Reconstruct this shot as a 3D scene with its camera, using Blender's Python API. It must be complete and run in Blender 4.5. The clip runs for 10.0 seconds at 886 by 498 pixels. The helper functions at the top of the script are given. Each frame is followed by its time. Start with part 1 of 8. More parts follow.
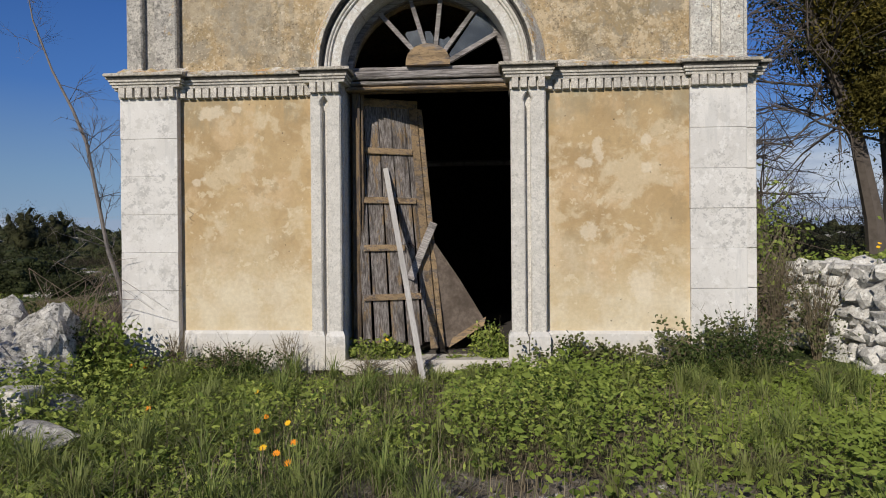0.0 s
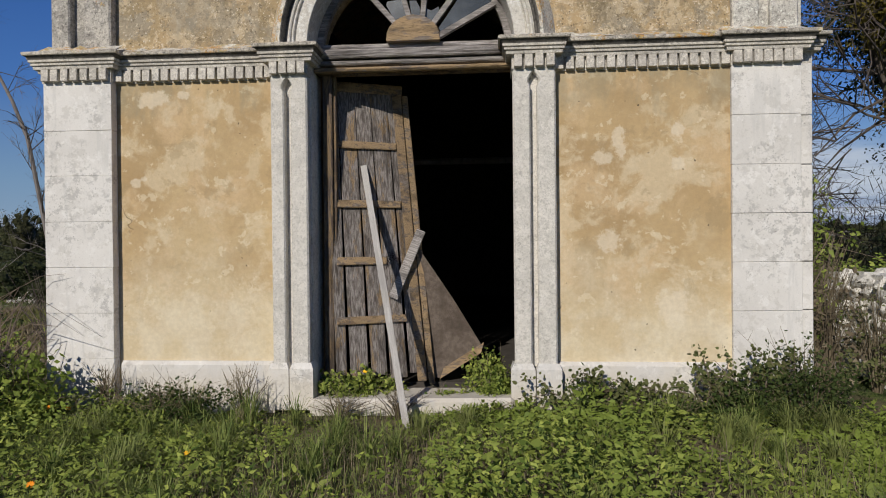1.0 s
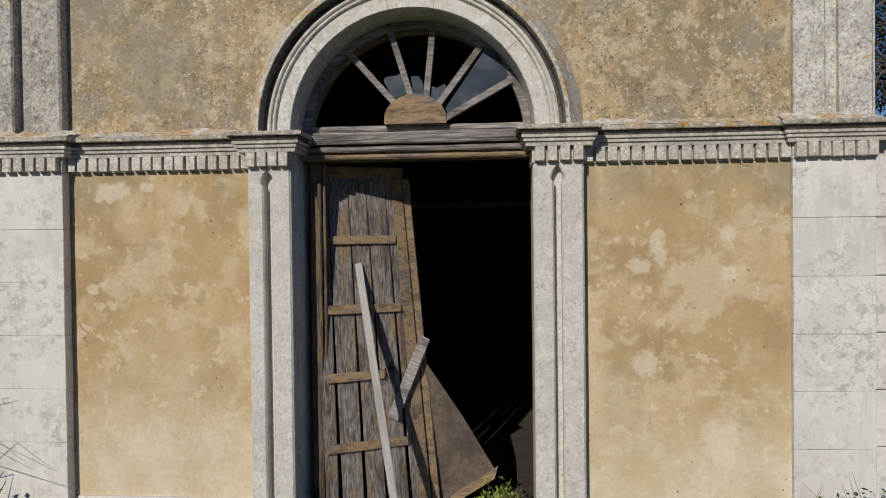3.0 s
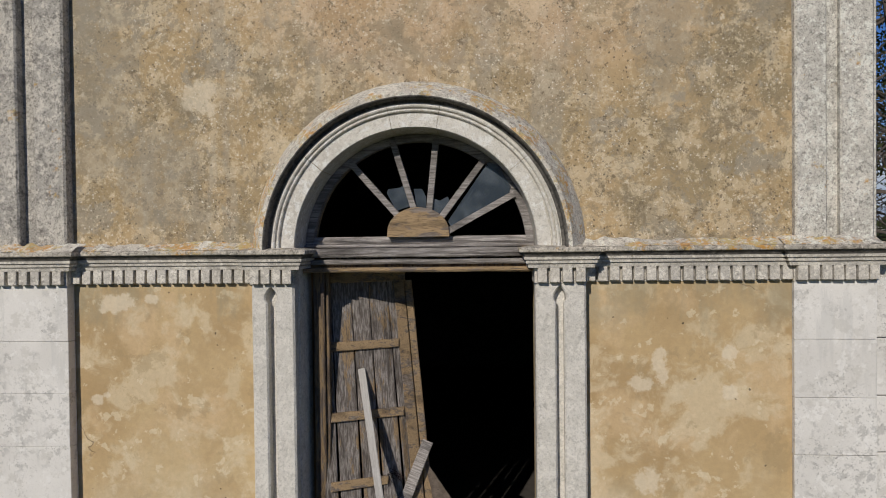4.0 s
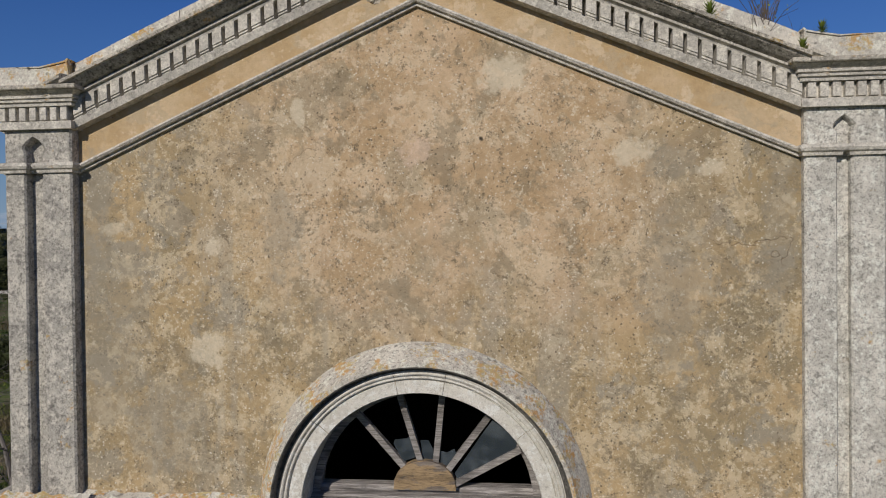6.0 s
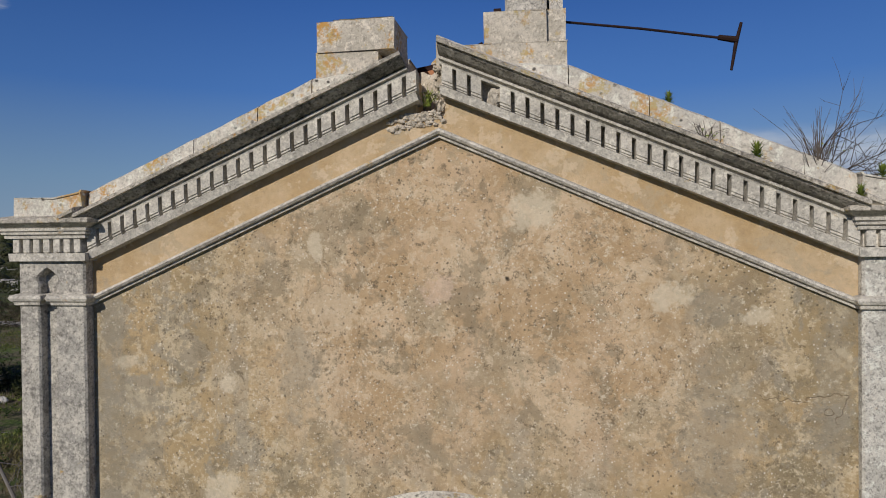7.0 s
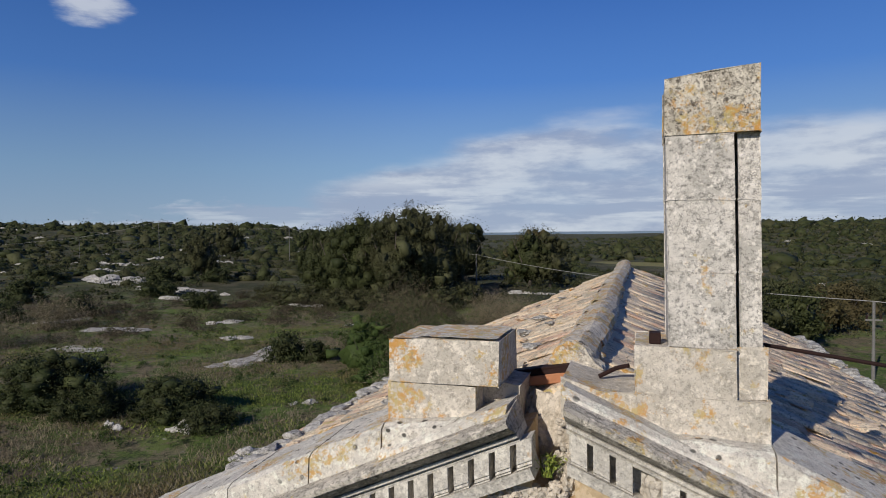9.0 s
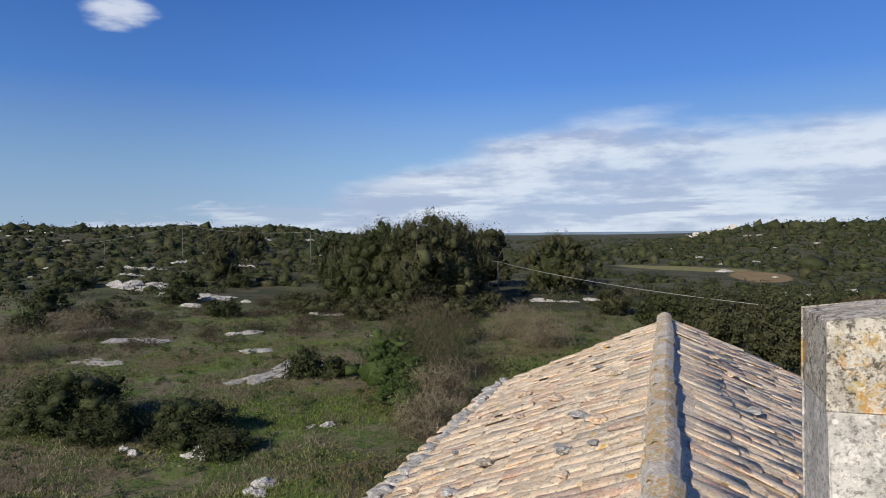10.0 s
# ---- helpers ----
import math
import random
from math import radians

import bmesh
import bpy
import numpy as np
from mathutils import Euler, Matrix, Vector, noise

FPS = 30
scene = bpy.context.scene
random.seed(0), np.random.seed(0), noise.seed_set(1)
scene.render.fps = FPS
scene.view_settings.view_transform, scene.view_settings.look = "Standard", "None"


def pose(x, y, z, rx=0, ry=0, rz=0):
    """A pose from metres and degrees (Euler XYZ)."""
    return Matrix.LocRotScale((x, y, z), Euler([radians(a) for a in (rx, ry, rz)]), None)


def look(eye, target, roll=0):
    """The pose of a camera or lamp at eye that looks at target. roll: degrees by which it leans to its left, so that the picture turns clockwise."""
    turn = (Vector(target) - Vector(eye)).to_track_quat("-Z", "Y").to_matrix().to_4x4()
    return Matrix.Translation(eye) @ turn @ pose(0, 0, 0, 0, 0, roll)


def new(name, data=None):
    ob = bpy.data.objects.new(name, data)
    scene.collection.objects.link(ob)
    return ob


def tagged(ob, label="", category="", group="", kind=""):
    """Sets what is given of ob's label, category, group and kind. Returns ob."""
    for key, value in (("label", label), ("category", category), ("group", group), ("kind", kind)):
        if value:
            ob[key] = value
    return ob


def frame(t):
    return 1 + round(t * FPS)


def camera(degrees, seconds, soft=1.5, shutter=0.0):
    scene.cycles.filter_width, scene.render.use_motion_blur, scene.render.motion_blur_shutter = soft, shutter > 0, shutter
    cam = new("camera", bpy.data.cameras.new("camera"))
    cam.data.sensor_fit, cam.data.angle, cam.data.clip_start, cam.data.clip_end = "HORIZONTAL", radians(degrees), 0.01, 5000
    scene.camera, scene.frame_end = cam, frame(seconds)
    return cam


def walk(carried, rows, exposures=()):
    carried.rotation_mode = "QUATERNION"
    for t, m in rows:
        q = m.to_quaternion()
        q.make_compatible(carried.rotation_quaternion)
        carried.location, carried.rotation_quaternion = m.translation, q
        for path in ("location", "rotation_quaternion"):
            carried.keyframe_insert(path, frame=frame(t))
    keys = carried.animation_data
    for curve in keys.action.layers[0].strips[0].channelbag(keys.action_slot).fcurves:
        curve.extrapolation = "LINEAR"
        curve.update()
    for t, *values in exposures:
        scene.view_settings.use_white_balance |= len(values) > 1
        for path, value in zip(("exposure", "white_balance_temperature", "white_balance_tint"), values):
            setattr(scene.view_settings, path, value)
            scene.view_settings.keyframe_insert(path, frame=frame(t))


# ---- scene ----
cam = camera(68.6, 10.0, soft=1.0)
PATH = [
    (0, (0.622, -6.517, 1.16), (0.478, -4.523, 1.148), -0.46),
    (0.5, (0.647, -5.951, 1.18), (0.497, -3.956, 1.177), -0.56),
    (1, (0.652, -5.384, 1.267), (0.503, -3.39, 1.255), -0.56),
    (1.5, (0.619, -4.888, 1.403), (0.47, -2.894, 1.384), -0.66),
    (2, (0.597, -4.619, 1.61), (0.45, -2.624, 1.582), -0.66),
    (3.5, (0.544, -4.582, 2.537), (0.389, -2.588, 2.511), -0.66),
    (4, (0.549, -4.596, 2.992), (0.394, -2.603, 2.96), -0.66),
    (4.5, (0.573, -4.614, 3.436), (0.407, -2.622, 3.406), -0.66),
    (5, (0.566, -4.64, 3.873), (0.397, -2.648, 3.845), -0.66),
    (5.5, (0.591, -4.61, 4.337), (0.411, -2.619, 4.314), -0.66),
    (7, (0.657, -4.292, 5.784), (0.362, -2.314, 5.76), -0.55),
    (7.5, (0.62, -4.003, 6.293), (0.242, -2.039, 6.271), -0.55),
    (8, (0.523, -3.689, 6.864), (0.08, -1.739, 6.807), -0.64),
    (8.5, (0.441, -3.338, 7.353), (-0.077, -1.407, 7.297), -0.54),
    (9, (0.333, -2.916, 7.817), (-0.255, -1.005, 7.762), -0.53),
    (9.5, (0.192, -2.425, 8.268), (-0.438, -0.527, 8.213), -0.53),
    (10, (0.014, -1.916, 8.716), (-0.636, -0.025, 8.663), -0.62),
]
EXPOSURES = [(0.0, -0.12), (1.0, -0.2), (2.0, -0.36), (3.5, -0.34), (4.5, -0.38), (5.5, -0.4), (7.0, -0.35), (8.5, -0.2), (9.2, 0.06), (9.5, 0.2), (10.0, 0.3)]
walk(cam, [(t, look(eye, target, roll)) for t, eye, target, roll in PATH], EXPOSURES)
# ---- light ----
SUN_LEFT, SUN_UP = 19.0, 28.5            # degrees left of the facade's axis, degrees above the horizon
sun_dir = Vector((-math.sin(radians(SUN_LEFT)) * math.cos(radians(SUN_UP)),
                  -math.cos(radians(SUN_LEFT)) * math.cos(radians(SUN_UP)), math.sin(radians(SUN_UP))))
sun = new("sun", bpy.data.lights.new("sun", "SUN"))
sun.data.energy, sun.data.angle, sun.data.color = 4.1, radians(0.5), (1.0, 0.93, 0.83)
sun.matrix_world = look(sun_dir * 50, (0, 0, 0))

world = bpy.data.worlds.new("sky")
scene.world = world
world.use_nodes = True


def build_sky():
    """Clear blue sky with a bank of cloud low over the far plain and a few loose clouds."""
    nt = world.node_tree
    nt.nodes.clear()
    N, L = nt.nodes.new, nt.links.new

    def math_node(op, a, b=None, c=None, clamp=False):
        n = N("ShaderNodeMath")
        n.operation, n.use_clamp = op, clamp
        for i, v in enumerate((a, b, c)):
            if v is None:
                continue
            if isinstance(v, (int, float)):
                n.inputs[i].default_value = v
            else:
                L(v, n.inputs[i])
        return n.outputs[0]

    def step(v, lo, hi):
        n = N("ShaderNodeMapRange")
        n.interpolation_type = "SMOOTHSTEP"
        L(v, n.inputs[0])
        n.inputs[1].default_value, n.inputs[2].default_value = lo, hi
        return n.outputs[0]

    sky = N("ShaderNodeTexSky")
    sky.sky_type, sky.sun_disc = "NISHITA", False
    sky.sun_elevation, sky.sun_rotation = radians(SUN_UP), radians(180 + SUN_LEFT)
    sky.altitude, sky.air_density, sky.dust_density, sky.ozone_density = 200, 1.0, 0.0, 3.0
    co = N("ShaderNodeTexCoord")
    sep = N("ShaderNodeSeparateXYZ")
    L(co.outputs["Generated"], sep.inputs[0])
    x, y, z = sep.outputs
    az = math_node("ARCTAN2", x, y)                      # 0 straight ahead, plus to the right
    az_deg = math_node("MULTIPLY", az, 57.2958)
    el_deg = math_node("MULTIPLY", math_node("ARCSINE", z), 57.2958)

    def cloud_noise(sx, sz, detail, rough, seed):
        c = N("ShaderNodeCombineXYZ")
        L(math_node("MULTIPLY", az_deg, sx), c.inputs[0])
        L(math_node("MULTIPLY", el_deg, sz), c.inputs[1])
        c.inputs[2].default_value = seed
        n = N("ShaderNodeTexNoise")
        n.inputs["Scale"].default_value = 1.0
        n.inputs["Detail"].default_value = detail
        n.inputs["Roughness"].default_value = rough
        L(c.outputs[0], n.inputs["Vector"])
        return n.outputs[0]

    soft = cloud_noise(0.045, 0.16, 5, 0.55, 3.1)
    puff = cloud_noise(0.15, 0.55, 8, 0.6, 7.7)
    layer = cloud_noise(0.11, 1.25, 7, 0.58, 12.3)
    # the veil of cloud: its upper edge climbs from the left to the right
    edge = math_node("ADD", math_node("MULTIPLY", math_node("MULTIPLY", step(az_deg, -42, -6), step(az_deg, 75, 45)), 8.3), 0.6)
    edge = math_node("ADD", edge, math_node("MULTIPLY", math_node("SUBTRACT", soft, 0.5), 9.0))
    veil = step(math_node("SUBTRACT", edge, el_deg), -0.6, 2.2)
    veil = math_node("MULTIPLY", veil, math_node("ADD", math_node("MULTIPLY", step(soft, 0.25, 0.65), 0.32), 0.5))
    # heaped clouds close to the horizon
    heap_edge = math_node("ADD", 1.0, math_node("MULTIPLY", step(az_deg, -50, -20), 2.4))
    heap = step(math_node("SUBTRACT", math_node("ADD", heap_edge, math_node("MULTIPLY", math_node("SUBTRACT", puff, 0.5), 7.0)), el_deg), -0.3, 0.8)
    heap = math_node("MULTIPLY", heap, 0.5)
    # one loose puff high up
    dx = math_node("MULTIPLY", math_node("ADD", az_deg, 45.0), 0.33)
    dz = math_node("MULTIPLY", math_node("SUBTRACT", el_deg, 16.9), 0.62)
    d2 = math_node("ADD", math_node("MULTIPLY", dx, dx), math_node("MULTIPLY", dz, dz))
    loose = step(math_node("ADD", math_node("SUBTRACT", 1.0, d2), math_node("MULTIPLY", math_node("SUBTRACT", puff, 0.5), 2.4)), 0.1, 1.1)
    loose = math_node("MULTIPLY", loose, 0.75)
    thick = math_node("MAXIMUM", math_node("MAXIMUM", veil, heap), loose, clamp=True)

    tone = N("ShaderNodeMix")
    tone.data_type = "RGBA"
    shaded = math_node("MULTIPLY", step(layer, 0.42, 0.58), math_node("MULTIPLY", step(el_deg, 5.2, 2.6), step(el_deg, 0.2, 1.2)))
    L(math_node("MULTIPLY", step(puff, 0.34, 0.60), math_node("SUBTRACT", 1.0, math_node("MULTIPLY", shaded, 0.95))), tone.inputs[0])
    tone.inputs[6].default_value = (4.5, 5.2, 7.0, 1)
    tone.inputs[7].default_value = (8.5, 9.0, 9.8, 1)
    mix = N("ShaderNodeMix")
    mix.data_type = "RGBA"
    L(thick, mix.inputs[0])
    ramp = N("ShaderNodeValToRGB")
    L(math_node("DIVIDE", el_deg, 90.0), ramp.inputs[0])
    stops = ((0.0, (0.50, 0.69, 0.94)), (0.06, (0.34, 0.58, 0.92)), (0.14, (0.115, 0.325, 0.88)), (0.24, (0.050, 0.185, 0.65)), (0.34, (0.016, 0.075, 0.34)), (1.0, (0.006, 0.026, 0.14)))
    while len(ramp.color_ramp.elements) < len(stops):
        ramp.color_ramp.elements.new(0.5)
    for e, (pos, c) in zip(ramp.color_ramp.elements, stops):
        e.position, e.color = pos, (*c, 1)
    lift = N("ShaderNodeMix")
    lift.data_type, lift.blend_type = "RGBA", "MULTIPLY"
    lift.inputs[0].default_value = 1.0
    L(ramp.outputs[0], lift.inputs[6])
    fade = N("ShaderNodeCombineColor")
    level = math_node("MULTIPLY", math_node("SUBTRACT", 1.0, math_node("MULTIPLY", step(az_deg, -12, -48), 0.22)), 9.0)
    for i in range(3):
        L(level, fade.inputs[i])
    L(fade.outputs[0], lift.inputs[7])
    rich = N("ShaderNodeMix")
    rich.data_type = "RGBA"
    rich.inputs[0].default_value = 0.94
    L(sky.outputs[0], rich.inputs[6])
    L(lift.outputs[2], rich.inputs[7])
    L(rich.outputs[2], mix.inputs[6])
    L(tone.outputs[2], mix.inputs[7])
    bg = N("ShaderNodeBackground")
    bg.inputs[1].default_value = 0.075
    L(mix.outputs[2], bg.inputs[0])
    out = N("ShaderNodeOutputWorld")
    L(bg.outputs[0], out.inputs[0])


build_sky()


# ---- materials ----
class Nodes:
    """A small hand for wiring node materials."""

    def __init__(self, name, roughness=0.85):
        self.mat = bpy.data.materials.new(name)
        self.mat.use_nodes = True
        self.nt = self.mat.node_tree
        self.bsdf = self.nt.nodes["Principled BSDF"]
        self.bsdf.inputs["Roughness"].default_value = roughness
        self.bsdf.inputs["Specular IOR Level"].default_value = 0.25
        geo = self.nt.nodes.new("ShaderNodeNewGeometry")
        self.place, self.island, self.normal = geo.outputs["Position"], geo.outputs["Random Per Island"], geo.outputs["Normal"]

    def link(self, a, b):
        self.nt.links.new(a, b)

    def put(self, socket, v):
        if isinstance(v, (int, float)):
            socket.default_value = v
        elif isinstance(v, tuple):
            socket.default_value = (*v, 1) if len(v) == 3 and len(socket.default_value) == 4 else v
        else:
            self.link(v, socket)

    def noise(self, scale, detail=5, rough=0.6, vec=None, stretch=None, shift=0.0):
        n = self.nt.nodes.new("ShaderNodeTexNoise")
        n.inputs["Scale"].default_value, n.inputs["Detail"].default_value, n.inputs["Roughness"].default_value = scale, detail, rough
        m = self.nt.nodes.new("ShaderNodeMapping")
        m.inputs["Scale"].default_value = stretch or (1, 1, 1)
        m.inputs["Location"].default_value = (shift, shift * 1.7, shift * 0.6)
        self.link(vec or self.place, m.inputs[0])
        self.link(m.outputs[0], n.inputs["Vector"])
        return n.outputs[0]

    def voronoi(self, scale, feature="F1", vec=None, stretch=None):
        n = self.nt.nodes.new("ShaderNodeTexVoronoi")
        n.feature = feature
        n.inputs["Scale"].default_value = scale
        m = self.nt.nodes.new("ShaderNodeMapping")
        m.inputs["Scale"].default_value = stretch or (1, 1, 1)
        self.link(vec or self.place, m.inputs[0])
        self.link(m.outputs[0], n.inputs["Vector"])
        return n.outputs["Distance"]

    def step(self, v, lo, hi):
        n = self.nt.nodes.new("ShaderNodeMapRange")
        n.interpolation_type = "SMOOTHSTEP"
        self.put(n.inputs[0], v)
        n.inputs[1].default_value, n.inputs[2].default_value = lo, hi
        return n.outputs[0]

    def calc(self, op, a, b=0.0):
        n = self.nt.nodes.new("ShaderNodeMath")
        n.operation = op
        self.put(n.inputs[0], a)
        self.put(n.inputs[1], b)
        return n.outputs[0]

    def mix(self, f, a, b, blend="MIX"):
        n = self.nt.nodes.new("ShaderNodeMix")
        n.data_type, n.blend_type = "RGBA", blend
        self.put(n.inputs[0], f)
        self.put(n.inputs[6], a)
        self.put(n.inputs[7], b)
        return n.outputs[2]

    def random(self):
        return self.nt.nodes.new("ShaderNodeObjectInfo").outputs["Random"]

    def height(self, axis=2):
        n = self.nt.nodes.new("ShaderNodeSeparateXYZ")
        self.link(self.place, n.inputs[0])
        return n.outputs[axis]

    def bump(self, v, strength=0.4, distance=0.01):
        n = self.nt.nodes.new("ShaderNodeBump")
        n.inputs["Strength"].default_value, n.inputs["Distance"].default_value = strength, distance
        self.put(n.inputs["Height"], v)
        self.link(n.outputs[0], self.bsdf.inputs["Normal"])

    def colour(self, v):
        self.put(self.bsdf.inputs["Base Color"], v)
        return self.mat


def plaster():
    n = Nodes("ochre_plaster", 0.95)
    wide = n.warped(0.5)
    crumb = n.warped(0.12)

    def blot(scale, lo, hi, shift, rough=0.66, vec=None, stretch=None):
        return n.step(n.noise(scale, 10, rough, vec=vec or crumb, stretch=stretch, shift=shift), lo, hi)

    def lay(col, mask, paint, amount):
        return n.mix(n.calc("MULTIPLY", mask, amount), col, paint)

    big, mid, fine = n.noise(0.9, 4, 0.55), n.noise(3.2, 6, 0.62, shift=4.0), n.noise(26, 5, 0.7)
    # lower storey: smooth yellow limewash with pale worn clouds
    low = n.mix(n.step(big, 0.36, 0.66), (0.47, 0.335, 0.175), (0.56, 0.425, 0.24))
    low = lay(low, blot(1.1, 0.46, 0.62, 9.0, 0.6), (0.40, 0.28, 0.145), 0.7)
    low = lay(low, blot(1.7, 0.50, 0.60, 19.0, 0.62), (0.60, 0.44, 0.26), 0.7)
    low = lay(low, blot(2.3, 0.50, 0.60, 4.0, 0.66, wide), (0.66, 0.555, 0.385), 0.6)
    low = lay(low, blot(4.2, 0.535, 0.64, 14.0, 0.62), (0.68, 0.58, 0.41), 0.4)
    low = lay(low, blot(9.0, 0.60, 0.63, 24.0, 0.6), (0.72, 0.62, 0.44), 0.55)
    low = lay(low, blot(3.3, 0.57, 0.62, 34.0, 0.68), (0.36, 0.27, 0.15), 0.45)
    low = lay(low, n.step(n.noise(90, 6, 0.8, shift=155.0), 0.55, 0.61), (0.30, 0.21, 0.11), 0.2)
    # grey-green damp under the cornice
    damp = n.calc("MULTIPLY", n.step(n.calc("ADD", n.height(), n.calc("MULTIPLY", mid, 0.9)), 2.75, 3.05), blot(1.6, 0.42, 0.60, 41.0, 0.7, None, (2.2, 2.2, 0.5)))
    low = lay(low, damp, (0.30, 0.265, 0.18), 0.6)
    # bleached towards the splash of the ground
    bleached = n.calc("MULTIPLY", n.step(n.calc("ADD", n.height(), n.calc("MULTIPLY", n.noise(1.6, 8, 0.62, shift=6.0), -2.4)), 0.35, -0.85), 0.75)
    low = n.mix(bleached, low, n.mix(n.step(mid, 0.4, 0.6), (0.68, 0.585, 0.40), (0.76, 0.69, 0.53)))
    # upper storey: weathered to olive, brown and grey, with sandy patches
    up = n.mix(n.step(big, 0.38, 0.64), (0.37, 0.285, 0.165), (0.47, 0.345, 0.19))
    up = lay(up, blot(1.3, 0.47, 0.60, 12.0, 0.66), (0.27, 0.225, 0.145), 0.8)
    up = lay(up, blot(1.9, 0.51, 0.60, 52.0, 0.66, wide), (0.53, 0.385, 0.215), 0.75)
    up = lay(up, blot(2.6, 0.53, 0.575, 61.0, 0.7), (0.345, 0.315, 0.255), 0.7)
    up = lay(up, blot(4.4, 0.53, 0.56, 2.0, 0.72), (0.59, 0.475, 0.315), 0.75)
    up = lay(up, blot(3.1, 0.56, 0.585, 131.0, 0.74), (0.63, 0.52, 0.355), 0.7)
    up = lay(up, blot(8.5, 0.55, 0.575, 65.0, 0.74), (0.27, 0.225, 0.155), 0.6)
    up = lay(up, blot(12.0, 0.57, 0.59, 76.0, 0.74), (0.66, 0.55, 0.385), 0.7)
    up = lay(up, n.step(n.noise(1.2, 8, 0.62, stretch=(2.6, 2.6, 0.45), shift=33.0), 0.54, 0.62), (0.36, 0.33, 0.27), 0.5)
    # cleaner, rosier field under the gable
    rosy = n.step(n.calc("ADD", n.height(), n.calc("MULTIPLY", n.noise(1.1, 8, 0.62, shift=90.0), 2.2)), 5.0, 6.0)
    rosy = n.calc("MULTIPLY", rosy, n.step(n.calc("ADD", n.calc("ABSOLUTE", n.calc("SUBTRACT", n.height(0), 0.2)), mid), 2.7, 1.3))
    rose = n.mix(n.step(mid, 0.42, 0.60), (0.50, 0.345, 0.20), (0.63, 0.455, 0.295))
    rose = lay(rose, blot(1.9, 0.52, 0.56, 101.0, 0.7, wide), (0.70, 0.55, 0.385), 0.75)
    rose = lay(rose, blot(1.5, 0.53, 0.58, 111.0, 0.7), (0.40, 0.325, 0.22), 0.7)
    rose = lay(rose, blot(7.0, 0.56, 0.585, 115.0, 0.74), (0.73, 0.60, 0.44), 0.6)
    rose = lay(rose, blot(10.0, 0.57, 0.595, 118.0, 0.74), (0.36, 0.27, 0.17), 0.55)
    up = n.mix(n.calc("MULTIPLY", rosy, 0.85), up, rose)
    # grains of sand and lime laid bare
    rough_zone = n.step(n.noise(1.4, 5, 0.6, shift=95.0), 0.38, 0.56)
    up = lay(up, n.calc("MULTIPLY", n.step(n.noise(34, 6, 0.7, shift=15.0), 0.56, 0.60), rough_zone), (0.21, 0.165, 0.105), 0.6)
    up = lay(up, n.calc("MULTIPLY", n.step(n.noise(44, 5, 0.7, shift=35.0), 0.57, 0.61), rough_zone), (0.68, 0.58, 0.43), 0.75)
    up = lay(up, blot(2.7, 0.55, 0.60, 161.0, 0.72), (0.24, 0.20, 0.135), 0.55)
    up = lay(up, blot(15.0, 0.575, 0.595, 171.0, 0.80), (0.165, 0.13, 0.085), 0.75)
    up = lay(up, blot(17.0, 0.58, 0.60, 181.0, 0.80), (0.76, 0.67, 0.52), 0.7)
    up = lay(up, n.calc("MULTIPLY", n.step(n.voronoi(24, vec=n.warped(0.1)), 0.20, 0.14), n.step(n.noise(2.4, 5, 0.66, shift=191.0), 0.47, 0.55)), (0.11, 0.088, 0.06), 0.8)
    fleck = n.calc("MULTIPLY", n.step(n.voronoi(30, vec=n.warped(0.04)), 0.19, 0.13), n.step(n.noise(4, 4, 0.6, shift=81.0), 0.48, 0.56))
    up = lay(up, fleck, (0.78, 0.73, 0.64), 0.9)
    # smooth orange skin between string course and raking cornice
    roofline = n.calc("ADD", n.height(), n.calc("MULTIPLY", n.calc("ABSOLUTE", n.height(0)), 0.4385))
    skin = n.mix(n.step(n.noise(2.2, 7, 0.62, shift=23.0), 0.40, 0.62), (0.51, 0.36, 0.195), (0.62, 0.47, 0.30))
    skin = lay(skin, blot(3.1, 0.54, 0.58, 27.0, 0.66, wide), (0.50, 0.40, 0.27), 0.7)
    skin = lay(skin, blot(5.0, 0.56, 0.59, 127.0, 0.66), (0.73, 0.59, 0.42), 0.6)
    skin = lay(skin, n.step(n.noise(24, 7, 0.8, shift=127.0), 0.56, 0.61), (0.36, 0.25, 0.15), 0.3)
    up = n.mix(n.calc("MULTIPLY", n.step(roofline, 6.475, 6.50), 0.9), up, skin)
    col = n.mix(n.step(n.height(), 2.85, 2.95), low, up)
    # larger scars: centre across, centre up, half width, half height, paint
    cream, grey, hole = (0.74, 0.65, 0.50), (0.52, 0.49, 0.43), (0.03, 0.025, 0.02)
    smoke, pink = (0.335, 0.30, 0.235), (0.70, 0.53, 0.41)
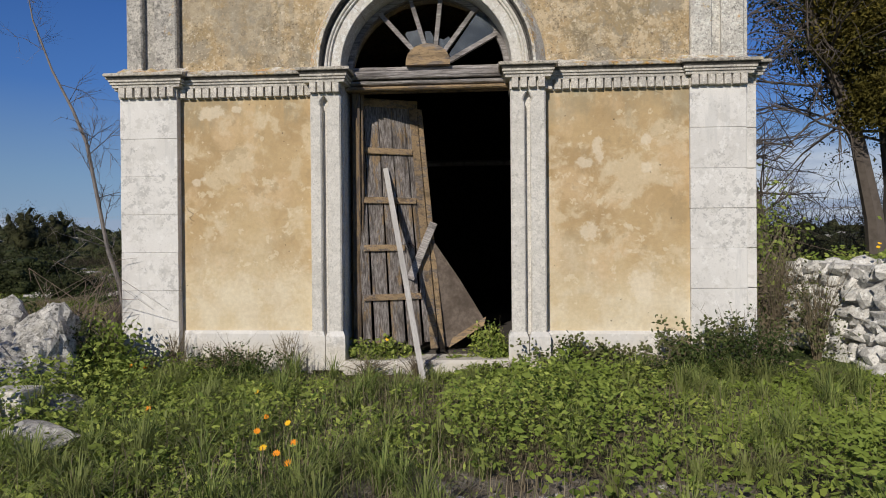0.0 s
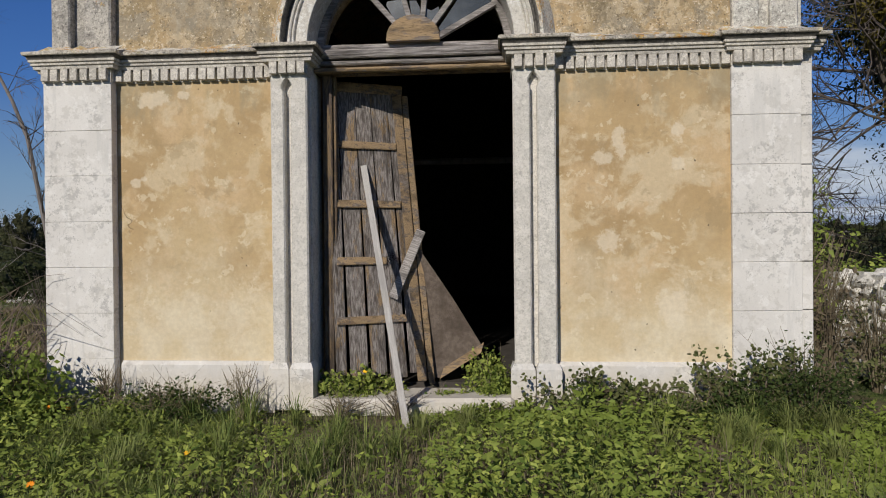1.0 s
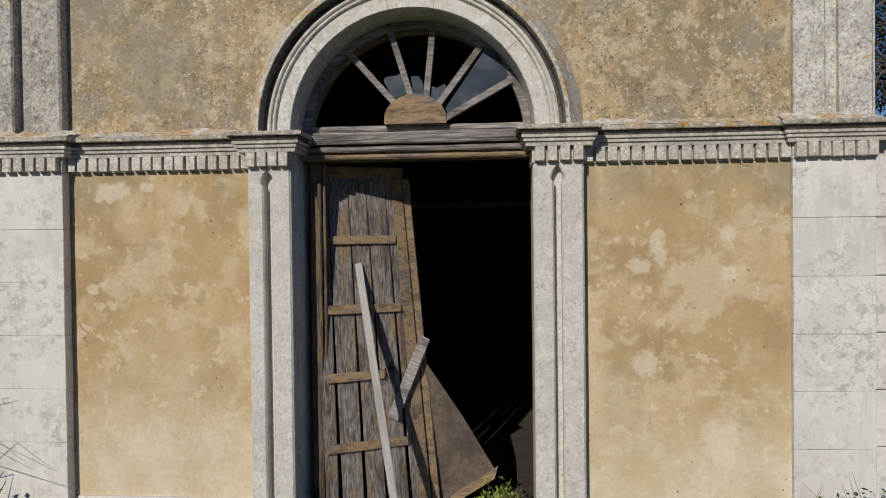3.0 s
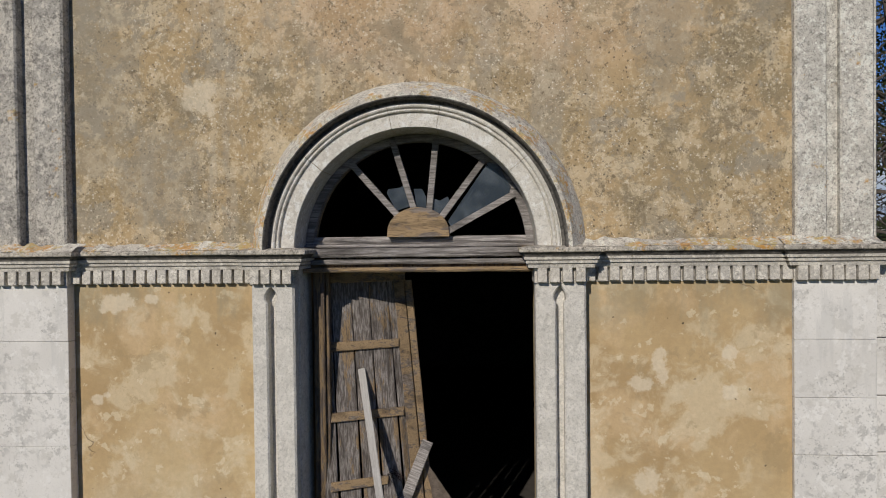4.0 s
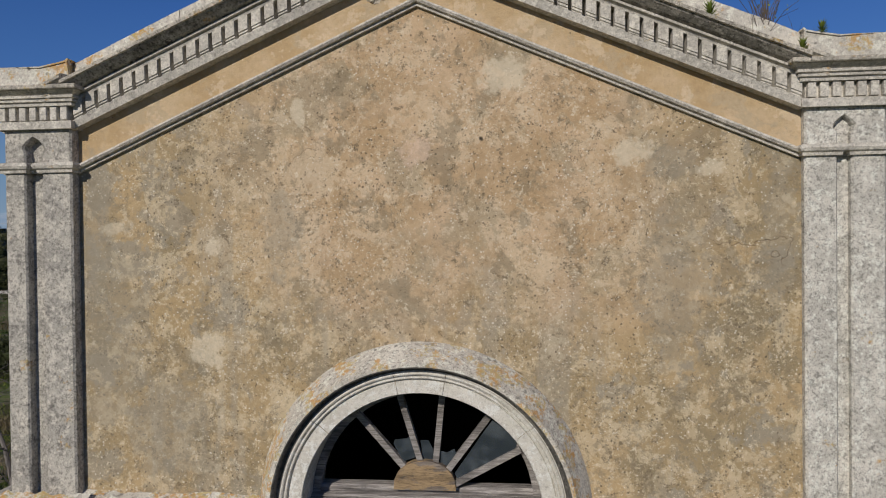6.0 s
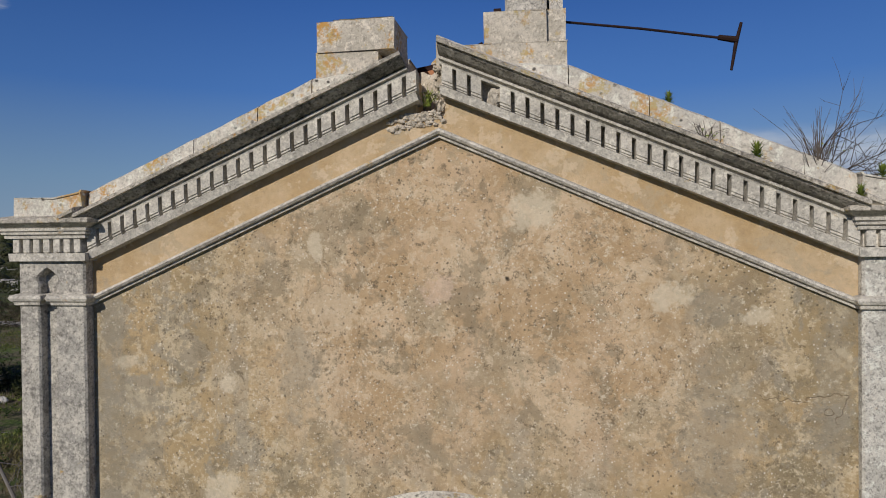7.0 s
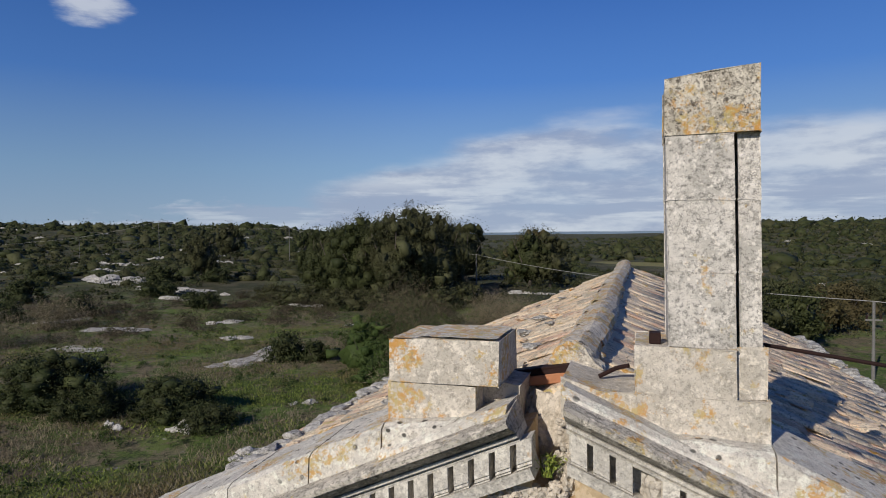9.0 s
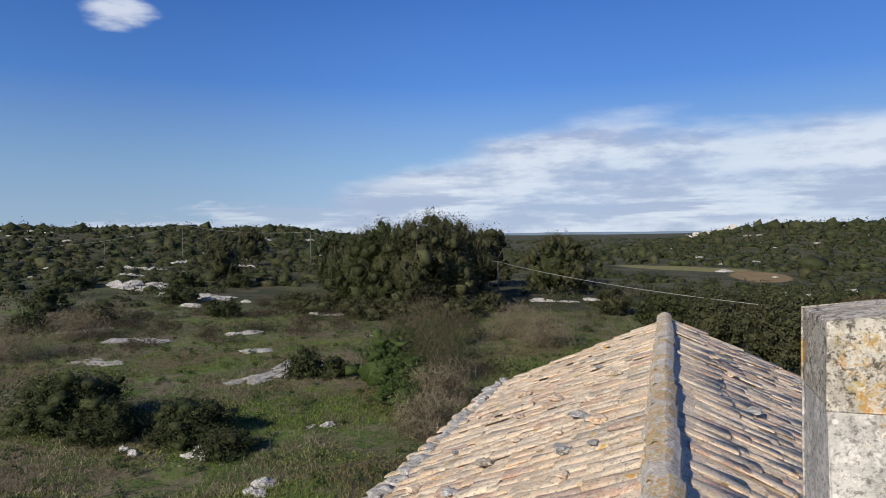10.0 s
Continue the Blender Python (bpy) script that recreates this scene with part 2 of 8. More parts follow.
    for cx, cz, rx, rz, paint in ((-2.24, 2.55, 0.13, 0.07, cream), (-2.40, 1.82, 0.05, 0.035, cream), (-2.33, 1.86, 0.03, 0.025, cream), (1.56, 1.97, 0.07, 0.06, cream), (1.70, 2.09, 0.05, 0.11, cream), (2.16, 2.19, 0.045, 0.06, cream), (2.17, 1.90, 0.05, 0.05, cream),
                                  (2.10, 0.74, 0.12, 0.13, cream), (1.62, 1.28, 0.10, 0.08, cream), (-1.95, 2.57, 0.05, 0.035, cream), (1.72, 5.33, 0.16, 0.10, smoke), (1.48, 5.40, 0.13, 0.09, cream), (0.60, 5.97, 0.15, 0.12, cream), (2.01, 5.29, 0.08, 0.06, cream),
                                  (-2.23, 4.94, 0.12, 0.06, cream), (-1.52, 4.80, 0.05, 0.06, cream), (-0.86, 5.76, 0.05, 0.10, cream), (-0.02, 5.46, 0.12, 0.12, pink), (0.445, 5.53, 0.02, 0.016, hole), (-1.55, 4.02, 0.11, 0.12, cream), (-2.45, 4.98, 0.12, 0.45, smoke),
                                  (-1.0, 4.9, 0.12, 0.3, smoke), (1.75, 4.5, 0.2, 0.5, smoke), (2.45, 4.9, 0.1, 0.6, smoke), (-2.35, 4.2, 0.3, 0.7, smoke), (-1.9, 3.5, 0.3, 0.35, smoke)):
        u = n.calc("DIVIDE", n.calc("SUBTRACT", n.height(0), cx), rx)
        v = n.calc("DIVIDE", n.calc("SUBTRACT", n.height(), cz), rz)
        ring = n.calc("ADD", n.calc("MULTIPLY", u, u), n.calc("MULTIPLY", v, v))
        ring = n.calc("ADD", ring, n.calc("MULTIPLY", n.calc("SUBTRACT", n.noise(7, 8, 0.7, shift=cx * 7), 0.5), 8.0))
        col = n.mix(n.calc("MULTIPLY", n.step(ring, 1.6, 0.5), 1.0 if paint is hole else (0.45 if paint is smoke else 0.6)), col, paint)
    # pits and hairline cracks
    crack = n.step(n.voronoi(0.8, "DISTANCE_TO_EDGE", n.warped(0.6)), 0.004, 0.0)
    crack = n.calc("MULTIPLY", crack, n.step(n.noise(1.1, 2, 0.5, shift=31.0), 0.60, 0.64))
    col = n.mix(n.calc("MULTIPLY", crack, 0.55), col, (0.16, 0.11, 0.07))
    pit = n.calc("MULTIPLY", n.step(n.voronoi(11, vec=n.warped(0.2)), 0.085, 0.06), n.step(n.noise(2.0, 3, 0.6, shift=88.0), 0.50, 0.58))
    col = n.mix(n.calc("MULTIPLY", pit, 0.8), col, (0.07, 0.055, 0.04))
    col = n.mix(n.calc("MULTIPLY", n.step(fine, 0.35, 0.65), 0.14), col, (0.2, 0.15, 0.09))
    high = n.step(n.height(), 2.8, 3.0)
    rough = n.calc("ADD", n.calc("MULTIPLY", fine, high), n.calc("MULTIPLY", n.noise(85, 4, 0.75), n.calc("ADD", n.calc("MULTIPLY", high, 1.0), 0.2)))
    n.bump(n.calc("ADD", n.calc("ADD", rough, n.calc("MULTIPLY", mid, 1.6)), n.calc("MULTIPLY", n.calc("ADD", crack, pit), -0.8)), 0.6, 0.011)
    return n.colour(col)


def warped(self, amount):
    add = self.nt.nodes.new("ShaderNodeVectorMath")
    add.operation = "MULTIPLY_ADD"
    n = self.nt.nodes.new("ShaderNodeTexNoise")
    n.inputs["Scale"].default_value, n.inputs["Detail"].default_value = 2.5, 4
    self.link(self.place, n.inputs["Vector"])
    self.link(n.outputs["Color"], add.inputs[0])
    add.inputs[1].default_value = (amount,) * 3
    self.link(self.place, add.inputs[2])
    return add.outputs[0]


Nodes.warped = warped


def limestone(name, pale, grey, dark, lichen=0.0, black=0.35, grain=40, spots=0.0, pits=0.0, fine=30, lift=1.22):
    """Weathered limestone: cream patches, grey crust, bright flecks, fine black specks, and orange lichen by amount."""
    n = Nodes(name, 0.92)
    shade = n.random()
    a, b, c = n.noise(3.0, 7, 0.66), n.noise(9, 8, 0.74, shift=3.0), n.noise(grain, 5, 0.7, shift=8.0)
    fleck = tuple(min(0.8, v * lift) for v in pale)
    col = n.mix(n.step(a, 0.42, 0.58), pale, grey)
    col = n.mix(n.calc("MULTIPLY", n.step(b, 0.49, 0.60), 0.75), col, grey)
    col = n.mix(n.calc("MULTIPLY", n.step(n.noise(13, 7, 0.75, shift=40.0), 0.54, 0.575), 0.75), col, fleck)
    col = n.mix(n.calc("MULTIPLY", n.step(c, 0.53, 0.62), black * 0.7), col, dark)
    col = n.mix(n.calc("MULTIPLY", n.step(n.noise(grain * 2.6, 4, 0.7, shift=14.0), 0.57, 0.64), black), col, dark)
    if spots:
        blot = n.step(n.voronoi(fine, vec=n.warped(0.06)), 0.30, 0.18)
        col = n.mix(n.calc("MULTIPLY", n.calc("MULTIPLY", blot, n.step(n.noise(6, 4, 0.6, shift=44.0), 0.47, 0.58)), spots), col, fleck)
        col = n.mix(n.calc("MULTIPLY", n.step(n.noise(42, 8, 0.82, shift=48.0), 0.535, 0.575), spots * 0.75), col, dark)
    if pits:
        hole = n.calc("MULTIPLY", n.step(n.voronoi(14, vec=n.warped(0.12)), 0.24, 0.17), n.step(n.noise(2.3, 3, 0.6, shift=91.0), 0.45, 0.53))
        col = n.mix(n.calc("MULTIPLY", hole, pits), col, (0.025, 0.024, 0.022))
    if lichen:
        growth = n.calc("MULTIPLY", n.step(n.noise(4.0, 7, 0.74, shift=17.0), 0.635 - lichen * 0.1, 0.70 - lichen * 0.1), n.step(n.noise(34, 4, 0.7), 0.40, 0.52))
        col = n.mix(n.calc("MULTIPLY", growth, 0.9), col, n.mix(n.step(b, 0.42, 0.58), (0.52, 0.255, 0.04), (0.47, 0.37, 0.14)))
    col = n.mix(n.calc("MULTIPLY", n.step(n.noise(17, 10, 0.8, shift=71.0), 0.56, 0.585), black * 0.95), col, dark)
    col = n.mix(n.calc("MULTIPLY", n.step(n.noise(19, 10, 0.8, shift=81.0), 0.57, 0.595), 0.6), col, fleck)
    col = n.mix(n.calc("MULTIPLY", shade, 0.15), col, grey)
    n.bump(n.calc("ADD", b, n.calc("MULTIPLY", c, 0.7)), 0.8, 0.012)
    return n.colour(col)


def whitewash():
    """Limewashed ashlar: bluish white, worn to grey in speckled clusters, with fine pores."""
    n = Nodes("whitewashed_limestone", 0.92)
    crumb = n.warped(0.1)
    shade = n.random()
    col = n.mix(n.step(n.noise(1.7, 6, 0.6, vec=crumb), 0.40, 0.62), (0.72, 0.70, 0.665), (0.645, 0.625, 0.59))
    worn = n.step(n.noise(2.4, 8, 0.68, vec=crumb, shift=5.0), 0.47, 0.60)
    col = n.mix(n.calc("MULTIPLY", n.step(n.noise(13, 9, 0.74, vec=crumb, shift=9.0), 0.52, 0.56), n.calc("MULTIPLY", worn, 0.8)), col, (0.44, 0.43, 0.41))
    col = n.mix(n.calc("MULTIPLY", n.step(n.noise(7, 8, 0.72, shift=19.0), 0.55, 0.59), 0.55), col, (0.545, 0.525, 0.485))
    col = n.mix(n.calc("MULTIPLY", n.step(n.noise(10, 8, 0.72, shift=29.0), 0.56, 0.60), 0.7), col, (0.78, 0.765, 0.735))
    col = n.mix(n.calc("MULTIPLY", n.step(n.noise(48, 6, 0.75, shift=39.0), 0.585, 0.62), n.calc("ADD", n.calc("MULTIPLY", worn, 0.6), 0.15)), col, (0.24, 0.23, 0.21))
    col = n.mix(n.calc("MULTIPLY", n.step(n.noise(95, 6, 0.8, shift=59.0), 0.55, 0.61), 0.2), col, (0.36, 0.345, 0.32))
    # warm splash stains low down, streaks of rain below the cornice
    col = n.mix(n.calc("MULTIPLY", n.step(n.calc("ADD", n.height(), n.calc("MULTIPLY", n.noise(5, 6, 0.66), -0.8)), 0.0, -0.45), 0.45), col, (0.52, 0.45, 0.33))
    col = n.mix(n.calc("MULTIPLY", n.step(n.noise(3, 6, 0.66, stretch=(3, 3, 0.35), shift=49.0), 0.55, 0.64), 0.4), col, (0.52, 0.515, 0.495))
    col = n.mix(n.calc("MULTIPLY", shade, 0.12), col, (0.52, 0.50, 0.47))
    n.bump(n.calc("ADD", n.calc("MULTIPLY", n.noise(9, 8, 0.7, shift=3.0), 0.9), n.calc("MULTIPLY", n.noise(70, 4, 0.7), 0.3)), 0.5, 0.008)
    return n.colour(col)


def timber(name, a, b, dark, axis=(14, 14, 0.8), paint=None, cover=0.5):
    """Weathered softwood with grain along the axis whose stretch is small; paint: old colour that flakes off, cover: how much is left."""
    n = Nodes(name, 0.85)
    obj = n.nt.nodes.new("ShaderNodeTexCoord").outputs["Object"]
    grain = n.noise(6, 7, 0.72, vec=obj, stretch=axis)
    fine = n.noise(24, 5, 0.75, vec=obj, stretch=axis)
    col = n.mix(n.step(grain, 0.42, 0.58), a, b)
    if paint:
        flake = n.noise(3.0, 7, 0.7, vec=obj, stretch=tuple(0.25 * v + 0.75 for v in axis), shift=3.0)
        edge = 0.36 + 0.28 * (1 - cover)
        left = n.step(n.calc("ADD", flake, n.calc("MULTIPLY", n.calc("SUBTRACT", grain, 0.5), 0.5)), edge, edge + 0.05)
        col = n.mix(left, col, n.mix(n.step(fine, 0.35, 0.7), paint, tuple(v * 0.72 for v in paint)))
    col = n.mix(n.calc("MULTIPLY", n.step(fine, 0.52, 0.66), 0.8), col, dark)
    col = n.mix(n.calc("MULTIPLY", n.step(n.noise(2.2, 5, 0.6, vec=obj, stretch=tuple(0.3 * v + 0.7 for v in axis), shift=9.0), 0.48, 0.66), 0.55), col, dark)
    col = n.mix(n.calc("MULTIPLY", n.random(), 0.3), col, dark)
    n.bump(n.calc("ADD", grain, n.calc("MULTIPLY", fine, 1.3)), 0.9, 0.006)
    return n.colour(col)


def leafy(name, a, b, c, through_light=0.3, rough=0.55, scale=0.9):
    n = Nodes(name, rough)
    n.bsdf.inputs["Specular IOR Level"].default_value = 0.12
    col = n.mix(n.island, a, b)
    col = n.mix(n.step(n.noise(scale, 4), 0.42, 0.62), col, c)
    n.colour(col)
    tr = n.nt.nodes.new("ShaderNodeBsdfTranslucent")
    n.link(col, tr.inputs[0])
    mx = n.nt.nodes.new("ShaderNodeMixShader")
    mx.inputs[0].default_value = through_light
    n.link(n.bsdf.outputs[0], mx.inputs[1])
    n.link(tr.outputs[0], mx.inputs[2])
    n.link(mx.outputs[0], n.nt.nodes["Material Output"].inputs[0])
    return n.mat


def earth():
    n = Nodes("field_earth", 0.95)
    crumb = n.warped(0.8)
    big, mid, fine = n.noise(0.06, 6, 0.62), n.noise(0.45, 8, 0.68), n.noise(7, 6, 0.7)
    green = n.mix(n.step(fine, 0.35, 0.65), (0.042, 0.068, 0.014), (0.11, 0.155, 0.034))
    dry = n.mix(n.step(fine, 0.35, 0.65), (0.085, 0.07, 0.042), (0.185, 0.155, 0.095))
    col = n.mix(n.step(n.calc("ADD", n.calc("MULTIPLY", mid, 0.6), n.calc("MULTIPLY", big, 0.4)), 0.45, 0.53), green, dry)
    col = n.mix(n.calc("MULTIPLY", n.step(n.noise(0.22, 8, 0.7, vec=crumb, shift=15.0), 0.52, 0.58), 0.75), col, (0.12, 0.17, 0.035))
    col = n.mix(n.calc("MULTIPLY", n.step(n.noise(0.9, 9, 0.72, vec=crumb, shift=25.0), 0.54, 0.59), 0.7), col, (0.20, 0.165, 0.105))
    col = n.mix(n.calc("MULTIPLY", n.step(n.noise(1.9, 8, 0.74, shift=35.0), 0.54, 0.59), 0.75), col, (0.028, 0.04, 0.012))
    stones = n.calc("MULTIPLY", n.step(n.noise(1.4, 6, 0.7, shift=5.0), 0.64, 0.67), 0.7)
    col = n.mix(stones, col, (0.33, 0.31, 0.27))
    far = n.step(n.calc("ADD", n.height(1), n.calc("MULTIPLY", big, 40.0)), 78.0, 104.0)
    heath = n.mix(n.step(n.noise(0.11, 8, 0.72, shift=45.0), 0.44, 0.56), (0.040, 0.045, 0.018), (0.095, 0.082, 0.045))
    heath = n.mix(n.calc("MULTIPLY", n.step(n.noise(0.5, 8, 0.74, shift=55.0), 0.53, 0.58), 0.8), heath, (0.022, 0.028, 0.010))
    heath = n.mix(n.calc("MULTIPLY", n.step(n.noise(0.06, 7, 0.7, shift=65.0), 0.54, 0.60), 0.7), heath, (0.10, 0.11, 0.04))
    col = n.mix(n.calc("MULTIPLY", far, 0.95), col, heath)
    def patch(cx, cy, rx, ry, edge):
        u = n.calc("DIVIDE", n.calc("SUBTRACT", n.height(0), cx), rx)
        v = n.calc("DIVIDE", n.calc("SUBTRACT", n.height(1), cy), ry)
        r = n.calc("ADD", n.calc("MULTIPLY", u, u), n.calc("MULTIPLY", v, v))
        return n.step(n.calc("ADD", r, n.calc("MULTIPLY", n.calc("SUBTRACT", mid, 0.5), edge)), 1.1, 0.8)
    col = n.mix(patch(4, 196, 19, 10, 0.5), col, n.mix(n.step(mid, 0.4, 0.6), (0.17, 0.175, 0.062), (0.235, 0.20, 0.085)))
    col = n.mix(patch(22, 176, 7, 17, 0.5), col, n.mix(n.step(mid, 0.4, 0.6), (0.20, 0.14, 0.065), (0.26, 0.19, 0.09)))
    col = n.mix(patch(0.95, -3.25, 1.15, 0.55, 1.2), col, n.mix(n.step(fine, 0.4, 0.65), (0.13, 0.105, 0.075), (0.30, 0.27, 0.23)))
    n.bump(n.calc("ADD", fine, mid), 0.8, 0.08)
    return n.colour(col)


def roof_clay(name, lichen=0.5):
    """Sun-bleached barrel tiles: cream, sand and rose, crusted grey, with black moss and orange lichen."""
    n = Nodes(name, 0.92)
    r, b, c = n.random(), n.noise(5, 8, 0.7), n.noise(38, 6, 0.74, shift=3.0)
    rnd = n.calc("FRACT", n.calc("ADD", r, n.island))
    col = n.mix(rnd, (0.69, 0.50, 0.33), (0.80, 0.65, 0.47))
    col = n.mix(n.step(n.calc("FRACT", n.calc("MULTIPLY", rnd, 7.3)), 0.82, 0.9), col, (0.58, 0.385, 0.275))
    col = n.mix(n.step(n.calc("FRACT", n.calc("MULTIPLY", rnd, 13.7)), 0.90, 0.94), col, (0.42, 0.36, 0.28))
    col = n.mix(n.calc("MULTIPLY", n.step(b, 0.50, 0.58), 0.6), col, (0.76, 0.66, 0.50))
    col = n.mix(n.calc("MULTIPLY", n.step(n.noise(2.2, 8, 0.72, shift=50.0), 0.53, 0.59), 0.6), col, (0.47, 0.42, 0.335))
    col = n.mix(n.calc("MULTIPLY", n.step(n.noise(13, 8, 0.76, shift=57.0), 0.56, 0.59), 0.65), col, (0.27, 0.24, 0.19))
    col = n.mix(n.calc("MULTIPLY", n.step(c, 0.55, 0.60), 0.7), col, (0.10, 0.088, 0.07))
    col = n.mix(n.calc("MULTIPLY", n.step(n.noise(20, 7, 0.74, shift=67.0), 0.57, 0.60), 0.7), col, (0.72, 0.64, 0.50))
    spots = n.calc("MULTIPLY", n.step(n.noise(3.6, 7, 0.74, shift=17.0), 0.66 - 0.1 * lichen, 0.69 - 0.1 * lichen), n.step(c, 0.38, 0.5))
    col = n.mix(n.calc("MULTIPLY", spots, 0.9), col, n.mix(n.step(b, 0.45, 0.55), (0.50, 0.25, 0.03), (0.46, 0.36, 0.13)))
    n.bump(n.calc("ADD", b, c), 0.7, 0.010)
    return n.colour(col)


def plain(name, col, rough=0.6, metal=0.0, vary=0.25):
    n = Nodes(name, rough)
    n.bsdf.inputs["Metallic"].default_value = metal
    dark = tuple(v * 0.45 for v in col)
    k = n.noise(9, 5, 0.65)
    n.bump(n.noise(60, 4), 0.25, 0.003)
    return n.colour(n.mix(n.calc("MULTIPLY", n.step(k, 0.4, 0.7), vary * 2), col, dark))


PLASTER = plaster()
WHITE_STONE = whitewash()
GREY_STONE = limestone("weathered_limestone", (0.70, 0.665, 0.60), (0.53, 0.505, 0.455), (0.13, 0.125, 0.11), 0.15, 0.6, 48, 0.9)
CORNICE_STONE = limestone("cornice_limestone", (0.66, 0.62, 0.55), (0.50, 0.47, 0.42), (0.12, 0.11, 0.095), 0.1, 0.45, 44, 0.6)
DOOR_STONE = limestone("door_pilaster_limestone", (0.70, 0.67, 0.615), (0.60, 0.575, 0.525), (0.20, 0.19, 0.17), 0.0, 0.4, 50, 0.4, 0.0, 30, 1.08)
ARCH_STONE = limestone("clean_arch_limestone", (0.72, 0.69, 0.63), (0.61, 0.58, 0.52), (0.22, 0.20, 0.17), 0.0, 0.3, 44, 0.45)
GRIME_STONE = limestone("blackened_cornice_lip", (0.60, 0.55, 0.47), (0.40, 0.37, 0.32), (0.06, 0.055, 0.047), 0.9, 0.7, 30, 0.7)
LICHEN_STONE = limestone("lichen_limestone", (0.66, 0.60, 0.515), (0.50, 0.455, 0.385), (0.12, 0.11, 0.095), 1.4, 0.4, 44, 0.6)
COPING_STONE = limestone("pitted_coping_limestone", (0.70, 0.65, 0.57), (0.55, 0.515, 0.455), (0.12, 0.11, 0.095), 1.15, 0.35, 44, 0.55, 0.9)
TOP_STONE = limestone("top_block_limestone", (0.60, 0.55, 0.46), (0.40, 0.36, 0.29), (0.06, 0.05, 0.04), 1.2, 0.95, 55, 0.95, 0.0, 70)
ROCK = limestone("field_limestone", (0.56, 0.54, 0.50), (0.36, 0.345, 0.31), (0.06, 0.056, 0.048), 0.0, 0.8, 14, 0.6, 0.8)
RUBBLE = limestone("rubble_core", (0.52, 0.47, 0.40), (0.40, 0.36, 0.30), (0.12, 0.10, 0.08), 0.0, 0.5, 25)
GREY_WOOD = timber("grey_weathered_wood", (0.29, 0.265, 0.25), (0.57, 0.53, 0.505), (0.025, 0.022, 0.02), (0.8, 14, 14))
DOOR_WOOD = timber("silvered_brown_boards", (0.17, 0.145, 0.13), (0.47, 0.43, 0.40), (0.035, 0.027, 0.022), (16, 16, 0.8), (0.44, 0.31, 0.18), 0.32)
BATTEN_WOOD = timber("worn_tan_batten", (0.20, 0.16, 0.13), (0.36, 0.31, 0.27), (0.05, 0.037, 0.028), (0.8, 14, 14), (0.50, 0.355, 0.205), 0.72)
PLANK_WOOD = timber("bleached_white_plank", (0.56, 0.53, 0.50), (0.68, 0.66, 0.63), (0.30, 0.28, 0.26), (16, 16, 0.6))
PLY = timber("plywood_brown", (0.125, 0.10, 0.08), (0.18, 0.145, 0.12), (0.06, 0.045, 0.035), (3, 3, 3))
DARK_FRAME = timber("dark_frame_wood", (0.10, 0.075, 0.06), (0.22, 0.18, 0.15), (0.03, 0.024, 0.02), (16, 16, 0.8), (0.30, 0.21, 0.12), 0.6)
# the nave's gloom is put into this near-black wall and floor colour
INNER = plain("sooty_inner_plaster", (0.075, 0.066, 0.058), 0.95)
CLAY = roof_clay("old_clay_tile", 0.7)
SOOT_STONE = limestone("grimy_pilaster_limestone", (0.56, 0.525, 0.465), (0.38, 0.36, 0.325), (0.08, 0.075, 0.068), 0.15, 0.65, 48, 0.9)
SHAFT_STONE = limestone("grey_shaft_limestone", (0.64, 0.60, 0.545), (0.46, 0.435, 0.39), (0.10, 0.096, 0.088), 0.4, 0.5, 44, 0.9)
RIDGE_CLAY = limestone("mortared_ridge_tile", (0.66, 0.60, 0.51), (0.50, 0.455, 0.385), (0.10, 0.09, 0.075), 1.6, 0.5, 30, 0.6)
MORTAR = limestone("crumbling_mortar", (0.62, 0.55, 0.46), (0.50, 0.44, 0.36), (0.14, 0.12, 0.095), 0.0, 0.4, 30, 0.5)
BROKEN_CLAY = plain("fresh_red_clay", (0.42, 0.19, 0.10), 0.85)
IRON = plain("rusty_iron", (0.032, 0.016, 0.014), 0.8, 0.3)
WIRE = plain("dull_wire", (0.32, 0.31, 0.30), 0.5, 0.0, 0.05)
POLE = plain("grey_concrete_pole", (0.17, 0.165, 0.155), 0.9)
EARTH = earth()
WEED = leafy("broad_weed_leaf", (0.055, 0.10, 0.02), (0.42, 0.48, 0.11), (0.21, 0.275, 0.055), 0.28)
GRASS = leafy("meadow_grass", (0.08, 0.13, 0.03), (0.33, 0.375, 0.12), (0.22, 0.245, 0.085), 0.27)
PASTURE = leafy("pasture_blade", (0.055, 0.09, 0.018), (0.25, 0.295, 0.07), (0.185, 0.145, 0.075), 0.3, 0.7, 0.16)
DRY = leafy("dry_stalks", (0.17, 0.14, 0.09), (0.33, 0.28, 0.19), (0.15, 0.12, 0.08), 0.15, 0.9)
SCRUB = leafy("scrub_leaf", (0.024, 0.034, 0.013), (0.068, 0.080, 0.031), (0.046, 0.052, 0.022), 0.2, 0.6)
SCRUB_BRIGHT = leafy("young_scrub_leaf", (0.030, 0.055, 0.014), (0.085, 0.12, 0.034), (0.055, 0.08, 0.024), 0.25, 0.6)
DUSKY = leafy("dusky_bramble_leaf", (0.05, 0.07, 0.025), (0.20, 0.225, 0.08), (0.12, 0.13, 0.05), 0.25, 0.6)
OLIVE = leafy("tree_leaf", (0.032, 0.038, 0.016), (0.095, 0.098, 0.046), (0.062, 0.063, 0.03), 0.22, 0.6, 0.13)
OAK = leafy("dark_oak_leaf", (0.024, 0.032, 0.012), (0.078, 0.088, 0.034), (0.048, 0.056, 0.022), 0.22, 0.6, 0.13)
WOOD_BROWN = leafy("brown_winter_leaf", (0.05, 0.045, 0.02), (0.125, 0.105, 0.05), (0.085, 0.07, 0.035), 0.22, 0.7, 0.13)
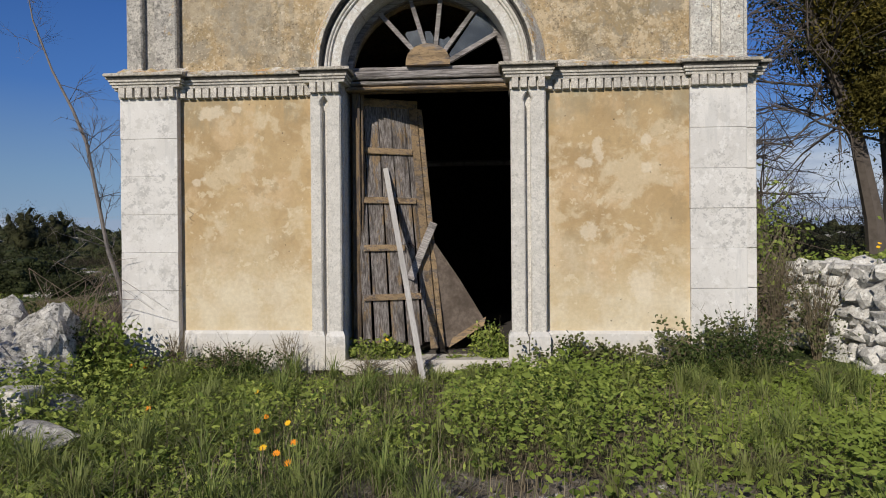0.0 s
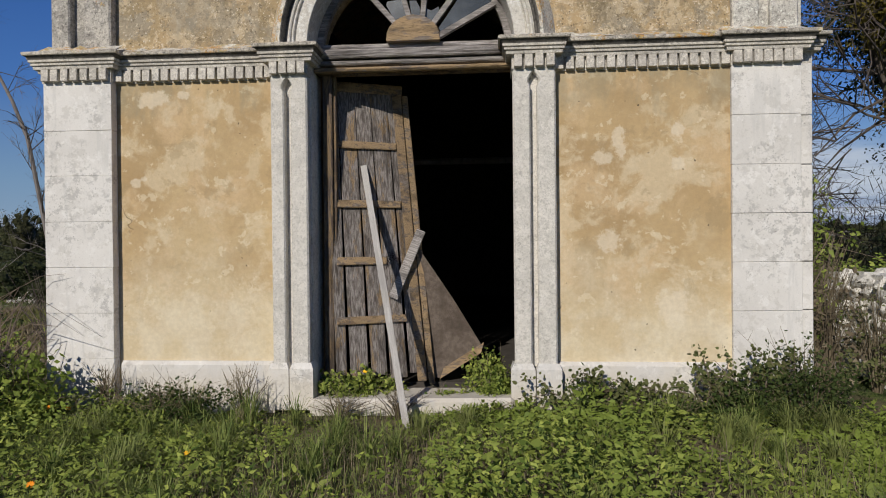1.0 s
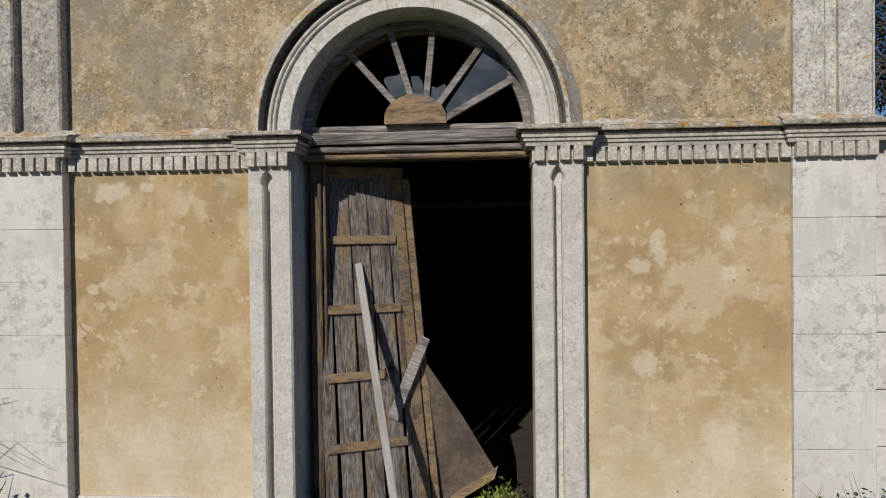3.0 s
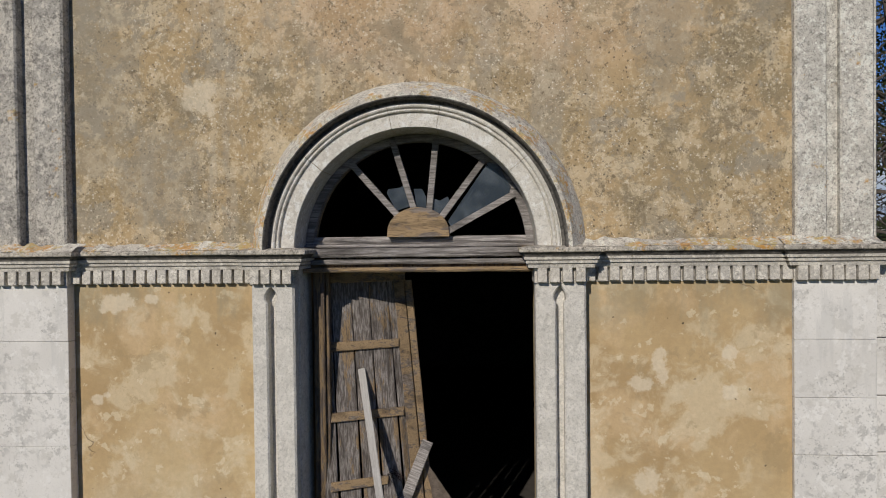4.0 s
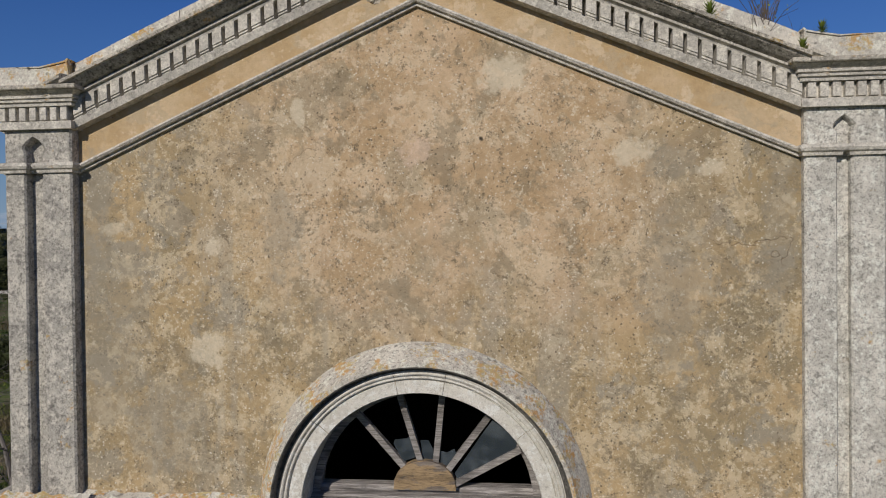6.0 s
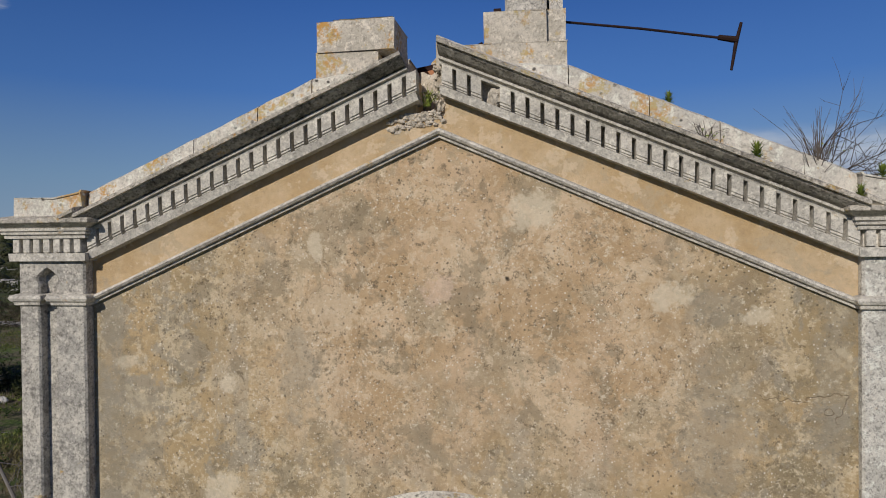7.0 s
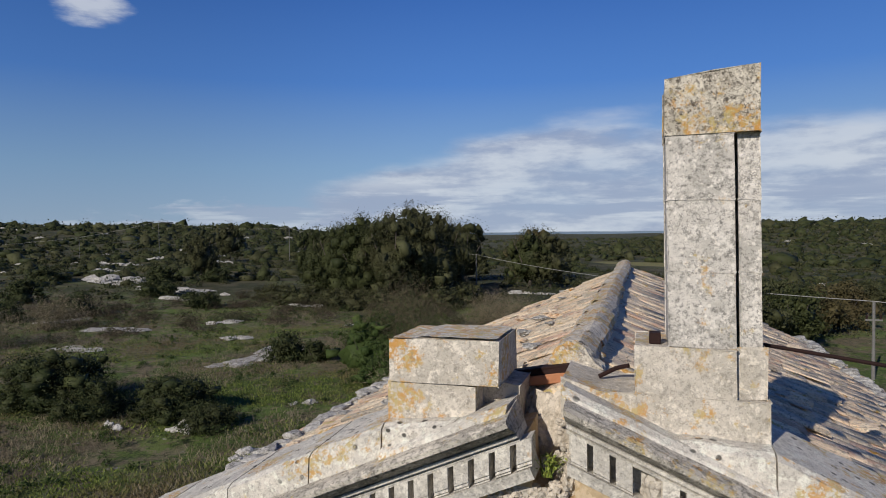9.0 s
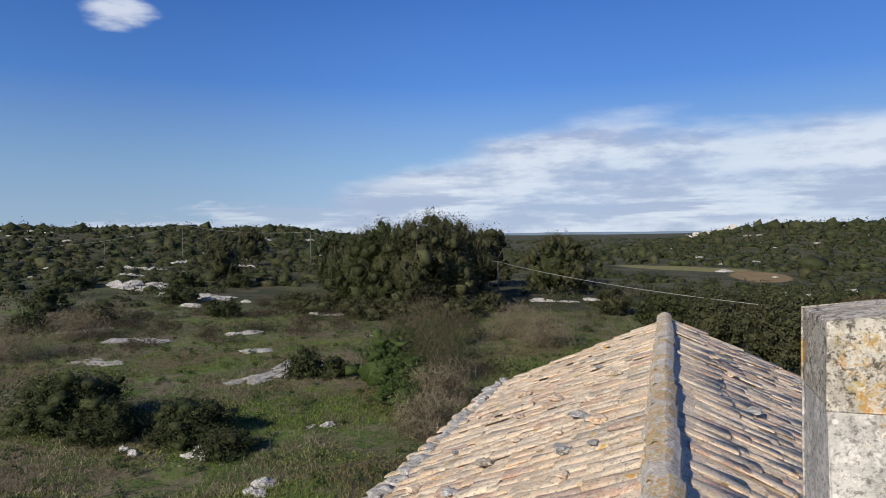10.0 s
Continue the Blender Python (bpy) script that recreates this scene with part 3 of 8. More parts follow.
CYPRESS = leafy("ochre_cypress_leaf", (0.06, 0.06, 0.014), (0.24, 0.19, 0.04), (0.11, 0.095, 0.022), 0.3, 0.7)
BARK = plain("grey_brown_bark", (0.12, 0.10, 0.085), 0.95)
PALE_BARK = plain("bleached_dead_wood", (0.21, 0.19, 0.18), 0.9)
TWIG = leafy("brown_bramble_twig", (0.075, 0.06, 0.038), (0.17, 0.14, 0.09), (0.10, 0.085, 0.05), 0.15, 0.9)
HEATH = leafy("brown_heath", (0.045, 0.036, 0.026), (0.10, 0.08, 0.055), (0.05, 0.05, 0.028), 0.15, 0.9, 0.2)
PETAL = plain("yellow_petal", (0.85, 0.50, 0.02), 0.6, 0.0, 0.1)
PETAL_ORANGE = plain("orange_petal", (0.85, 0.30, 0.015), 0.6, 0.0, 0.1)


def glass():
    n = Nodes("dusty_old_glass", 0.22)
    n.bsdf.inputs["Specular IOR Level"].default_value = 0.6
    n.bsdf.inputs["Transmission Weight"].default_value = 0.55
    return n.colour(n.mix(n.step(n.noise(9, 5), 0.4, 0.7), (0.06, 0.08, 0.10), (0.15, 0.18, 0.21)))


GLASS = glass()
# algae stain, blackened further to carry the shade under an overhang
ALGAE_SHADE = limestone("black_algae_stone", (0.16, 0.15, 0.135), (0.09, 0.085, 0.078), (0.02, 0.02, 0.018), 0.0, 0.7, 30, 0.4)
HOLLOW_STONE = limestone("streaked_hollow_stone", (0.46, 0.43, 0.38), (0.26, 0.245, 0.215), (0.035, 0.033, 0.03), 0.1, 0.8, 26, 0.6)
CRUST = limestone("lichen_crust", (0.70, 0.66, 0.58), (0.54, 0.50, 0.44), (0.10, 0.09, 0.075), 1.5, 0.5, 30, 0.8, 0.6)

TOP_CRUST = limestone("orange_lichen_cover", (0.72, 0.67, 0.58), (0.56, 0.52, 0.45), (0.12, 0.11, 0.09), 1.9, 0.4, 34, 0.6)
# ---- building helpers ----
def root(name, x=0, y=0, z=0):
    ob = new(name)
    ob.location = (x, y, z)
    return ob


def world_of(ob):
    if ob.parent is None:
        return ob.matrix_basis.copy()
    return world_of(ob.parent) @ ob.matrix_parent_inverse @ ob.matrix_basis


def hang(ob, parent):
    """Parent ob, keeping its place in the world."""
    if parent is not None:
        ob.parent = parent
        ob.matrix_parent_inverse = world_of(parent).inverted()
    return ob


def part(name, bm, material, parent=None, label="", smooth=False):
    """Link a bmesh as one mesh object under a thing or a part."""
    me = bpy.data.meshes.new(name)
    bmesh.ops.recalc_face_normals(bm, faces=bm.faces)
    bm.to_mesh(me)
    bm.free()
    me.materials.append(material)
    if smooth:
        me.polygons.foreach_set("use_smooth", [True] * len(me.polygons))
    ob = new(name, me)
    hang(ob, parent)
    return tagged(ob, label)


def raw(name, verts, faces, material, parent=None, label="", smooth=False):
    me = bpy.data.meshes.new(name)
    me.from_pydata(verts, [], faces)
    me.materials.append(material)
    if smooth:
        me.polygons.foreach_set("use_smooth", [True] * len(me.polygons))
    ob = new(name, me)
    hang(ob, parent)
    return tagged(ob, label)


def fans(name, V, material, parent=None, label=""):
    """A mesh of loose polygons: V has the shape (count, corners, 3)."""
    n, k, _ = V.shape
    me = bpy.data.meshes.new(name)
    me.vertices.add(n * k)
    me.vertices.foreach_set("co", V.reshape(-1).astype(np.float32))
    me.loops.add(n * k)
    me.loops.foreach_set("vertex_index", np.arange(n * k, dtype=np.int32))
    me.polygons.add(n)
    me.polygons.foreach_set("loop_start", np.arange(0, n * k, k, dtype=np.int32))
    me.update(calc_edges=True)
    me.materials.append(material)
    ob = new(name, me)
    hang(ob, parent)
    return tagged(ob, label)


def twin(ob, m, parent=None):
    """Another object on the same mesh, at the pose m."""
    o = bpy.data.objects.new(ob.name, ob.data)
    scene.collection.objects.link(o)
    hang(o, parent)
    o.matrix_basis = m
    return o


def block(bm, x0, x1, y0, y1, z0, z1, bevel=0.008, rough=0.0, rnd=None):
    """A stone or board with softened edges; rough shifts its corners."""
    vs = []
    for x, y, z in ((x0, y0, z0), (x1, y0, z0), (x1, y1, z0), (x0, y1, z0), (x0, y0, z1), (x1, y0, z1), (x1, y1, z1), (x0, y1, z1)):
        if rough:
            x, y, z = (v + rnd.uniform(-rough, rough) for v in (x, y, z))
        vs.append(bm.verts.new((x, y, z)))
    fs = [bm.faces.new([vs[i] for i in q]) for q in ((0, 3, 2, 1), (4, 5, 6, 7), (0, 1, 5, 4), (1, 2, 6, 5), (2, 3, 7, 6), (3, 0, 4, 7))]
    if bevel:
        edges = list({e for f in fs for e in f.edges})
        bmesh.ops.bevel(bm, geom=edges, offset=bevel, segments=1, affect="EDGES")
    return vs


def prism(bm, outline, y0, y1):
    """A plate: the outline in x and z, from y0 to y1."""
    a = [bm.verts.new((x, y0, z)) for x, z in outline]
    b = [bm.verts.new((x, y1, z)) for x, z in outline]
    f0 = bm.faces.new(a)
    f1 = bm.faces.new(list(reversed(b)))
    n = len(a)
    for i in range(n):
        bm.faces.new((a[i], a[(i + 1) % n], b[(i + 1) % n], b[i]))
    f0.normal_update()
    f1.normal_update()
    bmesh.ops.triangulate(bm, faces=[f0, f1], quad_method="BEAUTY", ngon_method="EAR_CLIP")


def sweep(bm, path, profile, closed_ends=True):
    """Run a profile of (out, z) along a plan path of (x, y); out lies to the right of the way, corners are mitred."""
    pts = [Vector(p) for p in path]
    n = len(pts)
    offs = []
    for i in range(n):
        d0 = (pts[i] - pts[i - 1]).normalized() if i else None
        d1 = (pts[i + 1] - pts[i]).normalized() if i < n - 1 else None
        n0 = Vector((d0.y, -d0.x)) if d0 else None
        n1 = Vector((d1.y, -d1.x)) if d1 else None
        if n0 and n1:
            m = (n0 + n1)
            m = m / max(0.2, m.length_squared) * 2
        else:
            m = n0 or n1
        offs.append(m)
    rings = [[bm.verts.new((p.x + o.x * out, p.y + o.y * out, z)) for out, z in profile] for p, o in zip(pts, offs)]
    k = len(profile)
    for a, b in zip(rings, rings[1:]):
        for j in range(k - 1):
            bm.faces.new((a[j], a[j + 1], b[j + 1], b[j]))
        bm.faces.new((a[k - 1], a[0], b[0], b[k - 1]))
    if closed_ends:
        bm.faces.new(rings[0])
        bm.faces.new(list(reversed(rings[-1])))


def rake(bm, x0, z0, x1, z1, profile, cuts=1, lean=0.0):
    """Run a profile of (y, up) along a sloping line in the facade; the far end drifts by lean for each metre up."""
    rings = []
    for i in range(cuts + 1):
        f = i / cuts
        drift = lean * (i == cuts)
        rings.append([bm.verts.new((x0 + (x1 - x0) * f + drift * up, y, z0 + (z1 - z0) * f + up + drift * up * (z1 - z0) / (x1 - x0))) for y, up in profile])
    k = len(profile)
    for a, b in zip(rings, rings[1:]):
        for j in range(k):
            bm.faces.new((a[j], a[(j + 1) % k], b[(j + 1) % k], b[j]))
    bm.faces.new(rings[0])
    bm.faces.new(list(reversed(rings[-1])))


def tube(bm, pts, radii, sides=6):
    """A tapered round limb along pts."""
    rings = []
    for i, p in enumerate(pts):
        d = Vector(pts[min(i + 1, len(pts) - 1)]) - Vector(pts[max(i - 1, 0)])
        d = d.normalized() if d.length > 1e-6 else Vector((0, 0, 1))
        u = d.orthogonal().normalized()
        v = d.cross(u)
        rings.append([bm.verts.new(Vector(p) + (u * math.cos(a) + v * math.sin(a)) * radii[i]) for a in (2 * math.pi * j / sides for j in range(sides))])
    for a, b in zip(rings, rings[1:]):
        for j in range(sides):
            bm.faces.new((a[j], a[(j + 1) % sides], b[(j + 1) % sides], b[j]))
    bm.faces.new(list(reversed(rings[0])))
    bm.faces.new(rings[-1])


def boulder(bm, centre, size, rnd, sub=2, rough=0.3):
    """A broken limestone lump."""
    made = bmesh.ops.create_icosphere(bm, subdivisions=sub, radius=1.0)["verts"]
    seed = Vector((rnd.uniform(0, 50), rnd.uniform(0, 50), rnd.uniform(0, 50)))
    cuts = []
    for _ in range(9):
        d = Vector((rnd.gauss(0, 1), rnd.gauss(0, 1), rnd.gauss(0, 1))).normalized()
        cuts.append((d, rnd.uniform(0.58, 0.86)))
    for v in made:
        c = v.co.copy()
        for d, far in cuts:
            over = c.dot(d) - far
            if over > 0:
                c -= d * over
        k = 1.12 + rough * 0.5 * noise.noise(c * 1.3 + seed) + rough * 0.45 * noise.noise(c * 3.1 + seed) + rough * 0.3 * noise.noise(c * 7.0 + seed)
        k -= rough * 0.7 * abs(noise.noise(c * 2.3 + seed * 2)) + rough * 0.25 * abs(noise.noise(c * 6.0 + seed))
        c = c * (k + 0.1 * rough)
        v.co = Vector(centre) + Vector((c.x * size[0], c.y * size[1], c.z * size[2]))
    return made
# ---- the chapel ----
rnd = random.Random(4)
ARCH_X, ARCH_Z, ARCH_R = 0.0, 2.916, 0.852
APEX_X = 0.0
BACK = 10.3
chapel = tagged(root("chapel"), "small ruined chapel with ochre plaster and pale stone trim", "chapel")


# the facade's wall, with the doorway and its arch cut through
arc = [(ARCH_X + ARCH_R * math.cos(math.pi * (1 - i / 28)), ARCH_Z + ARCH_R * math.sin(math.pi * i / 28)) for i in range(29)]
outline = [(-3.06, -0.5), (-0.852, -0.5)] + arc + [(0.852, -0.5), (3.06, -0.5), (3.06, 5.95), (2.6, 5.98), (0.06, 6.98), (0.04, 6.62), (-0.06, 6.58), (-0.15, 6.62), (-0.17, 6.90), (-2.6, 5.95), (-3.06, 5.9)]
bm = bmesh.new()
prism(bm, outline, 0.0, 0.5)
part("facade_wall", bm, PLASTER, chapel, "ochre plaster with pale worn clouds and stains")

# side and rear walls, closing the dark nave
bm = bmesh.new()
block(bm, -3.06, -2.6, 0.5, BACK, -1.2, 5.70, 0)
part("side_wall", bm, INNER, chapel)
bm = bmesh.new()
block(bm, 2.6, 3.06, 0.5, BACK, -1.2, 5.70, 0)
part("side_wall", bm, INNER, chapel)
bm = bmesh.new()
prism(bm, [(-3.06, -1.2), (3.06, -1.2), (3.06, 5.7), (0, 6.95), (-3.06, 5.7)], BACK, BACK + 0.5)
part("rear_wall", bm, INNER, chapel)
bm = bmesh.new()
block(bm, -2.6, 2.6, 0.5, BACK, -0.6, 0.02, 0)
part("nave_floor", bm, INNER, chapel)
bm = bmesh.new()
tube(bm, [(-2.6, 6.0, 2.73), (0.2, 6.0, 2.735), (2.6, 6.0, 2.73)], [0.05, 0.055, 0.05], 6)
part("tie_beam", bm, PLANK_WOOD, chapel, "bare grey wooden beam across the dark nave")

for x0, x1 in ((-3.10, -3.062), (3.062, 3.10)):
    bm = bmesh.new()
    block(bm, x0, x1, 0.56, BACK + 0.5, -1.2, 5.60, 0)
    part("outer_skin", bm, RUBBLE, chapel, "rough rubble face of the side wall")
bm = bmesh.new()
block(bm, -3.10, 3.10, BACK + 0.502, BACK + 0.54, -1.2, 5.60, 0)
part("outer_skin", bm, RUBBLE, chapel, "rough rubble face of the rear wall")

# the low white plinth between the pilasters
for x0, x1, top in ((-2.52, -1.18, 0.30), (1.19, 2.53, 0.302)):
    bm = bmesh.new()
    sweep(bm, [(x0, 0), (x1, 0)], [(0, -0.4), (0.05, -0.4), (0.045, top - 0.03), (0.02, top), (0, top)])
    part("plinth", bm, WHITE_STONE, chapel, "whitewashed plinth band, stained near the grass")


def coursed_pilaster(x0, x1, courses, name, front):
    """A corner pilaster of separate ashlar blocks."""
    bm = bmesh.new()
    block(bm, x0 + 0.02, x1 - 0.02, front + 0.009, 0.002, -0.4, 2.70, 0)
    core = part(name, bm, WHITE_STONE, chapel, "corner pilaster of whitewashed ashlar blocks")
    for z0, z1 in zip(courses, courses[1:]):
        bm = bmesh.new()
        j = rnd.uniform(-0.002, 0.002)
        block(bm, x0, x1, front + j, -0.004, z0 + 0.0012, z1 - 0.0012, 0.003, 0.0015, rnd)
        part("block", bm, WHITE_STONE, core)
    return core


coursed_pilaster(-3.16, -2.556, (-0.4, 0.33, 0.715, 1.105, 1.495, 1.887, 2.27, 2.70), "corner_pilaster", -0.09)
coursed_pilaster(2.572, 3.105, (-0.4, 0.33, 0.718, 1.108, 1.498, 1.887, 2.282, 2.70), "corner_pilaster", -0.045)
for x0, x1 in ((-3.21, -3.065), (3.125, 3.225)):
    flank = tagged(hang(root("side_pilaster", (x0 + x1) / 2, 0.3, -0.4), chapel), "pilaster on the flank of the corner")
    for z0, z1 in zip((-0.4, 0.33, 0.718, 1.108, 1.498, 1.887, 2.282), (0.33, 0.718, 1.108, 1.498, 1.887, 2.282, 2.7)):
        bm = bmesh.new()
        block(bm, x0, x1, 0.03, 0.55, z0 + 0.003, z1 - 0.003, 0.006)
        part("block", bm, WHITE_STONE, flank)


def layered(bm, sections):
    """A solid through outlines of equal length, each given as (outline in x and z, y)."""
    rings = [[bm.verts.new((x, y, z)) for x, z in outline] for outline, y in sections]
    for a, b in zip(rings, rings[1:]):
        for i in range(len(a)):
            bm.faces.new((a[i], a[(i + 1) % len(a)], b[(i + 1) % len(a)], b[i]))
    caps = [bm.faces.new(rings[0]), bm.faces.new(list(reversed(rings[-1])))]
    for f in caps:
        f.normal_update()
    bmesh.ops.triangulate(bm, faces=caps, quad_method="BEAUTY", ngon_method="EAR_CLIP")


def grooved_outline(x0, x1, g0, g1, z0, z1, point, flare):
    """A pilaster's face with a groove that ends in a pointed head, a little wider than the groove."""
    mid, spring = (g0 + g1) / 2, point - 0.085
    h0, h1 = g0 - flare, g1 + flare
    left = [(g0, z0), (g0, spring - 0.03), (h0, spring - 0.012), (h0, spring + 0.02), (h0 + (mid - h0) * 0.45, spring + 0.056)]
    right = [(h1 - (h1 - mid) * 0.45, spring + 0.056), (h1, spring + 0.02), (h1, spring - 0.012), (g1, spring - 0.03), (g1, z0)]
    return [(x0, z0)] + left + [(mid, point)] + right + [(x1, z0), (x1, z1), (x0, z1)]


def grooved_pilaster(x0, x1, g0, g1, z0, z1, point, material, base=True, name="door_pilaster", front=-0.12, flare=0.014):
    """Two slim shafts with softened edges and a pointed groove between them, on block feet."""
    pil = root(name, (x0 + x1) / 2, front, z0)
    hang(pil, chapel)
    mid, splay = (g0 + g1) / 2, 0.012
    deep = min(0.075, -front - 0.008)
    bm = bmesh.new()
    layered(bm, [(grooved_outline(x0 + 0.014, x1 - 0.014, g0 - splay, g1 + splay, z0, z1, point + 0.008, flare), front),
                 (grooved_outline(x0, x1, g0, g1, z0, z1, point, flare), front + 0.014),
                 (grooved_outline(x0, x1, g0, g1, z0, z1, point, flare * 0.6), front + deep)])
    part("shaft", bm, material, pil)
    bm = bmesh.new()
    block(bm, x0 + 0.002, x1 - 0.002, front + deep, 0.03, z0, z1, 0)
    part("backing", bm, material, pil)
    if base:
        for b0, b1 in ((x0 - 0.03, mid - 0.006), (mid + 0.006, x1 + 0.03)):
            bm = bmesh.new()
            sweep(bm, [(b0 + 0.02, 0.02), (b0 + 0.02, front), (b1 - 0.02, front), (b1 - 0.02, 0.02)],
                  [(0, z0 - 0.35), (0.022, z0 - 0.35), (0.022, z0 - 0.012), (0.016, z0 + 0.0), (0.002, z0 + 0.035), (0, z0 + 0.035)])
            block(bm, b0 + 0.02, b1 - 0.02, front, 0.02, z0 - 0.35, z0 + 0.03, 0)
            part("foot_block", bm, WHITE_STONE, pil, "whitewashed foot block")
    return pil


grooved_pilaster(-1.165, -0.855, -1.05, -0.998, 0.27, 2.70, 2.662, DOOR_STONE)
grooved_pilaster(0.833, 1.176, 0.974, 1.026, 0.27, 2.70, 2.662, DOOR_STONE)
# pale linings of the door's reveal
for x0, x1 in ((-0.875, -0.848), (0.848, 0.875)):
    bm = bmesh.new()
    block(bm, x0, x1, -0.02, 0.30, -0.4, 2.91, 0.004)
    part("jamb", bm, DOOR_STONE, chapel, "pale stone door jamb")

# upper storey corner pilasters
grooved_pilaster(-3.085, -2.556, -2.918, -2.79, 2.95, 5.70, 5.615, SOOT_STONE, False, "upper_pilaster", -0.09, 0.012)
grooved_pilaster(2.576, 3.085, 2.782, 2.868, 2.95, 5.70, 5.615, GREY_STONE, False, "upper_pilaster", -0.06, 0.02)
for x0, x1 in ((-3.14, -3.062), (3.062, 3.14)):
    bm = bmesh.new()
    block(bm, x0, x1, 0.02, 0.5, 2.96, 5.68, 0.006)
    part("side_pilaster", bm, GREY_STONE, chapel, "pilaster on the flank of the corner")

# the lower cornice, one stone band on either side of the door
CORNICE = [(0, 2.787), (0.05, 2.787), (0.054, 2.808), (0.046, 2.811), (0.047, 2.815), (0.066, 2.818), (0.068, 2.834), (0.058, 2.837), (0.06, 2.841), (0.078, 2.844), (0.08, 2.862), (0, 2.863)]
HOLLOW = [(0, 2.8632), (0.072, 2.8634), (0.078, 2.874), (0.092, 2.886), (0.098, 2.8928), (0, 2.8929)]
LIP = [(0, 2.893), (0.108, 2.8935), (0.113, 2.899), (0.114, 2.918), (0.106, 2.925), (0, 2.94)]
left_plan = [(-3.205, 0.5), (-3.205, 0.03), (-3.16, 0.03), (-3.16, -0.09), (-2.556, -0.09), (-2.556, 0.0), (-1.165, 0.0), (-1.165, -0.12), (-0.855, -0.12), (-0.855, 0.2)]
right_plan = [(0.833, 0.2), (0.833, -0.12), (1.176, -0.12), (1.176, 0.0), (2.572, 0.0), (2.572, -0.045), (3.105, -0.045), (3.105, 0.04), (3.22, 0.04), (3.22, 0.5)]
for plan in (left_plan, right_plan):
    bm = bmesh.new()
    sweep(bm, plan, CORNICE)
    cornice = part("cornice", bm, CORNICE_STONE, chapel, "moulded limestone cornice with orange lichen on top")
    bm = bmesh.new()
    sweep(bm, plan, LIP)
    part("lip", bm, GRIME_STONE, cornice, "blackened lip with grey and orange lichen")
    # hollow under the lip: algae, with the lip's shade in its colour
    bm = bmesh.new()
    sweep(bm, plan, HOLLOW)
    part("grimy_hollow", bm, ALGAE_SHADE, cornice, "black algae and painted shade in the hollow under the lip")
    bm = bmesh.new()
    sweep(bm, plan, [(0, 2.68), (0.006, 2.68), (0.006, 2.79), (0, 2.79)])
    part("frieze", bm, CORNICE_STONE, cornice)
    # dentils along every stretch that faces the front, and on the returns
    bm = bmesh.new()
    block(bm, -0.0325, 0.0325, -0.046, 0, 0, 0.098, 0.003, 0.0015, rnd)
    first = None
    for (xa, ya), (xb, yb) in zip(plan, plan[1:]):
        if abs(ya - yb) > 1e-6 or abs(xb - xa) < 0.2:
            continue
        count = max(4, round((xb - xa + 0.01) / 0.083))
        for i in range(count):
            x = xa + (xb - xa) * (i + 0.5) / count
            m = Matrix.Translation((x + rnd.uniform(-.003, .003), ya - 0.005, 2.688 + rnd.uniform(-.002, .002)))
            if first is None:
                first = part("dentil", bm, CORNICE_STONE, cornice)
                first.matrix_basis = m
            else:
                twin(first, m, cornice)
# lichen-grown weathering ledges above the cornice
for x0, x1, y in ((-3.15, -2.45, -0.08), (-2.56, -1.06, 0.0), (1.07, 2.58, 0.0), (2.47, 3.10, -0.038)):
    bm = bmesh.new()
    n = 60
    top = []
    low = []
    for i in range(n + 1):
        x = x0 + (x1 - x0) * i / n
        h = 0.02 + 0.025 * noise.noise(Vector((x * 3.1, 1.7, 0))) + 0.025 * noise.noise(Vector((x * 14, 4, 0)))
        top.append(bm.verts.new((x, y - 0.003, 2.962 + max(0.0, h))))
        low.append(bm.verts.new((x, y - 0.104, 2.9275 + 0.006 * noise.noise(Vector((x * 9, 8, 0))))))
    for i in range(n):
        bm.faces.new((low[i], low[i + 1], top[i + 1], top[i]))
    part("ledge_crust", bm, CRUST, chapel, "crust of lichen and mortar on the cornice")

# the archivolt round the fanlight
ARCH_PROFILE = [(0.848, 0.20), (0.848, -0.112), (0.853, -0.122), (0.943, -0.125), (0.947, -0.112), (0.953, -0.112), (0.956, -0.138), (0.962, -0.144), (0.972, -0.142), (0.975, -0.130), (0.980, -0.130), (0.983, -0.150), (0.992, -0.156), (1.002, -0.152), (1.006, -0.136), (1.034, -0.138), (1.038, -0.200), (1.046, -0.212), (1.074, -0.210), (1.10, -0.16), (1.165, -0.05), (1.185, 0.0)]
archivolt = tagged(hang(root("archivolt", ARCH_X, 0, ARCH_Z), chapel), "moulded semicircular stone arch with lichen on its back")
JOINTS = (0, 41, 80, 101, 141, 180)
for d0, d1 in zip(JOINTS, JOINTS[1:]):
    bm = bmesh.new()
    rings = []
    count = max(6, (d1 - d0) // 4)
    if d0 == 0:
        rings.append([bm.verts.new((ARCH_X - r, y, 2.895)) for r, y in ARCH_PROFILE])
    for i in range(count + 1):
        a = radians(d0 + 0.10 * (d0 > 0) + (d1 - d0 - 0.2) * i / count)
        rings.append([bm.verts.new((ARCH_X - r * math.cos(a), y, ARCH_Z + r * math.sin(a))) for r, y in ARCH_PROFILE])
    if d1 == 180:
        rings.append([bm.verts.new((ARCH_X + r, y, 2.895)) for r, y in ARCH_PROFILE])
    for a, b in zip(rings, rings[1:]):
        for j in range(len(ARCH_PROFILE) - 1):
            bm.faces.new((a[j], a[j + 1], b[j + 1], b[j]))
    part("voussoir", bm, ARCH_STONE, archivolt)
bm = bmesh.new()
rings = []
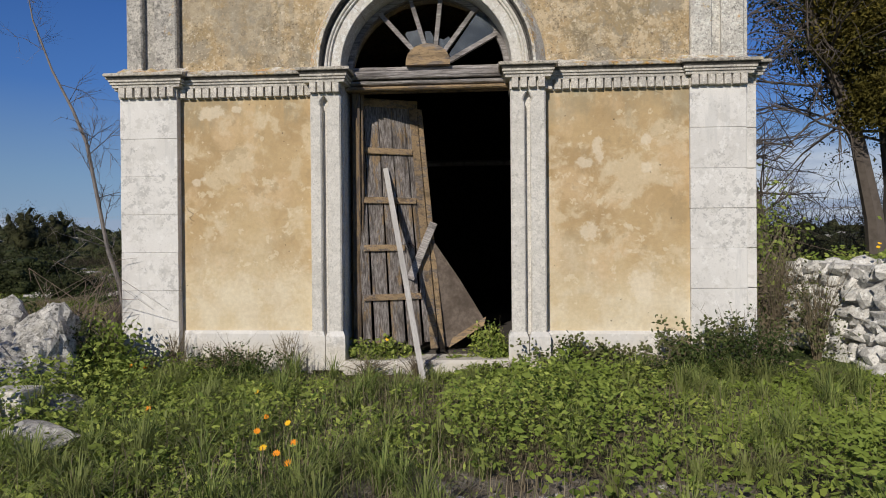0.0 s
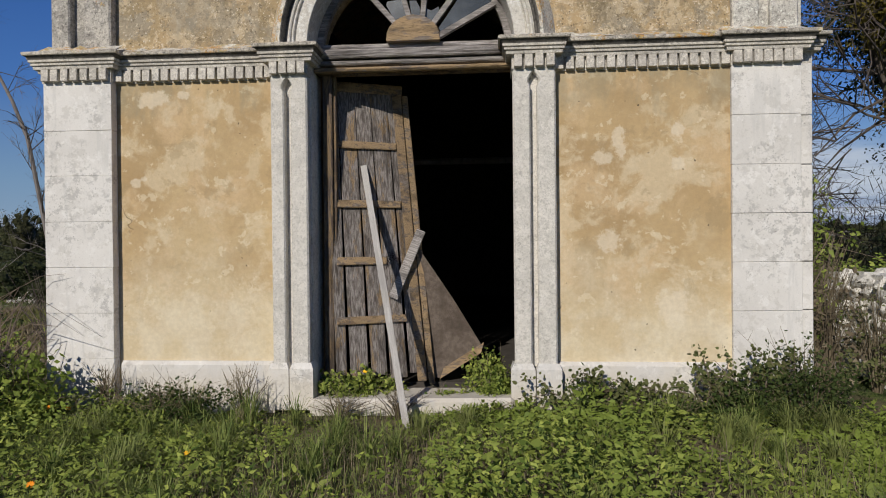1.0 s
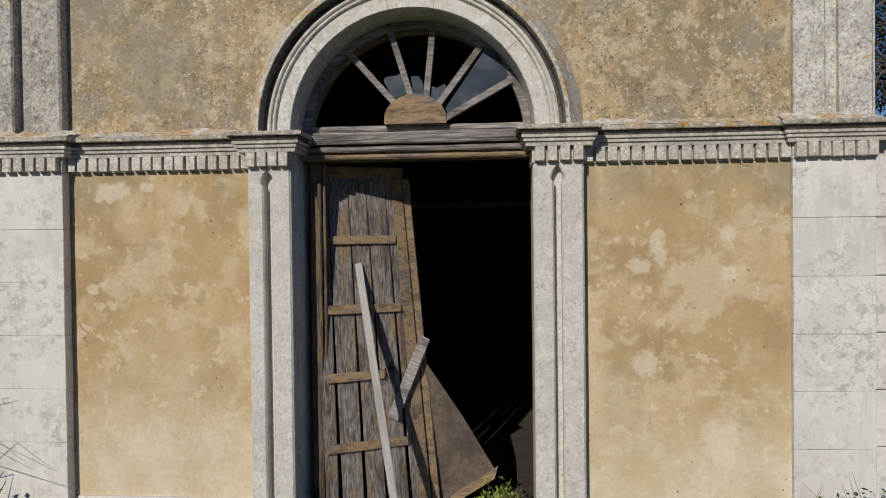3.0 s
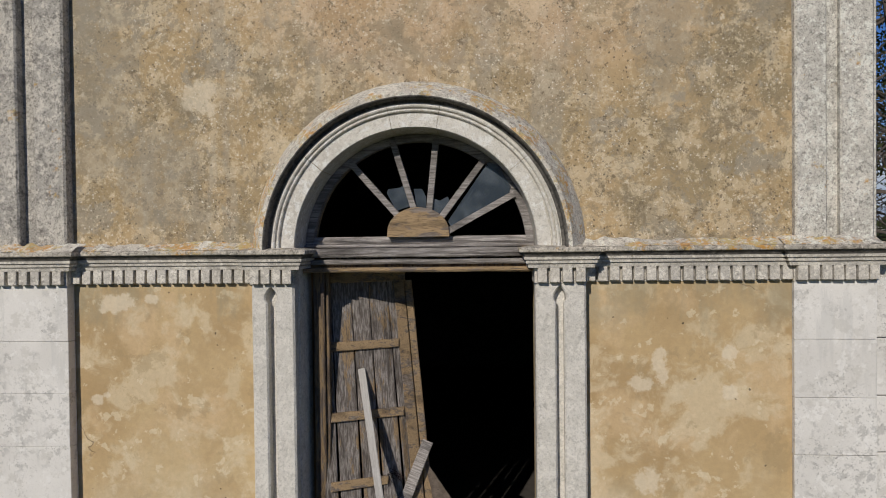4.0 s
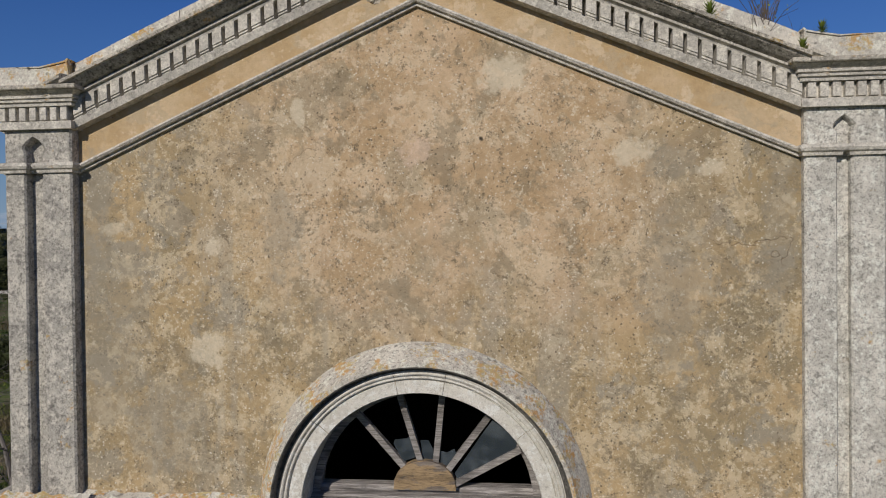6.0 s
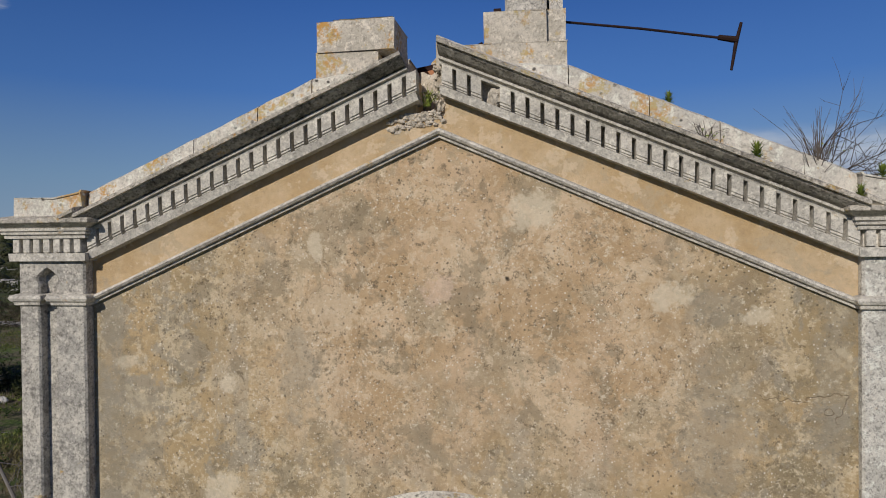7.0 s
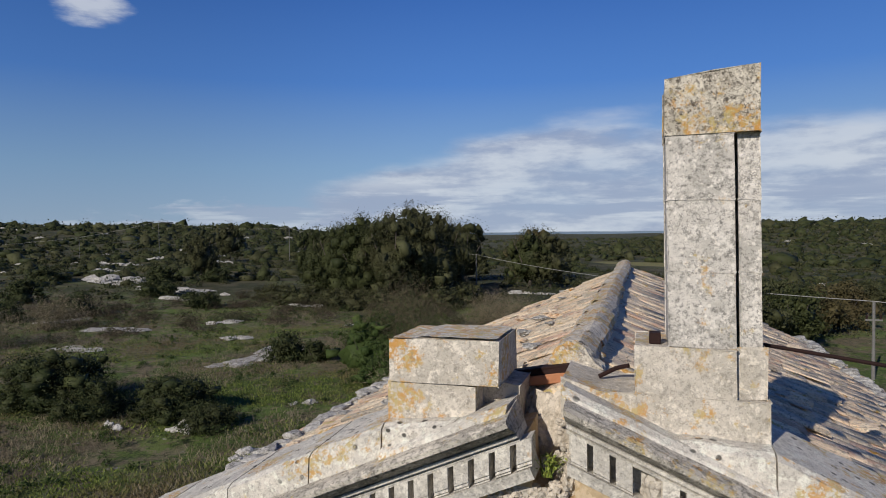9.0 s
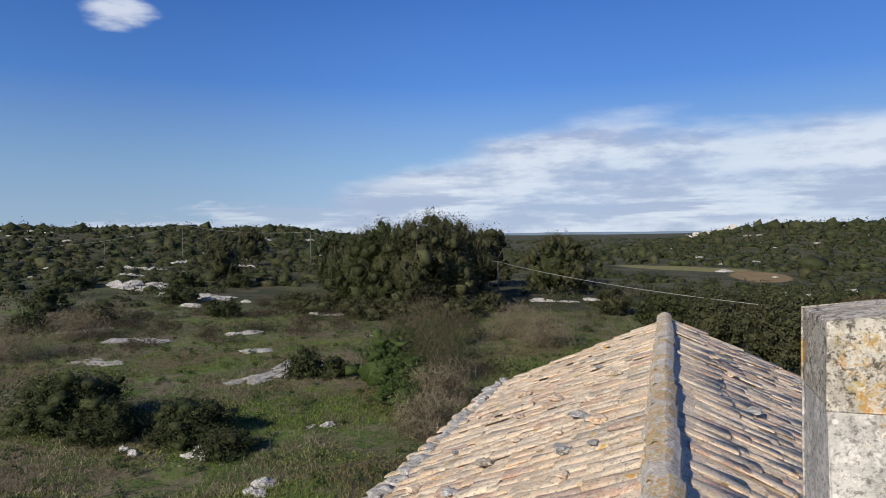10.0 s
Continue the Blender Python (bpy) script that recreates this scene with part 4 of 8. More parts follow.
for i in range(49):
    a = math.pi * i / 48
    rings.append([bm.verts.new((ARCH_X - r * math.cos(a), y, ARCH_Z + r * math.sin(a))) for r, y in ((1.050, -0.2155), (1.077, -0.2145), (1.104, -0.165), (1.169, -0.054), (1.192, -0.002))])
for a, b in zip(rings, rings[1:]):
    for j in range(4):
        bm.faces.new((a[j], a[j + 1], b[j + 1], b[j]))
part("weathered_back", bm, CRUST, archivolt, "orange lichen crust along the top of the arch")

# strip under the hood: algae black that also paints the hood's shade
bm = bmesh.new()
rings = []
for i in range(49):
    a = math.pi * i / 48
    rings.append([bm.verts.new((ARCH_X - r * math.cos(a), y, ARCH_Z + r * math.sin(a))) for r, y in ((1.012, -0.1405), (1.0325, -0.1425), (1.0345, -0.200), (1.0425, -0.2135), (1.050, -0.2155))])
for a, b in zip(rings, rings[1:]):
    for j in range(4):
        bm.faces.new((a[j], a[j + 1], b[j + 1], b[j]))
part("grimy_hollow", bm, ALGAE_SHADE, archivolt, "black algae and painted shade in the hollow under the arch's hood")

# ---- fanlight and wooden transom ----
transom = tagged(hang(root("transom", 0, 0.1, 2.75), chapel), "split grey timber transom over the door")


def split_beam(x0, x1, y0, y1, z0, z1, seed, wear=0.006):
    """A squared timber with a ragged, split face."""
    bm = bmesh.new()
    n, k = 44, 7
    rows = []
    for i in range(n + 1):
        x = x0 + (x1 - x0) * i / n
        row = [bm.verts.new((x, y1, z0))]
        for j in range(k + 1):
            f = j / k
            cut = noise.noise(Vector((x * 2.2, f * 9.0, seed))) + 0.6 * noise.noise(Vector((x * 9.0, f * 16.0, seed + 5)))
            bow = 0.016 * (1 - (2 * f - 1) ** 2)
            row.append(bm.verts.new((x, y0 + 0.016 - bow + wear * cut, z0 + (z1 - z0) * f + 0.004 * noise.noise(Vector((x * 3.1, f, seed + 9))))))
        row.append(bm.verts.new((x, y1, z1)))
        rows.append(row)
    for a, b in zip(rows, rows[1:]):
        for j in range(len(a) - 1):
            bm.faces.new((a[j], a[j + 1], b[j + 1], b[j]))
    bm.faces.new(rows[0])
    bm.faces.new(list(reversed(rows[-1])))
    return bm


part("beam", split_beam(-0.845, 0.845, 0.165, 0.27, 2.957, 3.012, 1.0), GREY_WOOD, transom)
part("ledge", split_beam(-0.845, 0.845, 0.11, 0.25, 2.929, 2.956, 4.0, 0.004), GREY_WOOD, transom)
part("moulded_rail", split_beam(-0.845, 0.845, 0.045, 0.25, 2.862, 2.927, 7.0, 0.008), GREY_WOOD, transom, "rounded split timber rail")
part("backing_board", split_beam(-0.845, 0.845, 0.125, 0.25, 2.75, 2.862, 9.0, 0.003), DARK_FRAME, transom)
part("strip", split_beam(-0.845, 0.845, 0.075, 0.13, 2.808, 2.848, 12.0, 0.004), GREY_WOOD, transom)
part("bead", split_beam(-0.845, 0.845, 0.06, 0.13, 2.752, 2.787, 15.0, 0.004), BATTEN_WOOD, transom, "worn tan bead under the beam")
fan = tagged(hang(root("fanlight", 0, 0.14, 3.0), chapel), "broken half-round fanlight with wooden spokes")
bm = bmesh.new()
prism(bm, [(0.003 + 0.228 * math.cos(math.pi * i / 14), 3.008 + 0.185 * math.sin(math.pi * i / 14) + (0.03 if 0 < i < 14 else 0)) for i in range(15)], 0.10, 0.17)
part("hub", bm, BATTEN_WOOD, fan, "half-round wooden hub with peeling tan paint")
bm = bmesh.new()
rings = []
for i in range(33):
    a = math.pi * i / 32
    rings.append([bm.verts.new((ARCH_X - r * math.cos(a), y, ARCH_Z + r * math.sin(a))) for r, y in ((0.846, 0.15), (0.79, 0.15), (0.79, 0.22), (0.846, 0.22))])
for a, b in zip(rings, rings[1:]):
    for j in range(3):
        bm.faces.new((a[j], a[j + 1], b[j + 1], b[j]))
part("rim", bm, GREY_WOOD, fan, "curved outer rim of the fanlight")
SPOKES = ((-0.145, 3.16, -0.50, 3.56), (-0.03, 3.215, -0.19, 3.735), (0.085, 3.215, 0.14, 3.735), (0.18, 3.16, 0.50, 3.58), (0.215, 3.045, 0.70, 3.31))
for xa, za, xb, zb in SPOKES:
    bm = bmesh.new()
    d = Vector((xb - xa, 0, zb - za))
    s = d.normalized()
    p = Vector((s.z, 0, -s.x)) * 0.022
    q0, q1 = Vector((xa, 0, za)) - s * 0.03, Vector((xb, 0, zb))
    prism(bm, [((q0 - p).x, (q0 - p).z), ((q0 + p).x, (q0 + p).z), ((q1 + p).x, (q1 + p).z), ((q1 - p).x, (q1 - p).z)], 0.12, 0.175)
    part("spoke", bm, GREY_WOOD, fan)
SHARDS = (((-0.16, 3.2), (-0.23, 3.33), (-0.22, 3.36), (-0.13, 3.37), (-0.08, 3.40), (-0.06, 3.32), (-0.04, 3.24)),
          ((-0.01, 3.22), (-0.03, 3.36), (0.03, 3.36), (0.06, 3.3), (0.06, 3.22)),
          ((0.10, 3.2), (0.11, 3.29), (0.16, 3.27), (0.22, 3.3), (0.24, 3.24), (0.18, 3.17)),
          ((0.22, 3.12), (0.24, 3.15), (0.52, 3.55), (0.60, 3.50), (0.68, 3.36), (0.66, 3.31), (0.24, 3.08)))
for shape in SHARDS:
    bm = bmesh.new()
    prism(bm, shape, 0.148, 0.152)
    part("glass_shard", bm, GLASS, fan, "dusty broken window glass")

# ---- gable: string course, raking cornices, stumps of the bell gable ----
STRING = [(0, 0), (-0.026, 0), (-0.03, 0.014), (-0.022, 0.017), (-0.05, 0.024), (-0.062, 0.04), (-0.054, 0.056), (-0.03, 0.064), (0, 0.07)]
for xa, za, xb, zb in ((-2.545, 5.352, APEX_X, 6.472), (APEX_X, 6.472, 2.553, 5.352)):
    bm = bmesh.new()
    rake(bm, xa, za, xb, zb, STRING, 6)
    part("string_course", bm, CORNICE_STONE, chapel, "thin raking stone string course")
for plan, z in (([(-3.14, 0.4), (-3.14, 0.02), (-3.085, 0.02), (-3.085, -0.09), (-2.918, -0.09), (-2.918, -0.03), (-2.79, -0.03), (-2.79, -0.09), (-2.556, -0.09), (-2.556, 0.0)], 5.352),
                ([(2.576, 0.0), (2.576, -0.06), (2.782, -0.06), (2.782, -0.012), (2.868, -0.012), (2.868, -0.06), (3.085, -0.06), (3.085, 0.02), (3.15, 0.02), (3.15, 0.4)], 5.352)):
    bm = bmesh.new()
    sweep(bm, plan, [(0, z), (0.02, z), (0.024, z + 0.02), (0.04, z + 0.03), (0.048, z + 0.05), (0.04, z + 0.07), (0.01, z + 0.078), (0, z + 0.08)])
    part("string_course", bm, CORNICE_STONE, chapel, "stone string course wrapped round the pilaster")

RAKE = [(0.1, 0.0), (-0.082, 0.0), (-0.095, 0.058), (-0.004, 0.060), (-0.004, 0.188), (-0.10, 0.190), (-0.106, 0.206), (-0.092, 0.210), (-0.095, 0.217), (-0.124, 0.222), (-0.126, 0.238), (-0.11, 0.243), (0.1, 0.244)]
RAKE_HOLLOW = [(0.1, 0.245), (-0.118, 0.246), (-0.15, 0.256), (-0.195, 0.286), (-0.205, 0.2995), (0.1, 0.2996)]
RAKE_LIP = [(0.1, 0.300), (-0.205, 0.3001), (-0.224, 0.302), (-0.227, 0.325), (-0.2, 0.338), (-0.03, 0.354), (0.1, 0.354)]
CAP = [(0, 0.0), (0.028, 0.0), (0.032, 0.056), (-0.03, 0.058), (-0.03, 0.160), (0.046, 0.162), (0.05, 0.180), (0.04, 0.184), (0.042, 0.188), (0.062, 0.191), (0.064, 0.206), (0.054, 0.209), (0.056, 0.213), (0.074, 0.216), (0.075, 0.234), (0.066, 0.237), (0.085, 0.252), (0.11, 0.266), (0, 0.267)]
CAP_LIP = [(0, 0.2675), (0.122, 0.268), (0.128, 0.274), (0.128, 0.294), (0.115, 0.303), (0, 0.33)]
ends = (("left", -2.545, 5.668, -0.125, 6.715, 25, -0.30), ("right", 0.018, 6.748, 2.553, 5.668, 27, 0.0))
for side, xa, za, xb, zb, count, cut in ends:
    bm = bmesh.new()
    rake(bm, xa, za, xb, zb, RAKE, 8, cut)
    raking = part("raking_cornice", bm, CORNICE_STONE, chapel, "raking limestone cornice with a row of dentils")
    bm = bmesh.new()
    rake(bm, xa, za, xb, zb, RAKE_LIP, 8, cut)
    part("lip", bm, GRIME_STONE, raking, "blackened lip with grey and orange lichen")
    # grime streaks, darkened in colour for the shade below the raking lip
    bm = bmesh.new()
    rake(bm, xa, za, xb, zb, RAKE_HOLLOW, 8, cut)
    part("grimy_hollow", bm, HOLLOW_STONE, raking, "grey and black algae with the raking lip's shade in its colour")
    slope = (zb - za) / (xb - xa)
    bm = bmesh.new()
    # a dentil with a plain face and a double rounded tongue under it
    w = 0.034
    shape = ((0.123, -0.092), (0.022, -0.089), (0.018, -0.080), (0.004, -0.084), (-0.003, -0.074), (-0.010, -0.076), (-0.018, -0.058), (-0.020, 0.02), (0.123, 0.02))
    sides = [[bm.verts.new((x, y, z + slope * x)) for z, y in shape] for x in (-w, w)]
    for q in range(len(shape)):
        bm.faces.new((sides[0][q], sides[0][(q + 1) % len(shape)], sides[1][(q + 1) % len(shape)], sides[1][q]))
    bm.faces.new(sides[0])
    bm.faces.new(list(reversed(sides[1])))
    first = None
    for i in range(count):
        f = (i + 0.55) / count
        if side == "right" and i == 3:
            continue
        m = Matrix.Translation((xa + (xb - xa) * f, -0.011, za + (zb - za) * f + 0.073 + rnd.uniform(-.002, .002)))
        if first is None:
            first = part("dentil", bm, CORNICE_STONE, raking)
            first.matrix_basis = m
        else:
            twin(first, m, raking)
for plan, z in (([(-3.13, 0.5), (-3.13, 0.02), (-3.095, 0.02), (-3.095, -0.10), (-2.553, -0.10), (-2.553, 0.05)], 5.668),
                ([(2.572, 0.05), (2.572, -0.07), (3.095, -0.07), (3.095, 0.02), (3.15, 0.02), (3.15, 0.5)], 5.668)):
    bm = bmesh.new()
    sweep(bm, plan, CAP)
    for v in bm.verts:
        v.co.z += z
    cap = part("upper_capital", bm, CORNICE_STONE, chapel, "moulded corner capital with small dentils")
    bm = bmesh.new()
    sweep(bm, plan, CAP_LIP)
    for v in bm.verts:
        v.co.z += z
    part("lip", bm, GRIME_STONE, cap, "blackened lip with grey and orange lichen")
    bm = bmesh.new()
    block(bm, -0.026, 0.026, -0.036, 0.035, -0.006, 0.092, 0.003)
    first = None
    x0, x1 = (plan[3][0], plan[4][0]) if plan[0][0] < 0 else (plan[1][0], plan[2][0])
    for i in range(7):
        m = Matrix.Translation((x0 + (x1 - x0) * (i + 0.42) / 6.75, plan[3][1] + 0.002 if x0 < 0 else plan[1][1] + 0.002, z + 0.068))
        if first is None:
            first = part("dentil", bm, CORNICE_STONE, cap)
            first.matrix_basis = m
        else:
            twin(first, m, cap)
    # the cornice bends upward over the pilaster before it steps back to the wall
    m, back = (-1, 0.02) if x0 < 0 else (1, 0.05)
    bm = bmesh.new()
    rake(bm, m * 2.70, z, m * 2.54, z + 0.071, [(y + back, up) for y, up in [(0.05, 0.19), (-0.185, 0.19), (-0.188, 0.206), (-0.178, 0.212), (-0.196, 0.217), (-0.198, 0.236), (-0.19, 0.24), (-0.235, 0.266), (-0.249, 0.273), (-0.25, 0.297), (-0.235, 0.306), (0.05, 0.34)]], 2)
    part("raking_break", bm, GRIME_STONE, cap, "short raking piece of the cornice over the pilaster")
    bm = bmesh.new()
    outline = [(m * 3.07, z + 0.31), (m * 2.68, z + 0.31), (m * 2.545, z + 0.375), (m * 2.545, z + 0.492), (m * 2.62, z + 0.476), (m * 2.76, z + 0.452), (m * 3.065, z + 0.447)]
    prism(bm, outline, -0.13, 0.35)
    edges = [e for e in bm.edges if len(e.link_faces) == 2 and e.calc_face_angle(0) > 0.6]
    bmesh.ops.bevel(bm, geom=edges, offset=0.01, segments=2, affect="EDGES")
    part("corner_block", bm, COPING_STONE, chapel, "worn coping block on the corner")


bm = bmesh.new()
boulder(bm, (0.385, -0.035, 6.70), (0.062, 0.06, 0.075), rnd, 3, 0.5)
part("rubble", bm, RUBBLE, chapel, "broken rubble where a dentil fell")


def coping(xa, za, xb, zb, y0, y1, h0, h1, end=None):
    bm = bmesh.new()
    n = 8
    rows = []
    for i in range(n + 1):
        f = i / n
        x, z = xa + (xb - xa) * f, za + (zb - za) * f
        w = 0.010 * noise.noise(Vector((x * 6, z * 6, 1.0)))
        lo, hi = (h0, h1) if end is None else (h0 + (end - h0) * f, h1 + (end - h1) * f)
        rows.append([bm.verts.new(p) for p in ((x, y0 + w, z), (x, y0 + 0.012 + w, z + lo - 0.02 + w), (x, y0 + 0.05, z + lo + w), (x, y1, z + hi + w), (x, y1, z))])
    for a, b in zip(rows, rows[1:]):
        for j in range(5):
            bm.faces.new((a[j], a[(j + 1) % 5], b[(j + 1) % 5], b[j]))
    bm.faces.new(rows[0])
    bm.faces.new(list(reversed(rows[-1])))
    return part("coping_stone", bm, COPING_STONE, chapel, "coping stone grey and orange with lichen")


line_l = lambda x: 5.668 + (6.715 - 5.668) * (x + 2.545) / 2.42
line_r = lambda x: 6.748 + (5.668 - 6.748) * (x - 0.018) / 2.535
cuts = (-2.53, -2.24, -1.71, -1.24, -0.855)
for a, b in zip(cuts, cuts[1:]):
    coping(a + 0.003, line_l(a) + 0.338, b - 0.003, line_l(b) + 0.338, -0.09 + rnd.uniform(-.006, .006), 0.42, 0.155, 0.175)
coping(-0.855, line_l(-0.855) + 0.337, -0.245, line_l(-0.245) + 0.33, -0.13, 0.2, 0.05, 0.03)
coping(-0.852, line_l(-0.852) + 0.338, -0.50, line_l(-0.50) + 0.338, -0.088, 0.06, 0.155, 0.165, 0.045)
cuts = (0.845, 1.34, 1.76, 2.24, 2.54)
for a, b in zip(cuts, cuts[1:]):
    coping(a + 0.003, line_r(a) + 0.338, b - 0.003, line_r(b) + 0.338, -0.09 + rnd.uniform(-.006, .006), 0.42, 0.17, 0.19)
coping(0.842, line_r(0.842) + 0.338, 0.48, line_r(0.48) + 0.338, -0.088, 0.06, 0.17, 0.18, 0.045)
coping(0.0, line_r(0.0) + 0.34, 0.845, line_r(0.845) + 0.34, -0.12, 0.2, 0.04, 0.03)


def ashlar(outline, y0, y1, label="weathered limestone block of the bell gable", material=None, parent=None):
    bm = bmesh.new()
    prism(bm, outline, y0, y1)
    edges = [e for e in bm.edges if e.calc_length() > 0.05 and len(e.link_faces) == 2 and e.calc_face_angle(0) > 0.5]
    bmesh.ops.bevel(bm, geom=edges, offset=0.005, segments=2, affect="EDGES")
    return part("stone_block", bm, material or LICHEN_STONE, parent, label)


stump = tagged(hang(root("bell_gable_stump", -0.65, 0.2, 6.9), chapel), "stump of the fallen bell gable, two blocks with lichen")
ashlar([(-0.857, 6.72), (-0.42, 6.80), (-0.425, 7.076), (-0.857, 7.086)], 0.03, 0.42, parent=stump)
ashlar([(-0.845, 7.092), (-0.308, 7.092), (-0.308, 7.298), (-0.728, 7.304), (-0.73, 7.292), (-0.845, 7.29)], 0.02, 0.46, parent=stump)
ashlar([(-0.425, 6.84), (-0.25, 6.84), (-0.24, 7.06), (-0.425, 7.08)], 0.20, 0.5, "broken rubble block", RUBBLE, stump)
bm = bmesh.new()
g = [[bm.verts.new((-0.837 + 0.52 * i / 14, 0.03 + 0.42 * j / 10, 7.300 - 0.012 * (i < 4) + 0.006 * noise.noise(Vector((i * .7, j * .7, 3))) + 0.012)) for j in range(11)] for i in range(15)]
for i in range(14):
    for j in range(10):
        bm.faces.new((g[i][j], g[i + 1][j], g[i + 1][j + 1], g[i][j + 1]))
part("lichen_cover", bm, TOP_CRUST, stump, "orange and grey lichen over the block's top")
pillar = tagged(hang(root("bell_gable_pillar", 0.57, 0.25, 6.9), chapel), "standing pillar of the ruined bell gable")
ashlar([(-0.02, 6.95), (0.402, 6.82), (0.402, 7.092), (0.15, 7.095), (-0.02, 7.145)], 0.05, 0.45, parent=pillar)
ashlar([(0.407, 6.80), (0.842, 6.70), (0.842, 7.088), (0.407, 7.088)], 0.045, 0.45, parent=pillar)
ashlar([(0.30, 7.095), (0.71, 7.092), (0.71, 7.303), (0.30, 7.303)], 0.05, 0.48, parent=pillar)
ashlar([(0.71, 7.092), (0.836, 7.092), (0.834, 7.31), (0.71, 7.306)], 0.085, 0.48, parent=pillar)
for z0, z1 in ((7.306, 7.63), (7.633, 7.94), (7.943, 8.222)):
    slip = 0.0115 * (7.3 - z0)
    ashlar([(0.441 + slip, z0), (0.71 + slip, z0), (0.708 + slip, z1), (0.439 + slip, z1)], 0.075, 0.42, "grey limestone shaft block", SHAFT_STONE, pillar)
    bm = bmesh.new()
    block(bm, 0.70 + slip, 0.74 + slip, 0.22, 0.40, z0 - 0.003, z1 + 0.003, 0)
    part("groove_back", bm, SHAFT_STONE, pillar)
    ashlar([(0.732 + slip, z0), (0.816 + slip, z0), (0.814 + slip, z1), (0.731 + slip, z1)], 0.11, 0.42, "grey limestone shaft block", SHAFT_STONE, pillar)
ashlar([(0.428, 8.225), (0.802, 8.225), (0.798, 8.50), (0.62, 8.49), (0.428, 8.46)], 0.07, 0.42, "top block thick with grey and orange lichen", TOP_STONE, pillar)

# rubble heart in the gap between the two halves
heart = tagged(hang(root("rubble_core", -0.05, 0.2, 6.8), chapel), "exposed rubble and mortar in the broken gable")
for x, y, z, sx, sy, sz in ((0.035, 0.16, 6.80, 0.075, 0.12, 0.20), (0.05, 0.22, 6.95, 0.07, 0.12, 0.12), (0.015, 0.10, 6.64, 0.07, 0.10, 0.10), (-0.10, 0.36, 6.72, 0.16, 0.10, 0.26), (-0.04, 0.05, 6.60, 0.07, 0.055, 0.06),
                            (-0.12, 0.03, 6.575, 0.09, 0.04, 0.05), (-0.22, 0.015, 6.555, 0.09, 0.028, 0.04), (-0.31, 0.01, 6.535, 0.07, 0.022, 0.03)):
    bm = bmesh.new()
    boulder(bm, (x, y, z), (sx, sy, sz), rnd, 4, 0.45)
    part("mortar_mass", bm, MORTAR, heart, "crumbling pale mortar")
for i in range(150):
    bm = bmesh.new()
    low = i < 95
    x = rnd.uniform(-0.36, 0.03) if low else rnd.uniform(-0.04, 0.08)
    z = 6.585 + 0.16 * (x + 0.17) + rnd.uniform(-0.045, 0.05) if low else rnd.uniform(6.62, 6.98)
    s = rnd.uniform(0.007, 0.02)
    boulder(bm, (x, rnd.uniform(-0.012, 0.0) if low else rnd.uniform(0.03, 0.08), z), (s * 1.2, s, s), rnd, 1, 0.4)
    part("rubble", bm, MORTAR if i % 4 else RUBBLE, heart)
bm = bmesh.new()
block(bm, -0.24, -0.12, -0.012, 0.06, 6.59, 6.65, 0.01, 0.008, rnd)
part("rubble", bm, RUBBLE, heart)
for x0, x1, z, m in ((-0.31, 0.07, 7.0, BROKEN_CLAY), (-0.35, -0.03, 7.04, IRON)):
    bm = bmesh.new()
    block(bm, x0, x1, 0.50, 0.62, z - 0.02, z + 0.02, 0.006, 0.01, rnd)
    for v in bm.verts:
        v.co.z += 0.18 * (v.co.x - x0)
    part("broken_tile", bm, m, heart, "broken red clay tile end")
bm = bmesh.new()
boulder(bm, (0.0, 0.63, 7.09), (0.14, 0.12, 0.12), rnd, 4, 0.25)
part("mortar_lump", bm, RIDGE_CLAY, heart, "pale lump of mortar closing the ridge")
bm = bmesh.new()
block(bm, 0.36, 0.41, 0.12, 0.2, 7.303, 7.353, 0.004)
part("iron_scrap", bm, IRON, heart, "rusty iron remains of the bell fitting")
bm = bmesh.new()
tube(bm, [(0.13, 0.28, 7.11), (0.21, 0.30, 7.15), (0.27, 0.28, 7.17)], [0.012] * 3, 6)
part("iron_scrap", bm, IRON, heart, "rusty iron remains of the bell fitting")

rod = tagged(hang(root("iron_stay", 0.79, 0.3, 7.3), chapel), "rusty iron tie rod with a cross-bar end")
bm = bmesh.new()
tube(bm, [(0.75, 0.3, 7.306), (1.35, 0.3, 7.218), (1.95, 0.3, 7.112)], [0.009] * 3, 8)
part("bar", bm, IRON, rod)
bm = bmesh.new()
tube(bm, [(1.996, 0.3, 7.222), (1.96, 0.3, 7.078), (1.932, 0.3, 6.908)], [0.010, 0.013, 0.009], 8)
tube(bm, [(1.85, 0.3, 7.131), (1.97, 0.3, 7.108)], [0.018, 0.024], 8)
part("anchor", bm, IRON, rod)

# ---- roof of old barrel tiles ----
RIDGE_Z, EAVE_DROP, EAVE_X = 7.10, 1.42, 3.17
RIDGE_X = 0.05
roof = tagged(hang(root("roof", 0, 5, 7), chapel), "low roof of old pale clay barrel tiles")
for sgn in (-1, 1):
    bm = bmesh.new()
    a = [(sgn * 0.0, RIDGE_Z - 0.022), (sgn * EAVE_X, RIDGE_Z - EAVE_DROP - 0.022), (sgn * EAVE_X, RIDGE_Z - EAVE_DROP - 0.2), (0, RIDGE_Z - 0.2)]
    prism(bm, a, 0.42, BACK + 0.55)
    part("roof_deck", bm, CLAY, roof)
slope_len = math.hypot(EAVE_X, EAVE_DROP)
pitch = math.atan2(EAVE_DROP, EAVE_X)
TILE_L, STEP, COL = 0.46, 0.345, 0.205


